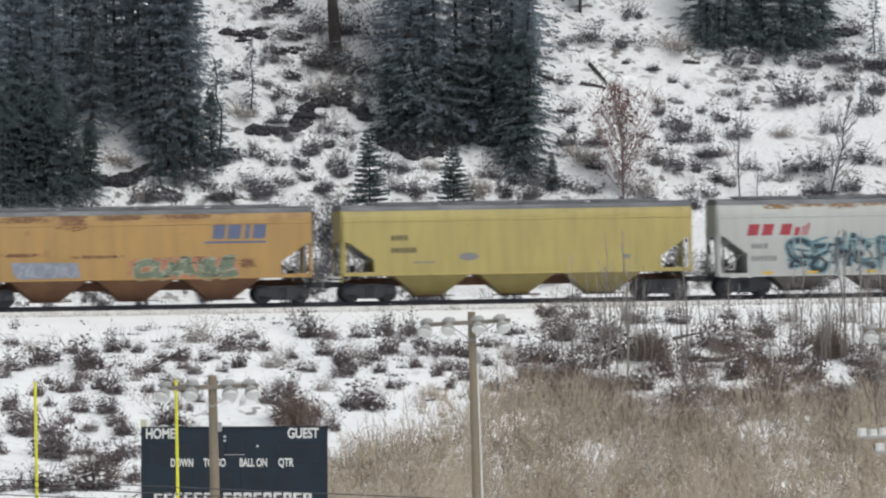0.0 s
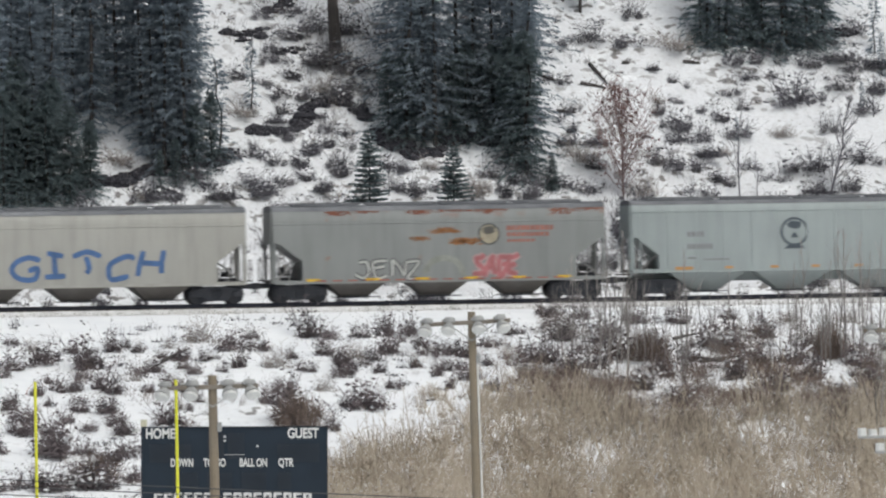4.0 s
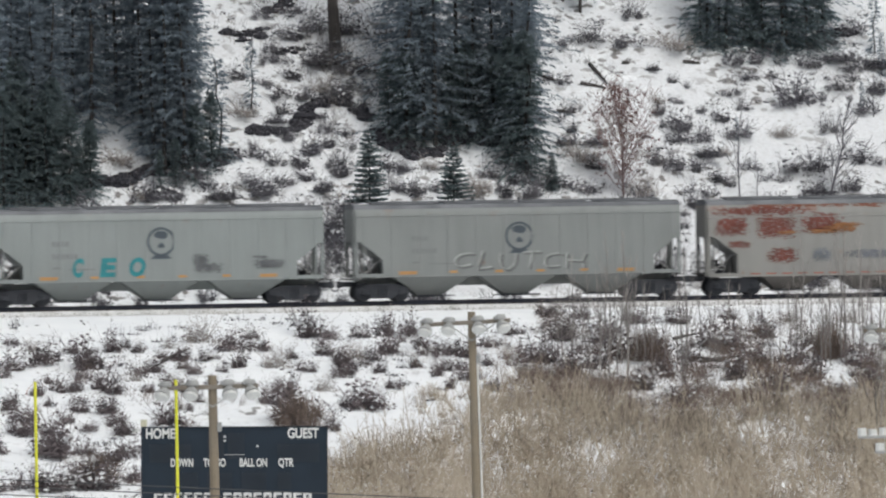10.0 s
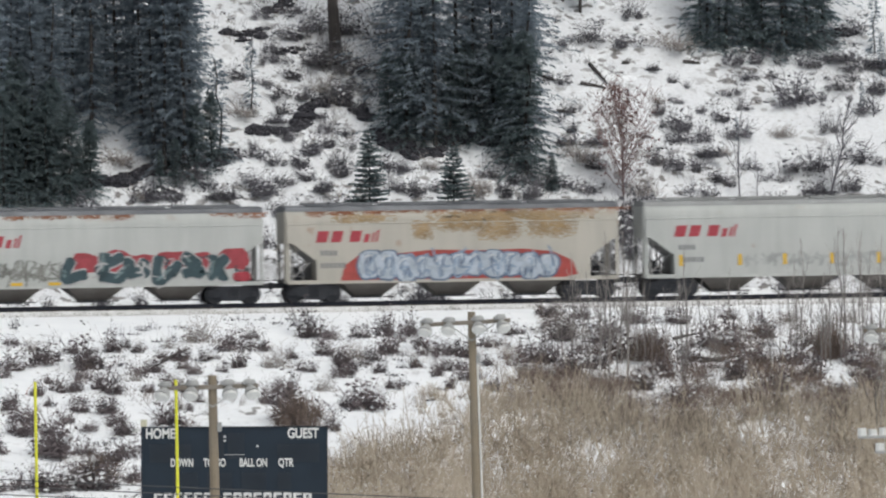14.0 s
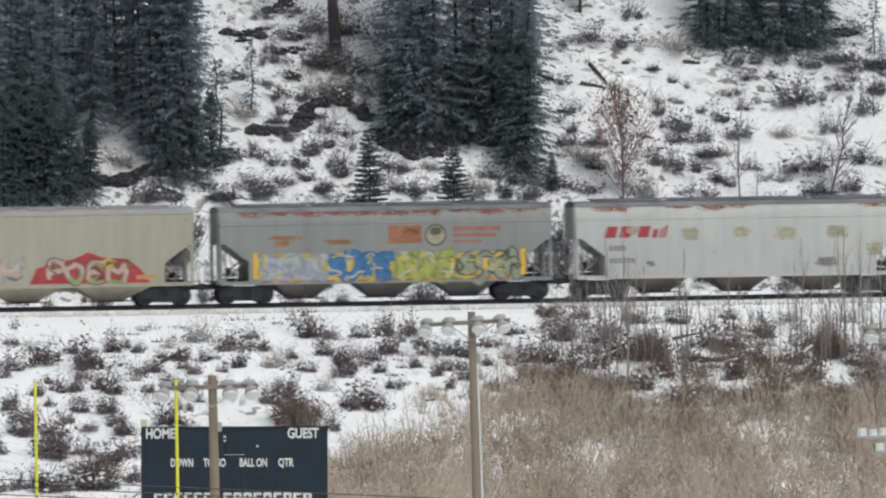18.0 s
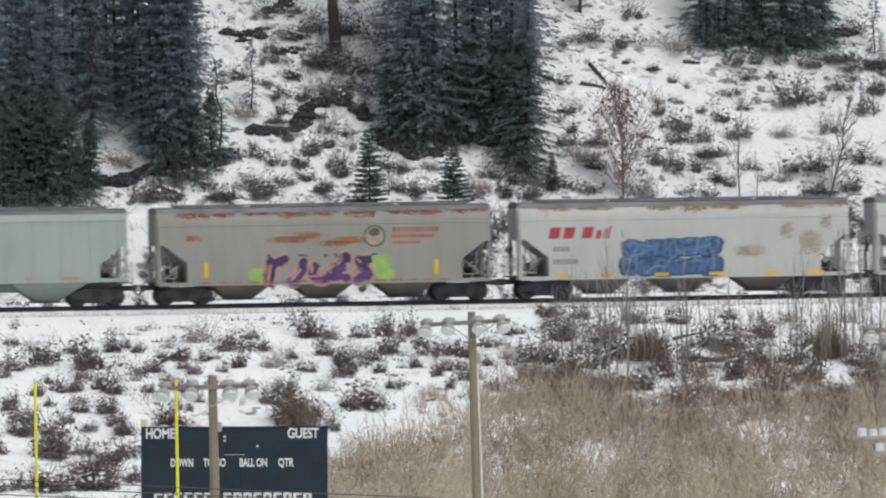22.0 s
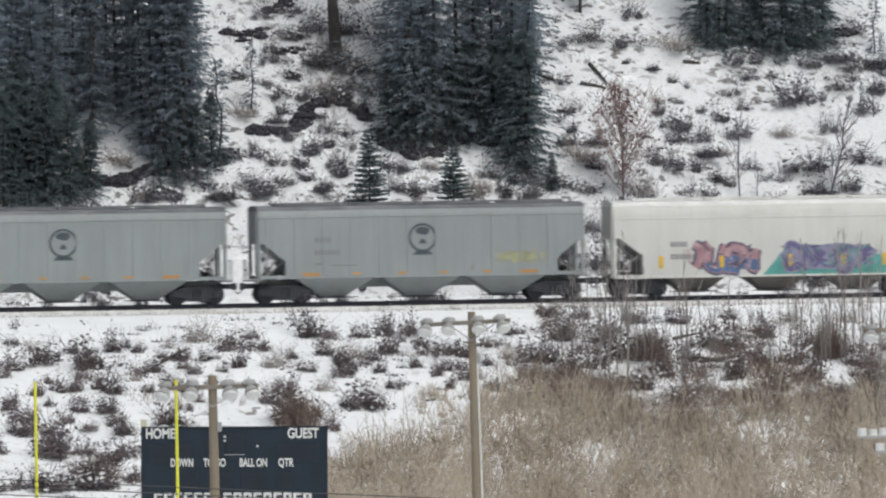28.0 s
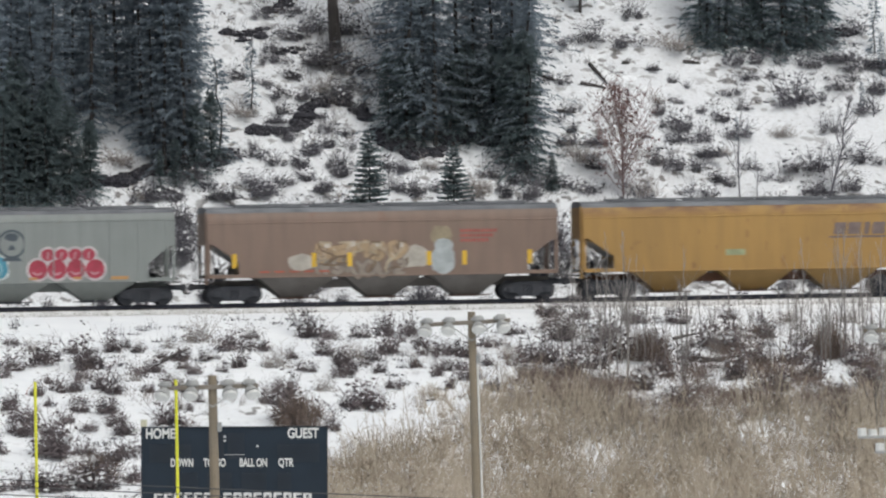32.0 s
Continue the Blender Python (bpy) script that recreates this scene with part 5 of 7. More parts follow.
    # blue pill-shaped piece with a white rim
    decal(c, "ribbed", [blob(random.Random(1), -2.17, 1.97, 4.15, 1.36, 48, 0.02, 0.42)], spray((0.60, 0.64, 0.64)), "graffiti_halo", "white sprayed rim", lift=0.006)
    decal(c, "ribbed", [blob(random.Random(2), -2.12, 1.96, 3.85, 1.20, 48, 0.02, 0.42)], spray((0.085, 0.31, 0.42)), "graffiti_cloud", "blue sprayed backing", lift=0.009)
    sprayed(c, "ribbed", "GEMIO", -3.85, -0.4, 1.50, 2.42, (0.32, 0.50, 0.57), None, None, 0.075, 0.0, 35, 0.0, 0.08)
    # red bubbles in two rows, each with a white rim
    bubbles = [(1.35 + 0.95 * q, 1.84, 0.50, 0.50) for q in range(4)] + [(1.85 + 0.68 * q, 2.56, 0.36, 0.32) for q in range(4)]
    for q, (x, z, a, b) in enumerate(bubbles):
        decal(c, "ribbed", [ellipse(x, z, a + 0.10, b + 0.10, 20)], spray((0.60, 0.54, 0.55)), "graffiti_halo", "white sprayed rim", lift=0.006 + 0.0005 * q)
        decal(c, "ribbed", [ellipse(x, z, a - 0.03, b - 0.02, 20)], spray((0.42, 0.05, 0.085)), "graffiti_bubble", "red sprayed bubble", lift=0.012 + 0.0005 * q)
        decal(c, "ribbed", ribbon([(x - 0.55 * a, z - 0.2 * b), (x - 0.1 * a, z - 0.5 * b), (x + 0.4 * a, z - 0.3 * b)] if q < 4 else [(x - 0.1 * a, z - 0.7 * b), (x, z), (x + 0.1 * a, z + 0.5 * b)], 0.09, 0.4), spray((0.56, 0.30, 0.33)), "graffiti_highlight", lift=0.018 + 0.0005 * q)
    add(c)
    c = hopper_car("bulged", "brown grain hopper wagon with cream and tan graffiti", car_paint("brown_car_paint", BROWN, 0.2, 0.3, seed=27.0), ROOF_DARK, HOPPER_GREY)
    sprayed(c, "bulged", "GEMSO", -3.5, 1.1, 2.05, 2.95, (0.47, 0.34, 0.21), (0.27, 0.19, 0.13), (0.58, 0.50, 0.40), 0.26, 0.06, 37, 0.05, 0.16)
    sprayed(c, "bulged", "RSNOUZ", -3.5, 1.2, 1.3, 2.08, (0.33, 0.285, 0.24), (0.20, 0.16, 0.13), None, 0.26, 0.06, 38, 0.05, 0.2)
    tangle(c, "bulged", -3.5, 1.2, 1.35, 2.95, [(0.50, 0.42, 0.30), (0.20, 0.14, 0.09)], 381, 12, 0.05)
    for q, w in enumerate(((-4.1, 2.0, 1.3, 0.8), (1.6, 2.2, 1.4, 1.1), (3.0, 1.95, 1.15, 1.3), (3.05, 2.75, 0.9, 0.6))):
        decal(c, "bulged", [blob(random.Random(3 + q), *w)], spray((0.52, 0.48, 0.42) if q < 2 else (0.48, 0.52, 0.53)), "graffiti_cloud", "pale sprayed shape")
    decal(c, "bulged", [blob(random.Random(9), 2.95, 3.25, 1.1, 1.0)], spray((0.36, 0.30, 0.20)), "graffiti_cloud", lift=0.006)
    for z, n in ((3.44, 9), (3.2, 8), (2.96, 7)):
        tagged(decal(c, "bulged", [rect(3.9 + 0.21 * q, 4.06 + 0.21 * q, z - 0.08, z + 0.08) for q in range(n)], spray((0.40, 0.11, 0.09)), "faded_name", "faded red line of writing"), kind="stuff")
    for q, (x, z, w, h) in enumerate(((-3.0, 2.62, 1.1, 0.75), (-1.7, 2.68, 1.0, 0.65), (-0.4, 2.62, 1.1, 0.7), (0.7, 2.6, 0.9, 0.7))):
        decal(c, "bulged", [blob(random.Random(60 + q), x, z, w, h, 16, 0.12)], spray((0.46, 0.35, 0.25)), "graffiti_cloud", "tan sprayed cloud", lift=0.006)
        decal(c, "bulged", [blob(random.Random(70 + q), x + 0.15, z + 0.2, 0.34, 0.3, 12, 0.15)], spray((0.62, 0.56, 0.48)), "graffiti_highlight", "cream sprayed glint", lift=0.021)
    marks(c, "bulged", (-7.5, -3.5, -1.7, 2.3, 4.1, 7.4), 1.75, YELLOW_MARK, 0.24, 0.7)
    marks(c, "bulged", [-6 + 0.75 * i for i in range(5)], 1.5, spray((0.50, 0.12, 0.08)), 0.5, 0.08)
    add(c)
    c = yellow_long("dark orange covered hopper wagon with rust along the top", 28.0, (0.38, 0.225, 0.07), 0.8)
    decals(c, "bulged", [[(x + 0.15 * (z - 2.85), z) for x, z in rect(a, b, 2.95, 3.55)] for a, b in ((3.9, 4.5), (4.6, 5.25), (5.45, 5.7), (5.85, 6.5))] + [rect(3.7, 6.6, 2.78, 2.88)], spray((0.20, 0.15, 0.14)), "dark_name", "dark slanted railway name")
    decal(c, "bulged", [rect(-1.6, -0.6, 2.0, 2.3)], spray((0.38, 0.42, 0.25)), "paint_patch")
    add(c)


make_train()


# ---- where the plants stand: x, y and size in metres ----
FOREST_WEST = [(-22.1, 612.9, 17), (-20.8, 613.1, 17), (-21.5, 613.9, 19), (-19.9, 614.2, 18), (-14.2, 615.1, 19), (-13.2, 615.2, 19), (-22.4, 614.8, 17), (-20.8, 615, 21), (-14.7, 615.9, 17), (-13.4, 616.1, 18), (-12.8, 616.2, 17), (-20.2, 616.6, 17), (-17.9, 617, 17), (-15.4, 617.3, 17), (-14, 617.6, 17), (-13.2, 617.7, 17), (-21.8, 618.5, 17), (-20.5, 618.7, 17), (-18.9, 619, 17), (-17.9, 619.1, 17), (-16.7, 619.3, 17), (-15.9, 619.5, 17), (-14.6, 619.7, 17), (-13.5, 619.8, 18), (-22.5, 621.3, 17), (-21, 621.5, 17), (-19.3, 621.8, 17), (-18.4, 621.9, 17), (-17.2, 622.1, 17), (-16.2, 622.3, 17), (-13.4, 622.7, 21), (-22.3, 611.4, 6)]
FOREST_WEST_B = [(-21.2, 611.7, 5.5), (-20.1, 611.8, 6), (-18.9, 612.1, 5), (-17.9, 612.8, 4), (-21.7, 612.5, 7), (-19.8, 612.8, 6), (-12.6, 615, 4), (-11.8, 616, 4)]
FOREST_WEST_C = [(-18.5, 613.0, 2.6), (-17.9, 613.8, 3.2), (-14.4, 613.9, 2.2), (-13.6, 614.3, 2.6), (-12.9, 616.4, 3.4)]
FOREST_WEST += FOREST_WEST_B + FOREST_WEST_C
FOREST_MID = [(4.4, 618.4, 17), (4.35, 617.9, 7.5), (3.6, 618.8, 6.5), (-2.7, 619.9, 4.6), (-1.8, 619.3, 5.2), (-1.1, 620.0, 4.2), (0.5, 619.9, 4.6), (1.3, 620.3, 5.2), (1.8, 620.6, 4.8), (2.8, 620.2, 5.4), (-1.7, 619.5, 18), (-0.9, 619.6, 18), (-0.3, 619.7, 20), (1.8, 620.4, 20), (2.7, 620.6, 19), (3.6, 620.7, 17), (-1.8, 621.6, 20), (-1, 621.7, 17), (0.8, 622, 20), (3.4, 622.4, 19), (4.2, 622.6, 17), (-1.7, 624.1, 17), (-0.7, 624.2, 20), (1.8, 624.6, 19), (4.3, 625, 18), (-1.7, 626.7, 19), (4.4, 627.7, 19)]
FOREST_EAST = [(14, 629.7, 14), (15, 629.5, 15), (16.5, 630, 16), (17.9, 629.4, 16), (19.2, 630.2, 15), (20.1, 631.4, 15), (7.4, 631.2, 13), (6.5, 631.9, 12), (13.7, 629.9, 6), (14.7, 629.7, 7), (15.9, 629.9, 6), (16.9, 629.7, 7), (18.1, 629.6, 7), (19.2, 630.2, 6), (20.1, 630.6, 5)]
YOUNG_CONIFERS = [(-3.7, 611.6, 5.98), (0.6, 612.3, 4.95), (-11.4, 616.4, 5.5), (-9.8, 620.8, 3.71), (5.7, 617.1, 1.88), (22.8, 630.3, 3.41), (21.9, 625.5, 1.62), (15.3, 622.3, 1.32), (23.1, 628.4, 2.36)]
HILL_SHRUBS = [(6.9, 628.6, 1.48), (8, 629.2, 1.48), (10.1, 628.9, 1.63), (12.4, 629, 2.36), (9.9, 631.3, 1.34), (11, 627.1, 0.74), (12.2, 626.4, 0.59), (12.9, 626, 0.53), (15.8, 628.2, 1.77), (15.1, 625.8, 0.88), (15.9, 627, 1.18), (16.5, 625.4, 0.47), (15.6, 624.8, 0.82), (18.7, 625.7, 2.5), (18.5, 628.6, 1.48), (19.4, 628.5, 0.89), (20.6, 629.3, 2.07), (22.7, 629.2, 1.77), (19.9, 630.5, 1.78), (20.8, 627, 1.33), (21.9, 625.3, 1.32), (22.7, 627.2, 1.47), (11.3, 624.6, 0.88), (12.3, 624.8, 0.88), (11.2, 623.7, 0.88), (12.4, 622.5, 1.46), (12.5, 621.6, 1.75), (13.6, 620.7, 1.6), (14.5, 621.1, 0.73), (14.6, 623.5, 1.03), (15.2, 622.5, 1.46), (17.5, 623.1, 1.32)]
HILL_SHRUBS_B = [(18.4, 620.6, 2.48), (21.6, 621.7, 1.75), (22.8, 621.7, 0.88), (12.5, 619.5, 1.6), (14.3, 619.1, 0.87), (13.2, 617.8, 1.45), (12, 619.7, 1.16), (16, 620.2, 1.17), (7.3, 619.5, 2.04), (7.4, 617.3, 1.74), (5.7, 617.3, 2.03), (4.2, 617.3, 1.45), (7.7, 620.8, 1.31), (6.3, 620.7, 1.31), (19, 619, 1.75), (17.3, 619.6, 1.16), (10.2, 617.3, 1.45), (5.7, 622.1, 1.46), (8.1, 619, 1.16), (6.6, 623.1, 1.17), (6, 625.3, 1.18), (10.5, 621.6, 0.88), (11.2, 619.9, 0.87), (21.4, 631.7, 1.48), (21.4, 628.5, 1.18), (16.7, 630.9, 1.19), (13.5, 624.2, 0.65), (17.3, 627.5, 0.74), (19.9, 623.7, 1.17), (20.9, 619.5, 1.16), (-6.2, 625, 2.35), (-7.6, 623.6, 1.17)]
HILL_SHRUBS_C = [(-8.2, 624.7, 0.88), (-8.5, 621.9, 1.17), (-7.1, 622.1, 1.17), (-6.2, 622.7, 1.46), (-8.7, 620.1, 1.17), (-8, 620.8, 1.02), (-6.7, 617.8, 1.16), (-5.8, 618.5, 0.81), (-7.9, 615.3, 1.45), (-9.2, 614.5, 1.73), (-5.5, 617.1, 1.3), (-6.3, 614.9, 1.16), (-7, 615.7, 1.01), (-5.2, 616.4, 1.16), (-1.9, 617.3, 1.31), (-2.4, 615.4, 1.16), (-1.2, 615.4, 1.16), (2, 616.3, 1.45), (2.6, 617.6, 1.16), (3.3, 616.1, 0.87), (-9.6, 617.1, 1.16), (-10.6, 616.9, 1.16), (-10.1, 620.3, 1.75), (-11.4, 613.9, 1.73), (-14.6, 613.4, 1.73), (-13.7, 613.5, 1.44), (-15.3, 613.2, 1.15), (-7.6, 626.7, 1.47), (-9.1, 622.9, 1.17), (-4.7, 624.5, 2.05), (-4.1, 622.8, 1.76), (-5.3, 622.2, 1.46)]
HILL_SHRUBS_D = [(-3.5, 615.9, 1.16), (-4.7, 627.6, 1.77), (-6.9, 627.3, 1.47), (-9.1, 624.7, 1.17), (-7.9, 618.7, 0.87), (-8.7, 616.6, 1.16), (-9.9, 615, 1.45), (-7.3, 616.6, 1.16), (-6.4, 620.7, 0.88), (-5, 619.6, 0.87), (-0.1, 616, 1.16), (1.5, 615.8, 1.16), (-2.7, 617.4, 0.87), (-0.6, 617.7, 0.87), (3.4, 618.7, 1.16), (4.6, 616.5, 1.16), (-9.5, 628.2, 1.18), (-7.6, 628.9, 1.48), (-10.4, 623.2, 1.17), (-12.2, 614.6, 1.16), (-13.1, 614.9, 1.44), (-16.5, 615.7, 1.74), (-21.4, 615.8, 1.74), (-18.8, 614.9, 1.73), (-20.3, 616.8, 1.45)]
HILL_SHRUBS += [(-5.6, 625.2, 1.5), (-5.0, 625.3, 1.3), (-6.0, 625.4, 1.1)]
HILL_SHRUBS += HILL_SHRUBS_B + HILL_SHRUBS_C + HILL_SHRUBS_D
BANK_SHRUBS = [(-20.7, 579.2, 1.77), (-19, 581.2, 1.64), (-17, 579.9, 1.77), (-18.3, 574.2, 1.08), (-17.5, 574.3, 1.08), (-16, 574, 1.21), (-17.4, 570.5, 1.07), (-16.1, 570.1, 1.07), (-15.5, 584.9, 0.77), (-14, 579.7, 1.09), (-12.9, 582.8, 1.37), (-13.4, 584.8, 0.55), (-12.1, 586.2, 1.52), (-11.6, 582.2, 1.09), (-10.1, 584.3, 1.37), (-9.8, 581.1, 1.09), (-9.1, 584.7, 1.24), (-8.3, 581.2, 1.37), (-7.3, 582.8, 0.77), (-6.8, 587.7, 1.93), (-5.9, 583.4, 1.1), (-4.6, 580, 1.23), (-4.3, 582.8, 1.1), (-3.6, 582.6, 0.96), (-6.6, 579.9, 0.95), (-3.5, 572.3, 2.29), (-6.8, 570, 2.81), (-13.3, 575.5, 1.08), (-20.1, 565.2, 1.73), (-18.2, 561.2, 2.24), (-16.8, 561.3, 1.32), (-15.9, 559.5, 1.31)]
BANK_SHRUBS_B = [(-15, 566.2, 1.33), (-14.8, 561.5, 1.32), (-12.8, 568, 1.87), (-14.6, 555.5, 1.04), (-18.9, 565.8, 1.06), (-17.7, 554.3, 2.6), (-16.2, 553.9, 2.34), (-4.9, 581.8, 1.09), (-2.5, 584, 1.65), (-4.6, 579.5, 0.95), (-3.2, 579.7, 0.95), (-0.5, 583.9, 1.65), (0.8, 583.6, 1.1), (3.2, 589.4, 1.11), (2.2, 586.2, 1.1), (3.9, 583.3, 1.37), (5.1, 583.5, 2.47), (6.1, 581, 1.64), (-1.8, 588.9, 1.25), (-2.9, 588.8, 1.11), (-1.2, 584.8, 1.24), (0.4, 584.5, 1.1), (8.4, 584.8, 2.2), (7.2, 583, 1.92), (13.6, 586.5, 2.2), (15.6, 589.5, 1.39), (19, 587.3, 1.93), (16.8, 583.9, 1.65), (9.4, 577.6, 1.36), (11.4, 573.5, 1.62), (14.2, 580.3, 1.64), (17.5, 580.6, 1.64)]
BANK_SHRUBS_C = [(18.7, 577.2, 1.36), (18.7, 572.1, 1.34), (10.3, 586.5, 1.38), (11.7, 584.1, 1.37), (15.1, 583.1, 1.64), (16.1, 578.2, 1.63), (12.5, 577.9, 1.36), (10.7, 581.5, 1.64), (20.1, 583.6, 1.65), (20.6, 578.6, 1.63), (18, 587.8, 1.1), (-19.9, 583.6, 0.82), (-21.1, 584.8, 0.82), (-18, 583.8, 0.82), (-14.7, 584.1, 0.77), (-10.7, 579.5, 0.76), (-7.8, 576, 0.81), (-9.4, 587.2, 1.1), (-5.4, 587.5, 0.83), (-4, 587.7, 0.97), (-11.9, 578.7, 0.82), (-19.6, 573.7, 0.94), (-20.6, 571.2, 1.07), (-16.6, 566.7, 0.8), (-18.1, 567.8, 0.8), (-5.3, 567.8, 1.07), (-4.8, 572.6, 0.81), (-5.9, 576.2, 0.95), (-1.3, 580.3, 0.82), (-0.2, 580.4, 0.68), (-2.4, 576.5, 1.08), (2, 581.9, 0.82)]
BANK_SHRUBS_D = [(-14.1, 574.2, 0.76), (-14.8, 576.6, 0.68), (-12.7, 580.5, 0.68), (5.4, 594.3, 1.26), (6.8, 593.5, 1.26), (9.6, 592.9, 1.11), (11.5, 592.4, 1.25), (14.1, 594.1, 1.26), (17.1, 593.5, 0.98), (19.9, 593.8, 1.12), (7.6, 588.8, 1.38), (5.9, 588.6, 1.66)]
BANK_SHRUBS += BANK_SHRUBS_B + BANK_SHRUBS_C + BANK_SHRUBS_D
SAPLINGS = [(6.2, 583.6, 5.49), (7, 582.4, 4.93), (7.4, 577.4, 5.97), (7.9, 577.5, 6.11), (9.3, 583.8, 5.35), (8.8, 580, 4.63), (11.4, 577.8, 5.43), (11.7, 581.6, 6.29), (10.7, 582.7, 4.11), (13.9, 586.8, 4.14), (12.4, 584.1, 3.84), (16.8, 584.5, 4.12), (17.1, 584.6, 4.95), (17.4, 585.9, 5.78), (18.7, 583.5, 5.21), (19.3, 584.8, 6.6), (20.4, 587.4, 6.07), (20.8, 584.9, 5.5), (8.6, 583.8, 6.58), (5.5, 586, 3.3), (6.7, 583.6, 3.84), (8.3, 581.2, 4.92), (9.7, 582.6, 4.11), (10.2, 583.9, 3.29), (12.9, 582.9, 3.83), (14.4, 584.3, 3.84), (15.5, 587, 2.76), (17.9, 584.6, 3.85), (18.3, 583.4, 4.66), (19.9, 584.8, 4.67), (5.7, 582.2, 3.56), (11.3, 584, 3.57)]
SAPLINGS_B = [(14.9, 584.4, 3.3), (15.8, 583.2, 3.01), (20.5, 565.3, 6.38)]
SAPLINGS_C = [(19.5, 583.5, 6.8), (21.2, 584.2, 6.4), (20.2, 582.6, 5.8), (8.9, 582.6, 5.6), (9.8, 584.6, 4.6), (6.4, 585.4, 3.9), (7.6, 586.2, 3.4), (22.0, 583.8, 6.9)]
SAPLINGS += SAPLINGS_B + SAPLINGS_C
BEHIND_TRAIN = [(1.9, 611.5), (5.5, 612.0), (-13.5, 609.5), (18.1, 614.0), (9.6, 613.5), (-5.4, 611.0), (-18.2, 609.0)]
DOMES = [(-6.9, 568.8, 3.1, 1.9), (-16.2, 556.0, 2.9, 1.5), (18.8, 585.6, 2.0, 2.6), (9.9, 584.3, 2.8, 1.5)]
HILL_BARE = [(15.3, 617.9, 4.91), (16.2, 618.1, 2.56), (19.9, 618.7, 5.61), (9.3, 617, 5.86), (22.5, 625.2, 2.64), (-2.7, 615.2, 2.6)]
LEDGE_A = [(-9.9, 618.9), (-8.9, 619.2), (-8.2, 619.4), (-7.2, 620.2), (-6.9, 621.1), (-6.3, 621.7), (-5.2, 621.9), (-4.1, 621.4), (-3.5, 621.1)]
LEDGE_B = [(-3.3, 620), (-2.6, 619.3), (-1.8, 618.9), (-0.9, 618.9), (-0, 619.3), (0.6, 619.9), (1.4, 620.3), (2.6, 620.2), (3.3, 620.5)]
LEDGE_C = [(-11.1, 626.3), (-10.2, 626.4), (-9.7, 626.6), (-9, 627.1)]
LEDGE_D = [(-17.8, 613.9), (-17.1, 613.9), (-16.4, 614.3), (-15.7, 614.8), (-14.5, 615.3), (-13.4, 615.7), (-12.4, 616.2), (-11.5, 616.6), (-10.8, 617.2)]
LEDGE_E = [(-8.8, 625.3), (-8, 625.7), (-7.2, 626.1), (-6.8, 626.2)]
LEDGE_F = [(-22.5, 613.4), (-21.4, 613.4), (-20, 613.6), (-18.5, 613.9), (-17.7, 614.3)]
LEDGE_G = [(-9.1, 628.9), (-8.2, 629.3), (-7.5, 629.7)]
LEDGE_H = [(19.6, 630.7), (20.5, 631.5), (21.7, 631.8)]
LOGS = [(7.8, 627, 8.7, 625.4), (7.3, 625.4, 8.6, 625.1), (5.1, 625.7, 6.3, 625.3), (6, 623, 7, 622.9), (12.7, 628, 13.6, 627.9), (9.5, 627.5, 9.9, 627.5)]
BANK_LOGS = [(12.0, 584.5, 15.9, 582.9), (-13.7, 581.7, -12.4, 584.6), (12.4, 583.9, 14.4, 584.8), (15.1, 591, 16.2, 589.6), (11.2, 588.5, 12.3, 589.2)]
THICKET_EDGE = [(-6, 556), (-5, 558.8), (-3.7, 561.5), (-1.8, 563.4), (0.3, 566.4), (2.5, 572), (4.6, 574.1), (7.3, 571.9), (9.9, 568.5), (13.1, 570), (15.4, 573.9), (17.5, 573.5), (19.7, 572.4), (21.8, 572.6)]


# ---- trees and shrubs ----
def conifer_meshes(h, r, seed, material, clear=0.05, gap=0.32, per=7, sprays=6, blade=0.75, ragged=0.35, width=0.30):
    """A trunk and a crown of drooping, layered branches set with needle sprays."""
    rnd = random.Random(seed)
    t = Soup()
    t.stem([(0.06 * rnd.uniform(-1, 1) * i, 0.06 * rnd.uniform(-1, 1) * i, h * i / 6 - (0.3 if i == 0 else 0)) for i in range(7)], 0.007 * h + 0.03, 0.015, 8)
    c = Soup()
    z = h * clear
    while z < h * 0.985:
        f = (z - h * clear) / (h * (1 - clear))
        reach = r * (1 - f) ** 0.75 * (0.72 + 0.28 * math.sin(f * 9 + seed))
        for _ in range(per):
            a = rnd.uniform(0, math.tau)
            ln = reach * rnd.uniform(1 - ragged, 1 + ragged * 0.45) + 0.12
            droop = rnd.uniform(0.12, 0.42) * (1 - 0.9 * f) - 0.35 * f
            d = Vector((math.cos(a), math.sin(a), 0))
            base = Vector((0, 0, z + rnd.uniform(-0.15, 0.15)))
            c.stem([base, base + d * ln + Vector((0, 0, -droop * ln))], 0.022, 0.006)
            for k in range(sprays):
                q = (k + 0.6) / sprays
                p = base + d * ln * q + Vector((0, 0, -droop * ln * q * q))
                side = Vector((-d.y, d.x, 0)) * rnd.uniform(-0.9, 0.9)
                size = min(blade, 0.30 * ln + 0.18) * rnd.uniform(0.7, 1.2)
                c.blade(p, d * 0.6 + side + Vector((0, 0, rnd.uniform(-0.5, 0.05))), size, size * width, rnd)
        z += gap * (1.15 - 0.5 * f) * rnd.uniform(0.8, 1.2)
    return t.mesh("trunk", BARK), c.mesh("crown", material)


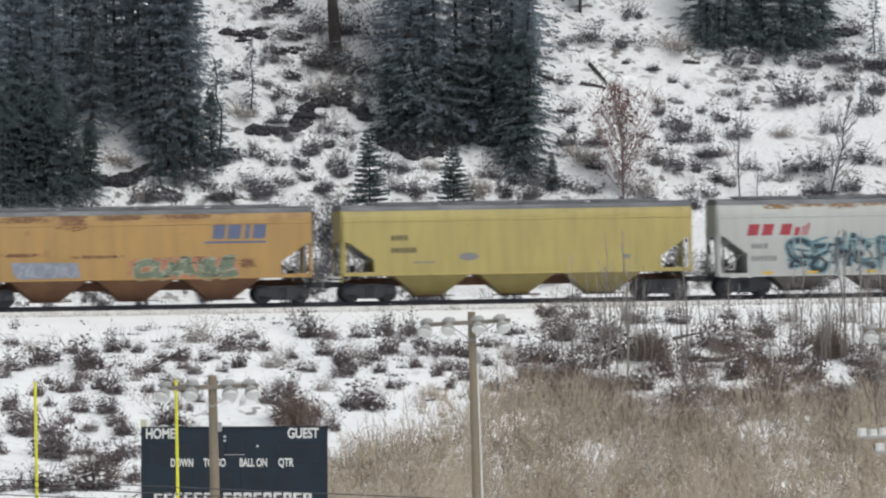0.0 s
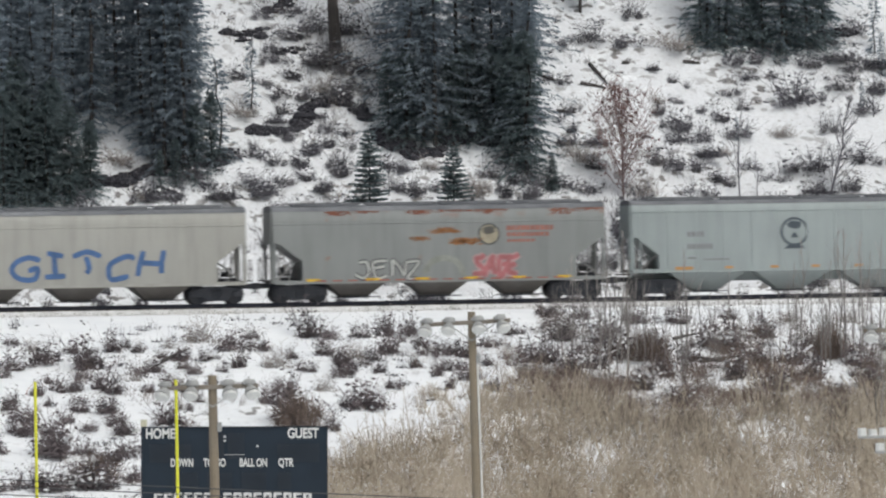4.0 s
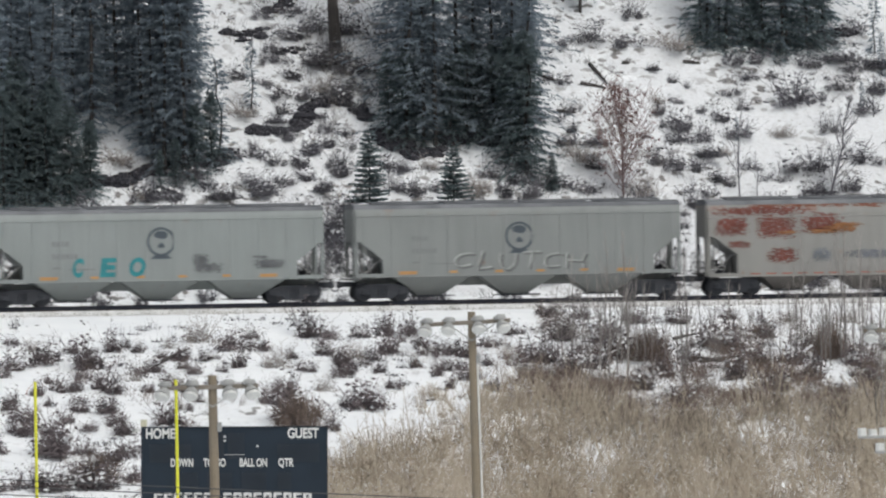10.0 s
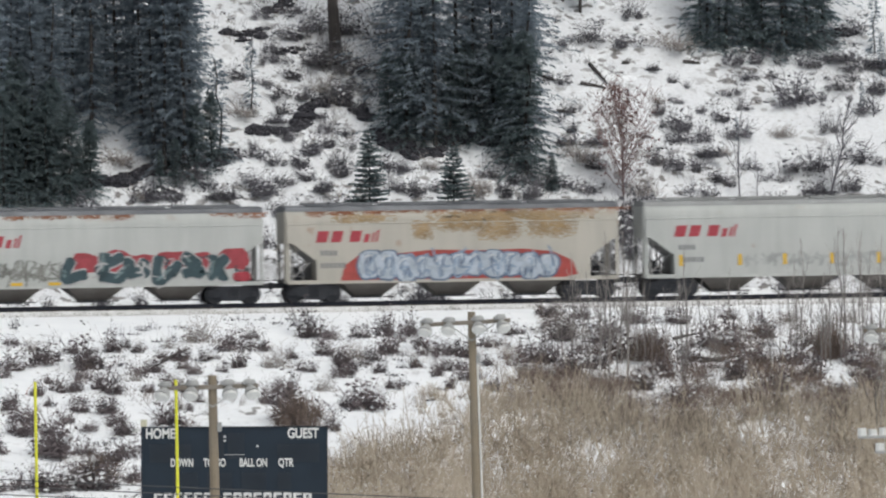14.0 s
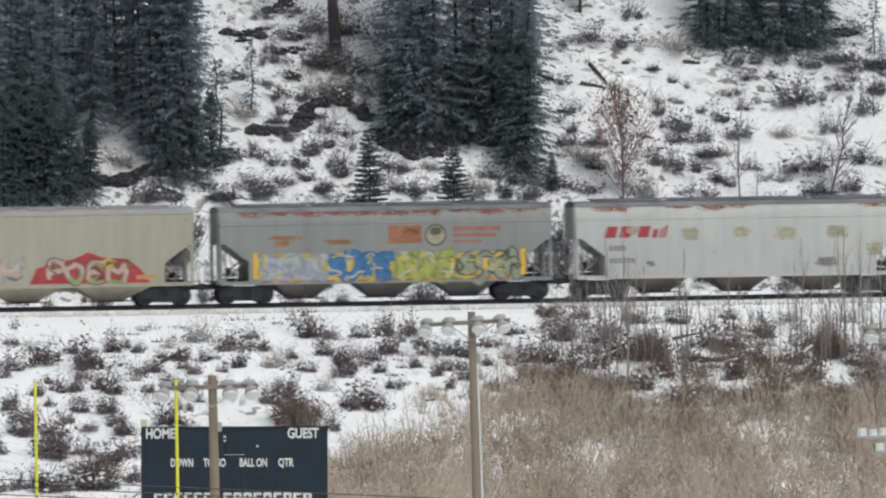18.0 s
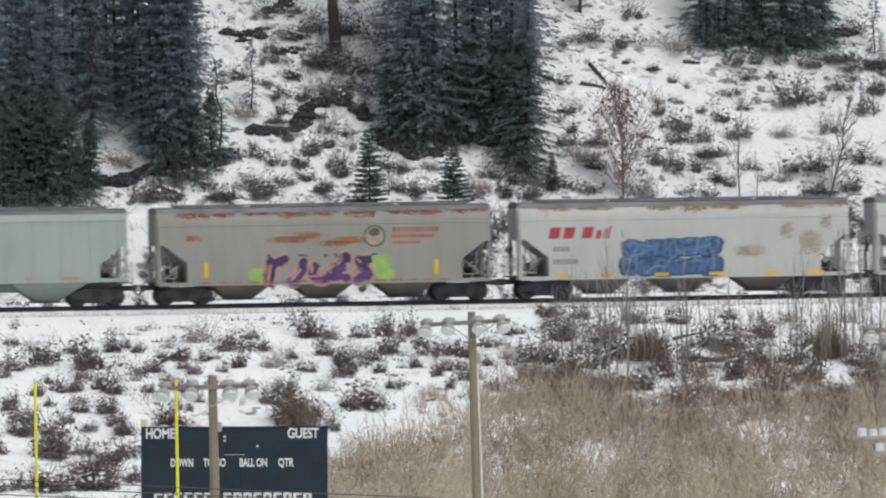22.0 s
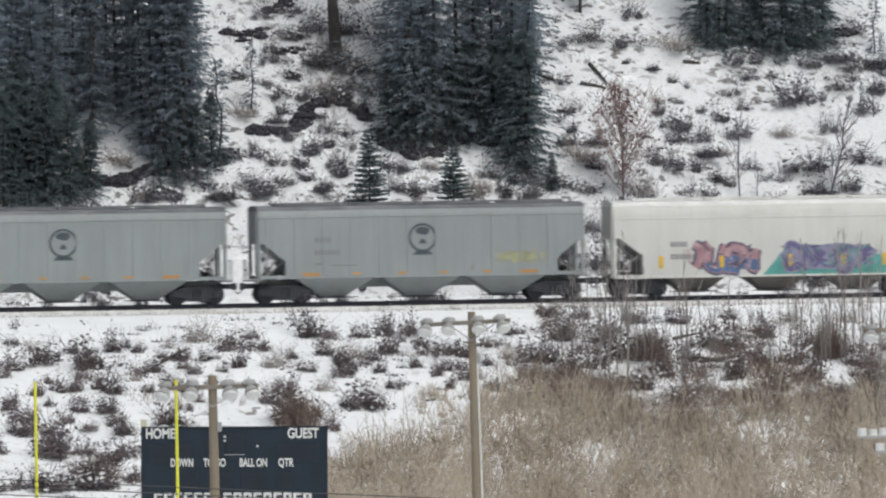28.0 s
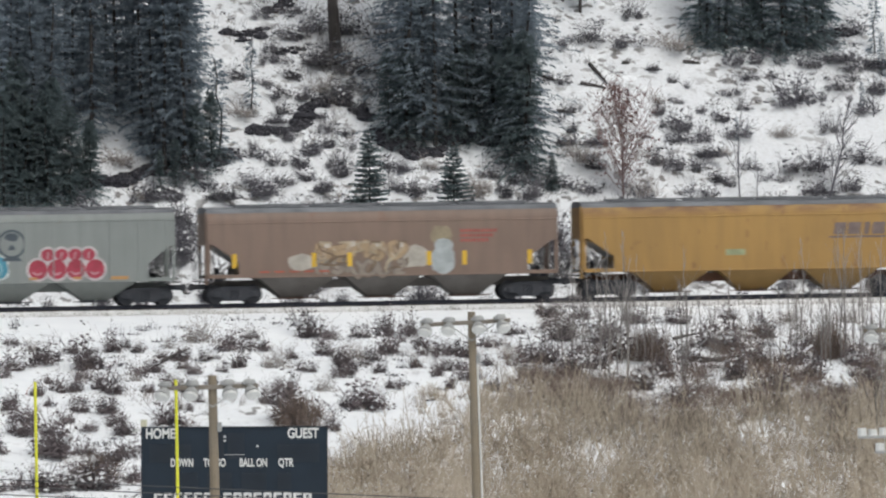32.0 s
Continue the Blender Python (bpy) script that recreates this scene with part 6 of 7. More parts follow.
def young_spruce_meshes(h, r, seed):
    """A young spruce with clear whorls of level branches, each a flat comb of needle sprays, and snow showing between."""
    rnd = random.Random(seed)
    t, c = Soup(), Soup()
    t.stem([(0, 0, -0.3), (0.02, 0, h * 0.5), (0, 0.02, h)], 0.075, 0.012, 7)
    z = 0.15
    while z < h * 0.97:
        f = z / h
        turn = rnd.uniform(0, math.tau)
        count = 10 if f < 0.75 else 7
        for i in range(count):
            a = turn + i * math.tau / count + rnd.uniform(-0.25, 0.25)
            ln = r * (1 - f) ** 0.85 * rnd.uniform(0.65, 1.12) + 0.10
            d = Vector((math.cos(a), math.sin(a), 0))
            side = Vector((-d.y, d.x, 0))
            base, sag = Vector((0, 0, z + rnd.uniform(-0.06, 0.06))), rnd.uniform(0.05, 0.22) * (1 - f) - 0.25 * f
            c.stem([base, base + d * ln * 0.6 + Vector((0, 0, -sag * ln * 0.6)), base + d * ln + Vector((0, 0, -sag * ln * 0.7))], 0.018, 0.006)
            k = max(4, int(ln / 0.075))
            for j in range(k):
                q = (j + 0.5) / k
                p = base + d * ln * q + Vector((0, 0, -sag * ln * q))
                for sd in (-1, 1):
                    size = (0.10 + 0.20 * ln * (1 - q) + 0.05) * rnd.uniform(0.7, 1.2)
                    c.blade(p, d * 0.7 + side * sd * rnd.uniform(0.5, 1.1) + Vector((0, 0, rnd.uniform(-0.45, 0.15))), size, 0.12, rnd)
            c.blade(base + d * ln * 0.95, d + Vector((0, 0, 0.1)), 0.16, 0.08, rnd)
        z += rnd.uniform(0.24, 0.36) * (1 - 0.35 * f)
    c.blade((0, 0, h * 0.96), (0, 0, 1), 0.3, 0.05, rnd)
    return t.mesh("trunk", BARK), c.mesh("crown", NEEDLES_YOUNG)


def plant(name, meshes, x, y, label, category, group, scale=1.0, turn=0.0, lean=0.0, sink=0.1, tilt=0.0):
    """A tree with a trunk and a crown, standing on the ground."""
    ob = thing(name, Matrix.Identity(4), label, category, group)
    ob.matrix_world = Matrix.LocRotScale((x, y, ground_z(x, y) - sink), Euler((radians(lean), radians(tilt), radians(turn))), (scale,) * 3)
    for me in meshes:
        part(me.name.split(".")[0], me, me.materials[0], ob)
    return ob


def make_forest():
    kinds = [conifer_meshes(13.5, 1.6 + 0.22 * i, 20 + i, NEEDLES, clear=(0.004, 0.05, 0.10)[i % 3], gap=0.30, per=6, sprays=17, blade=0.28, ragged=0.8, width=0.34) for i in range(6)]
    low = conifer_meshes(6, 1.75, 51, NEEDLES_YOUNG, clear=0.0, gap=0.20, per=8, sprays=13, blade=0.26, ragged=0.5)
    rnd = random.Random(77)
    for rows, label in ((FOREST_WEST, "tall dark spruce in a dense stand on the hillside"), (FOREST_MID, "tall dark spruce in a clump on the snowy slope"), (FOREST_EAST, "dark spruce with low hanging boughs on the upper slope")):
        for x, y, h in rows:
            if h < 8:
                plant("spruce", low, x, y, "low dense dark spruce at the foot of taller ones", "tree", "spruces of the hillside", h / 6, rnd.uniform(0, 360))
                continue
            plant("spruce", kinds[rnd.randrange(6)], x, y, label, "tree", "spruces of the hillside", h / 18 * rnd.uniform(0.92, 1.05), rnd.uniform(0, 360), rnd.uniform(-1.5, 1.5))
    small = [young_spruce_meshes(6.0, 1.55 + 0.45 * i, 40 + i) for i in range(2)]
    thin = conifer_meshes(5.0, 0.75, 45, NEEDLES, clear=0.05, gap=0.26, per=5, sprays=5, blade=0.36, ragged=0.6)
    for i, (x, y, h) in enumerate(YOUNG_CONIFERS):
        me, base = ((small[i % 2], 6.0) if i in (0, 1, 4) else (thin, 5.0))
        plant("young_spruce", me, x, y, "small young spruce standing alone in the snow" if i in (0, 1, 4) else "thin ragged young spruce on the slope", "tree", "young spruces", h / base, 50.0 * i)
    # one old pine with a bare lower trunk
    x, y = OLD_PINE
    t = Soup()
    t.stem([(0.0, 0, -0.4), (0.0, 0, 0.3), (-0.1, 0, 2.5), (-0.35, 0.1, 7), (-0.6, 0.1, 14), (-0.7, 0.1, 20)], 0.42, 0.05, 10)
    rnd = random.Random(5)
    for i in range(46):
        a, z = rnd.uniform(0, math.tau), rnd.uniform(1.2, 6.5)
        p = Vector((-0.05 * z, 0, z))
        d = Vector((math.cos(a), math.sin(a), 0))
        t.stem([p, p + d * 0.8 + Vector((0, 0, -0.15)), p + d * 2.0 * (k := rnd.uniform(0.4, 1.2)) + Vector((0, 0, -1.1 * k)), p + d * 2.5 * k + Vector((0, 0, -min(z, 2.2) * k))], 0.028, 0.008)
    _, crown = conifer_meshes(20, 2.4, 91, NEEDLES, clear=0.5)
    plant("old_pine", (t.mesh("trunk", BARK), crown), x, y, "old pine with a thick bare lower trunk", "tree", "", 1.0)


OLD_PINE = (-5.42, 625.8)


def bare_tree_mesh(h, seed, spread=0.5, limbs=14, twigs=5, r=0.03, material=None, leaves=0, low=0.22, rise=(0.5, 1.1)):
    rnd = random.Random(seed)
    s = Soup()
    sway = [(rnd.uniform(-0.04, 0.04) * h * i / 4, rnd.uniform(-0.04, 0.04) * h * i / 4, h * i / 4 - (0.15 if i == 0 else 0)) for i in range(5)]
    t = Soup()
    t.stem(sway, r, r * 0.25, 5)
    lv = Soup()
    for _ in range(limbs):
        z = low + ((0.90 if leaves else 0.95) - low) * rnd.random() ** (1.1 if leaves else 1.0)
        k = min(3, int(z * 4))
        f = z * 4 - k
        p = Vector(sway[k]).lerp(Vector(sway[k + 1]), f)
        a = rnd.uniform(0, math.tau)
        ln = spread * h * (min(0.66, 1.06 - z) if leaves else 1.05 - z) * rnd.uniform(0.5, 1.0)
        d = Vector((math.cos(a) * 0.75, math.sin(a) * 0.75, rnd.uniform(*rise)))
        q, e = p + d * ln * 0.5, p + d * ln + Vector((0, 0, 0.12 * ln))
        s.stem([p, q, e], r * 0.45, r * 0.15)
        for _ in range(twigs):
            w = p.lerp(e, rnd.uniform(0.3, 1.0))
            dd = Vector((rnd.uniform(-1, 1), rnd.uniform(-1, 1), rnd.uniform(0.0, 1.0))) * ln * 0.45
            s.stem([w, w + dd * 0.5, w + dd + Vector((0, 0, 0.05))], r * 0.2, r * 0.1)
            for _ in range(leaves):
                lv.blade(w + dd * rnd.uniform(0.2, 1.1), (rnd.uniform(-1, 1), rnd.uniform(-1, 1), rnd.uniform(-1, 0.3)), rnd.uniform(0.10, 0.2), 0.09, rnd)
    out = [t.mesh("trunk", material or TWIG_GREY), s.mesh("crown", material or TWIG_GREY)]
    if leaves:
        out.append(lv.mesh("foliage", RED_LEAF))
    return out


def make_bare_trees():
    red = bare_tree_mesh(5.8, 3, 0.74, 95, 9, 0.05, TWIG_RED, 1, 0.06, (0.35, 1.5))
    plain_kinds = [bare_tree_mesh(4.0, 10 + i, 0.30, 15, 5, 0.026, TWIG_STEM, 0, 0.12, (1.1, 2.4)) for i in range(5)]
    hill_kinds = [bare_tree_mesh(4.6, 30 + i, 0.42, 14, 6, 0.05, TWIG_DARK) for i in range(2)]
    grey = bare_tree_mesh(6.0, 36, 0.42, 46, 7, 0.07, TWIG_DARK, 0, 0.10, (0.5, 1.3))
    for i, (x, y, h) in enumerate(HILL_BARE):
        if i == 2:
            plant("bare_tree", grey, x, y, "leaning grey leafless tree with many limbs", "tree", "leafless trees", h / 6.0, 0, 0, 0.1, 14)
        elif i == 3:
            plant("red_leaved_tree", red, x, y, "slender tree with dry reddish leaves above the track", "tree", "", h / 5.8)
        else:
            plant("bare_tree", hill_kinds[i % 2], x, y, "thin leafless tree on the snowy hillside", "tree", "leafless trees", h / 4.6, 70 * i)
    rnd = random.Random(12)
    more = [(x + rnd.uniform(-0.9, 0.9), y + rnd.uniform(-1.5, 1.5), h * rnd.uniform(0.55, 0.95)) for x, y, h in SAPLINGS[::2]]
    for i, (x, y, h) in enumerate(SAPLINGS + more):
        plant("bare_sapling", plain_kinds[i % 5], x, y, "grey leafless sapling on the bank below the railway", "tree", "leafless saplings", h / 4.0, 67 * i)


def shrub_mesh(seed, material, stems=8, leaves=14, high=0.75, wild=0.35, hubs=8):
    """A broken shrub one metre across: ragged low tufts of dead leaves with wisps of stems over them."""
    rnd = random.Random(seed)
    s = Soup()
    drift = Vector((rnd.uniform(-0.5, 0.5), rnd.uniform(-0.5, 0.5), 0))
    for _ in range(hubs):
        c = Vector((rnd.gauss(0, 0.21), rnd.gauss(0, 0.24), 0))
        r, hh = rnd.uniform(0.07, 0.20), high * rnd.choice((0.3, 0.45, 0.6, 0.9, 1.2))
        for _ in range(stems):
            d = Vector((rnd.gauss(0, 0.4), rnd.gauss(0, 0.4), 1)) + drift * 0.6
            b = c + Vector((rnd.gauss(0, r * 0.5), rnd.gauss(0, r * 0.5), -0.05))
            tip = b + d * hh * rnd.uniform(0.4, 1.1)
            s.stem([b, tip], 0.011, 0.004)
            for _ in range(3):
                w = b.lerp(tip, rnd.uniform(0.25, 1))
                s.blade(w, (rnd.uniform(-1, 1), rnd.uniform(-1, 1), rnd.uniform(-0.2, 1.0)), rnd.uniform(0.10, 0.26) * (1 + wild), 0.016, rnd)
        for _ in range(leaves * 2):
            p = c + Vector((rnd.gauss(0, 0.75 * r), rnd.gauss(0, 0.75 * r), abs(rnd.gauss(0, 0.42 * hh)))) + drift * 0.3 * r
            s.blade(p, (rnd.uniform(-1, 1), rnd.uniform(-1, 1), rnd.uniform(-0.5, 0.5)), rnd.uniform(0.08, 0.20), rnd.uniform(0.03, 0.09), rnd)
    bare = len(s.f)
    # snow caught on the twigs
    for _ in range(hubs * 3):
        c = Vector((rnd.gauss(0, 0.24), rnd.gauss(0, 0.24), rnd.uniform(0.05, 0.55) * high))
        s.blade(c, (rnd.uniform(-1, 1), rnd.uniform(-1, 1), rnd.uniform(-0.4, 0.6)), rnd.uniform(0.10, 0.24), rnd.uniform(0.06, 0.13), rnd)
    me = s.mesh("shrub", material)
    me.materials.append(SNOW_TUFT)
    me.polygons.foreach_set("material_index", [0] * bare + [1] * (len(s.f) - bare))
    return me


def make_shrubs():
    dark = [shrub_mesh(100 + i, TWIG_DARK, 7 + i % 3, 12 + 4 * (i % 3), 0.74 + 0.12 * (i % 4)) for i in range(7)]
    rr = random.Random(61)
    more_hill, more_bank = [], []
    while len(more_hill) < 95:
        u, v = rr.uniform(-27, 27), rr.uniform(7, 34)
        if noise.noise(Vector((u * 0.18, v * 0.18, 2))) > -0.05:
            q = to_world(u, v)
            more_hill.append((q.x, q.y, rr.uniform(0.3, 0.9)))
    for _ in range(34):
        q = to_world(rr.uniform(-30, 30), rr.uniform(5.6, 9))
        more_hill.append((q.x, q.y, rr.uniform(0.4, 1.1)))
    while len(more_bank) < 85:
        u, v = rr.uniform(-33, 20), rr.uniform(-44, -11)
        if noise.noise(Vector((u * 0.2, v * 0.13, 4))) > -0.05 and not (u > -12 and v < -24):
            q = to_world(u, v)
            more_bank.append((q.x, q.y, rr.uniform(0.35, 1.1)))
    brown = [shrub_mesh(120 + i, TWIG_BROWN, 6 + i % 3, 16 + 5 * (i % 3), 0.72 + 0.11 * (i % 4)) for i in range(7)]
    for _ in range(70):
        q = to_world(rr.uniform(-28, 28), rr.uniform(8, 14.5))
        more_hill.append((q.x, q.y, rr.uniform(0.7, 1.5)))
    for x, y in BEHIND_TRAIN:
        more_hill += [(x + rr.uniform(-0.4, 0.4), y + rr.uniform(-2.0, 2.0), rr.uniform(1.2, 1.9)) for _ in range(6)]
    thin = [shrub_mesh(140 + i, TWIG_GREY, 10, 2, 0.8, 0.8) for i in range(2)]
    rnd = random.Random(8)
    for rows, kinds, label, group in ((HILL_SHRUBS, dark + thin[:1], "dark leafless shrub on the snowy hillside", "shrubs of the hillside"), (BANK_SHRUBS, brown + thin[1:], "reddish-brown leafless shrub on the snowy bank", "shrubs of the bank")):
        for x, y, w in rows:
            ob = new("shrub", rnd.choice(kinds))
            hill = kinds[0] is dark[0]
            k = (0.90 if hill else 0.98) * w
            ob.matrix_world = Matrix.LocRotScale((x, y, ground_z(x, y) - 0.04), Euler((0, 0, rnd.choice((0, math.pi)) + rnd.uniform(-0.6, 0.6))), (k * (1.25 if hill else 1.1), k, min(k, 0.5 + 0.6 * k) * (rnd.uniform(0.7, 1.15) if hill else rnd.uniform(0.85, 1.3))))
            tagged(ob, label, "shrub", group)
    # rounded bushes of many fine upright twigs
    for i, (x, y, w, h) in enumerate(DOMES):
        s = Soup()
        for _ in range(250):
            a, q = rnd.uniform(0, math.tau), rnd.random() ** 0.6
            b = Vector((0.32 * q * math.cos(a), 0.32 * q * math.sin(a), -0.05))
            tip = Vector((0.5 * q * math.cos(a) + rnd.gauss(0, 0.05), 0.5 * q * math.sin(a) + rnd.gauss(0, 0.05), (1.0 - 0.55 * q * q) * rnd.uniform(0.45, 1.12)))
            m = b.lerp(tip, 0.55) + Vector((rnd.gauss(0, 0.03), rnd.gauss(0, 0.03), 0.03))
            s.stem([b, m, tip], 0.0055, 0.002)
            for _ in range(3):
                s.blade(m.lerp(tip, rnd.random()), (rnd.gauss(0, 0.6), rnd.gauss(0, 0.6), rnd.uniform(0.2, 1)), rnd.uniform(0.06, 0.16), 0.007, rnd)
            for _ in range(3):
                s.blade(b.lerp(m, rnd.random()), (rnd.uniform(-1, 1), rnd.uniform(-1, 1), rnd.uniform(-0.3, 0.8)), rnd.uniform(0.05, 0.10), 0.022, rnd)
        ob = new("twiggy_bush", s.mesh("twiggy_bush", SCRUB))
        ob.matrix_world = Matrix.LocRotScale((x, y, ground_z(x, y) - 0.05), Euler((0, 0, i)), (w, w, h))
        tagged(ob, "rounded bush of fine bare twigs in the snow", "bush", "twiggy bushes")
    # dry grass arching down the slope round the old pine
    s = Soup()
    for _ in range(330):
        x, y = rnd.uniform(-7.2, -2.6), rnd.uniform(621.2, 629)
        p = Vector((x, y, ground_z(x, y) - 0.05))
        k, sx = rnd.uniform(0.4, 1.1), rnd.uniform(-0.5, 0.5)
        s.stem([p, p + Vector((0.25 * sx, -0.15, 0.55)) * k, p + Vector((0.6 * sx, -0.5, 0.75)) * k, p + Vector((0.8 * sx, -0.8, 0.45)) * k], 0.012, 0.006)
    tagged(new("arching_grass", s.mesh("arching_grass", TWIG_GRASS)), "tall dry grass arching over the snow", "grass", kind="stuff")
    # the small ones between them, joined
    for rows, kinds, mat, label, name in ((more_hill, dark, TWIG_DARK, "small dark shrubs scattered over the snowy hillside", "hillside_undergrowth"), (more_bank, brown, TWIG_BROWN, "small brown shrubs scattered over the snowy bank", "bank_undergrowth")):
        vs, fs, slots, base = [], [], [], 0
        sources = []
        for me in kinds:
            co = np.empty(len(me.vertices) * 3)
            me.vertices.foreach_get("co", co)
            sources.append((co.reshape(-1, 3), [tuple(f.vertices) for f in me.polygons], [f.material_index for f in me.polygons]))
        for x, y, w in rows:
            co, faces, index = sources[rnd.randrange(len(sources))]
            a, k = rnd.uniform(0, 6.28), 1.1 * w
            c, s_ = math.cos(a), math.sin(a)
            q = np.stack(((co[:, 0] * c - co[:, 1] * s_) * k + x, (co[:, 0] * s_ + co[:, 1] * c) * k + y, co[:, 2] * k * rnd.uniform(0.9, 1.3) + ground_z(x, y) - 0.04), 1)
            vs.append(q)
            fs += [tuple(i + base for i in f) for f in faces]
            slots += index
            base += len(co)
        me = bpy.data.meshes.new(name)
        me.from_pydata(np.concatenate(vs).tolist(), [], fs)
        me.materials.append(mat)
        me.materials.append(SNOW_TUFT)
        me.polygons.foreach_set("material_index", slots)
        tagged(new(name, me), label, "shrubs", kind="stuff")


def make_thicket():
    """The tan brush that covers the foot of the bank: too many stems to count."""
    rnd = random.Random(31)
    ex, ey = zip(*THICKET_EDGE)
    def clump(s, x, y, count, tall, fan, thick, forks=3, twigs=4):
        g = ground_z(x, y)
        for _ in range(count):
            a, ln, out = rnd.uniform(0, math.tau), tall * rnd.uniform(0.5, 1.1), rnd.uniform(0.1, fan)
            d = Vector((math.cos(a) * out, math.sin(a) * out, 1)).normalized()
            p = Vector((x + rnd.uniform(-0.3, 0.3), y + rnd.uniform(-0.3, 0.3), g - 0.1))
            m, e = p + d * ln * 0.5, p + d * ln + Vector((rnd.uniform(-1, 1), rnd.uniform(-1, 1), -0.2)) * 0.22 * ln
            s.stem([p, m, e], thick * rnd.uniform(0.6, 1.2), 0.004)
            for _ in range(forks):
                w = p.lerp(m, rnd.uniform(0.35, 1)) if rnd.random() < 0.5 else m.lerp(e, rnd.random())
                b = Vector((rnd.uniform(-1, 1), rnd.uniform(-1, 1), rnd.uniform(0.0, 1.1))).normalized()
                bl = rnd.uniform(0.25, 0.5) * ln
                s.blade(w, b, bl, thick * 1.1 + 0.006, rnd)
                for _ in range(twigs // 2):
                    t = w + b * bl * rnd.uniform(0.3, 0.9)
                    s.blade(t, b + Vector((rnd.uniform(-1, 1), rnd.uniform(-1, 1), rnd.uniform(-0.5, 0.9))), bl * rnd.uniform(0.35, 0.7), 0.013, rnd)

    s, top = Soup(), Soup()
    for _ in range(2450):
        x = rnd.uniform(-6.2, 23)
        y = np.interp(x, ex, ey) - 38 * rnd.random() ** 1.25
        if noise.noise(Vector((x * 0.50, y * 0.08, 3))) + rnd.uniform(-0.15, 0.15) < (-0.28 if x > 3.5 else 0.0 if y > 557 else 0.12) + 0.06 * (y < 556):
            continue
        big = rnd.random() < 0.30
        upper = y > np.interp(x, ex, ey) - 9 - 5 * rnd.random()
        clump(top if upper and x > 1 else s, x, y, 4 if big else 5, 2.2 if big else 1.2, 1.5, 0.024 if big else 0.012)
    pale = Soup()
    for i in range(664):
        # a fan of pale branches from one root
        x = rnd.uniform(-5.8, 22)
        y = np.interp(x, ex, ey) - 34 * rnd.random() ** 1.2 - 0.3
        if i >= 640:
            x, y = rnd.uniform(-1.4, 2.0), rnd.uniform(570, 575)
        g, tall = ground_z(x, y), rnd.uniform(0.6, 1.4) if i >= 640 else rnd.uniform(0.9, 2.3) if rnd.random() < 0.75 else rnd.uniform(2.2, 3.3)
        for _ in range(rnd.randrange(4, 9)):
            side = rnd.uniform(-1.0, 1.0)
            d = Vector((side, rnd.uniform(-0.5, 0.5), 1)).normalized() * tall * rnd.uniform(0.6, 1.1)
            p = Vector((x, y, g - 0.1))
            m = p + d * 0.45 + Vector((0.10 * side, 0, -0.08)) * tall
            e = p + d + Vector((rnd.uniform(-0.1, 0.1), 0, 0.12)) * tall
            pale.stem([p, m, e], 0.018 + 0.008 * tall, 0.009)
            for _ in range(4):
                w = m.lerp(e, rnd.uniform(-0.6, 0.9))
                b = Vector((rnd.uniform(-0.8, 0.8), rnd.uniform(-0.5, 0.5), rnd.uniform(0.35, 1))).normalized() * tall * rnd.uniform(0.18, 0.42)
                pale.stem([w, w + b], 0.014, 0.006)
                pale.blade(w + b * 0.5, b + Vector((rnd.uniform(-0.5, 0.5), 0, 0.1)), 0.2 * tall, 0.02, rnd)
    tagged(new("pale_stems", pale.mesh("pale_stems", STRAW_PALE)), "pale thicker stems standing in the brush", "brush", kind="stuff")
    tagged(new("thicket", s.mesh("thicket", STRAW)), "dense tan leafless brush at the foot of the bank", "brush", kind="stuff")
    tagged(new("upper_thicket", top.mesh("upper_thicket", STRAW_GREY)), "grey-brown leafless brush at the thicket's upper edge", "brush", kind="stuff")
    # browner scrub between the thicket and the track
    s = Soup()
    for _ in range(2400):
        x = rnd.uniform(2.5, 23)
        edge = np.interp(x, ex, ey)
        y = edge + rnd.uniform(-1.5, 20) * rnd.random() ** 0.35
        if to_track(x, y)[1] > -8 or noise.noise(Vector((x * 0.45, y * 0.25, 7))) + rnd.uniform(-0.2, 0.2) < (-0.4 if y < edge + 6 else 0.02) + 0.35 * (x < 4.2 and y > edge + 2):
            continue
        clump(s, x, y, 6, 1.0, 1.5, 0.012)
    for _ in range(260):
        x = rnd.uniform(-18, 6)
        y = rnd.uniform(552, 585)
        if noise.noise(Vector((x * 0.35, y * 0.2, 5))) > 0.12:
            clump(s, x, y, 6, 0.9, 0.9, 0.010)
    for _ in range(420):
        u, v = rnd.uniform(-24, 26), rnd.uniform(8, 34)
        q = to_world(u, v)
        near = -11 < q.x < -2.5 and v > 12 and rnd.random() < 0.3
        if near or noise.noise(Vector((u * 0.3, v * 0.3, 8))) > 0.2:
            clump(s, q.x, q.y, 6, 0.8, 0.5, 0.009)
    tagged(new("scrub", s.mesh("scrub", SCRUB)), "low tangled brown scrub on the bank below the track", "brush", kind="stuff")
    s = Soup()
    for _ in range(3800):
        u = rnd.uniform(-34, 34)
        v = rnd.uniform(-46, -6.2) if rnd.random() < 0.45 else rnd.uniform(6.5, 38)
        p0 = to_world(u, v)
        if noise.noise(Vector((u * 0.22, v * 0.22, 9))) < 0.02:
            continue
        g = height(u, v)
        for _ in range(rnd.randrange(4, 9)):
            p = Vector((p0.x + rnd.uniform(-0.25, 0.25), p0.y + rnd.uniform(-0.25, 0.25), g - 0.05))
            d = Vector((rnd.uniform(-0.5, 0.5), rnd.uniform(-0.5, 0.5), 1)) * rnd.uniform(0.2, 0.6)
            s.stem([p, p + d], 0.009, 0.003)
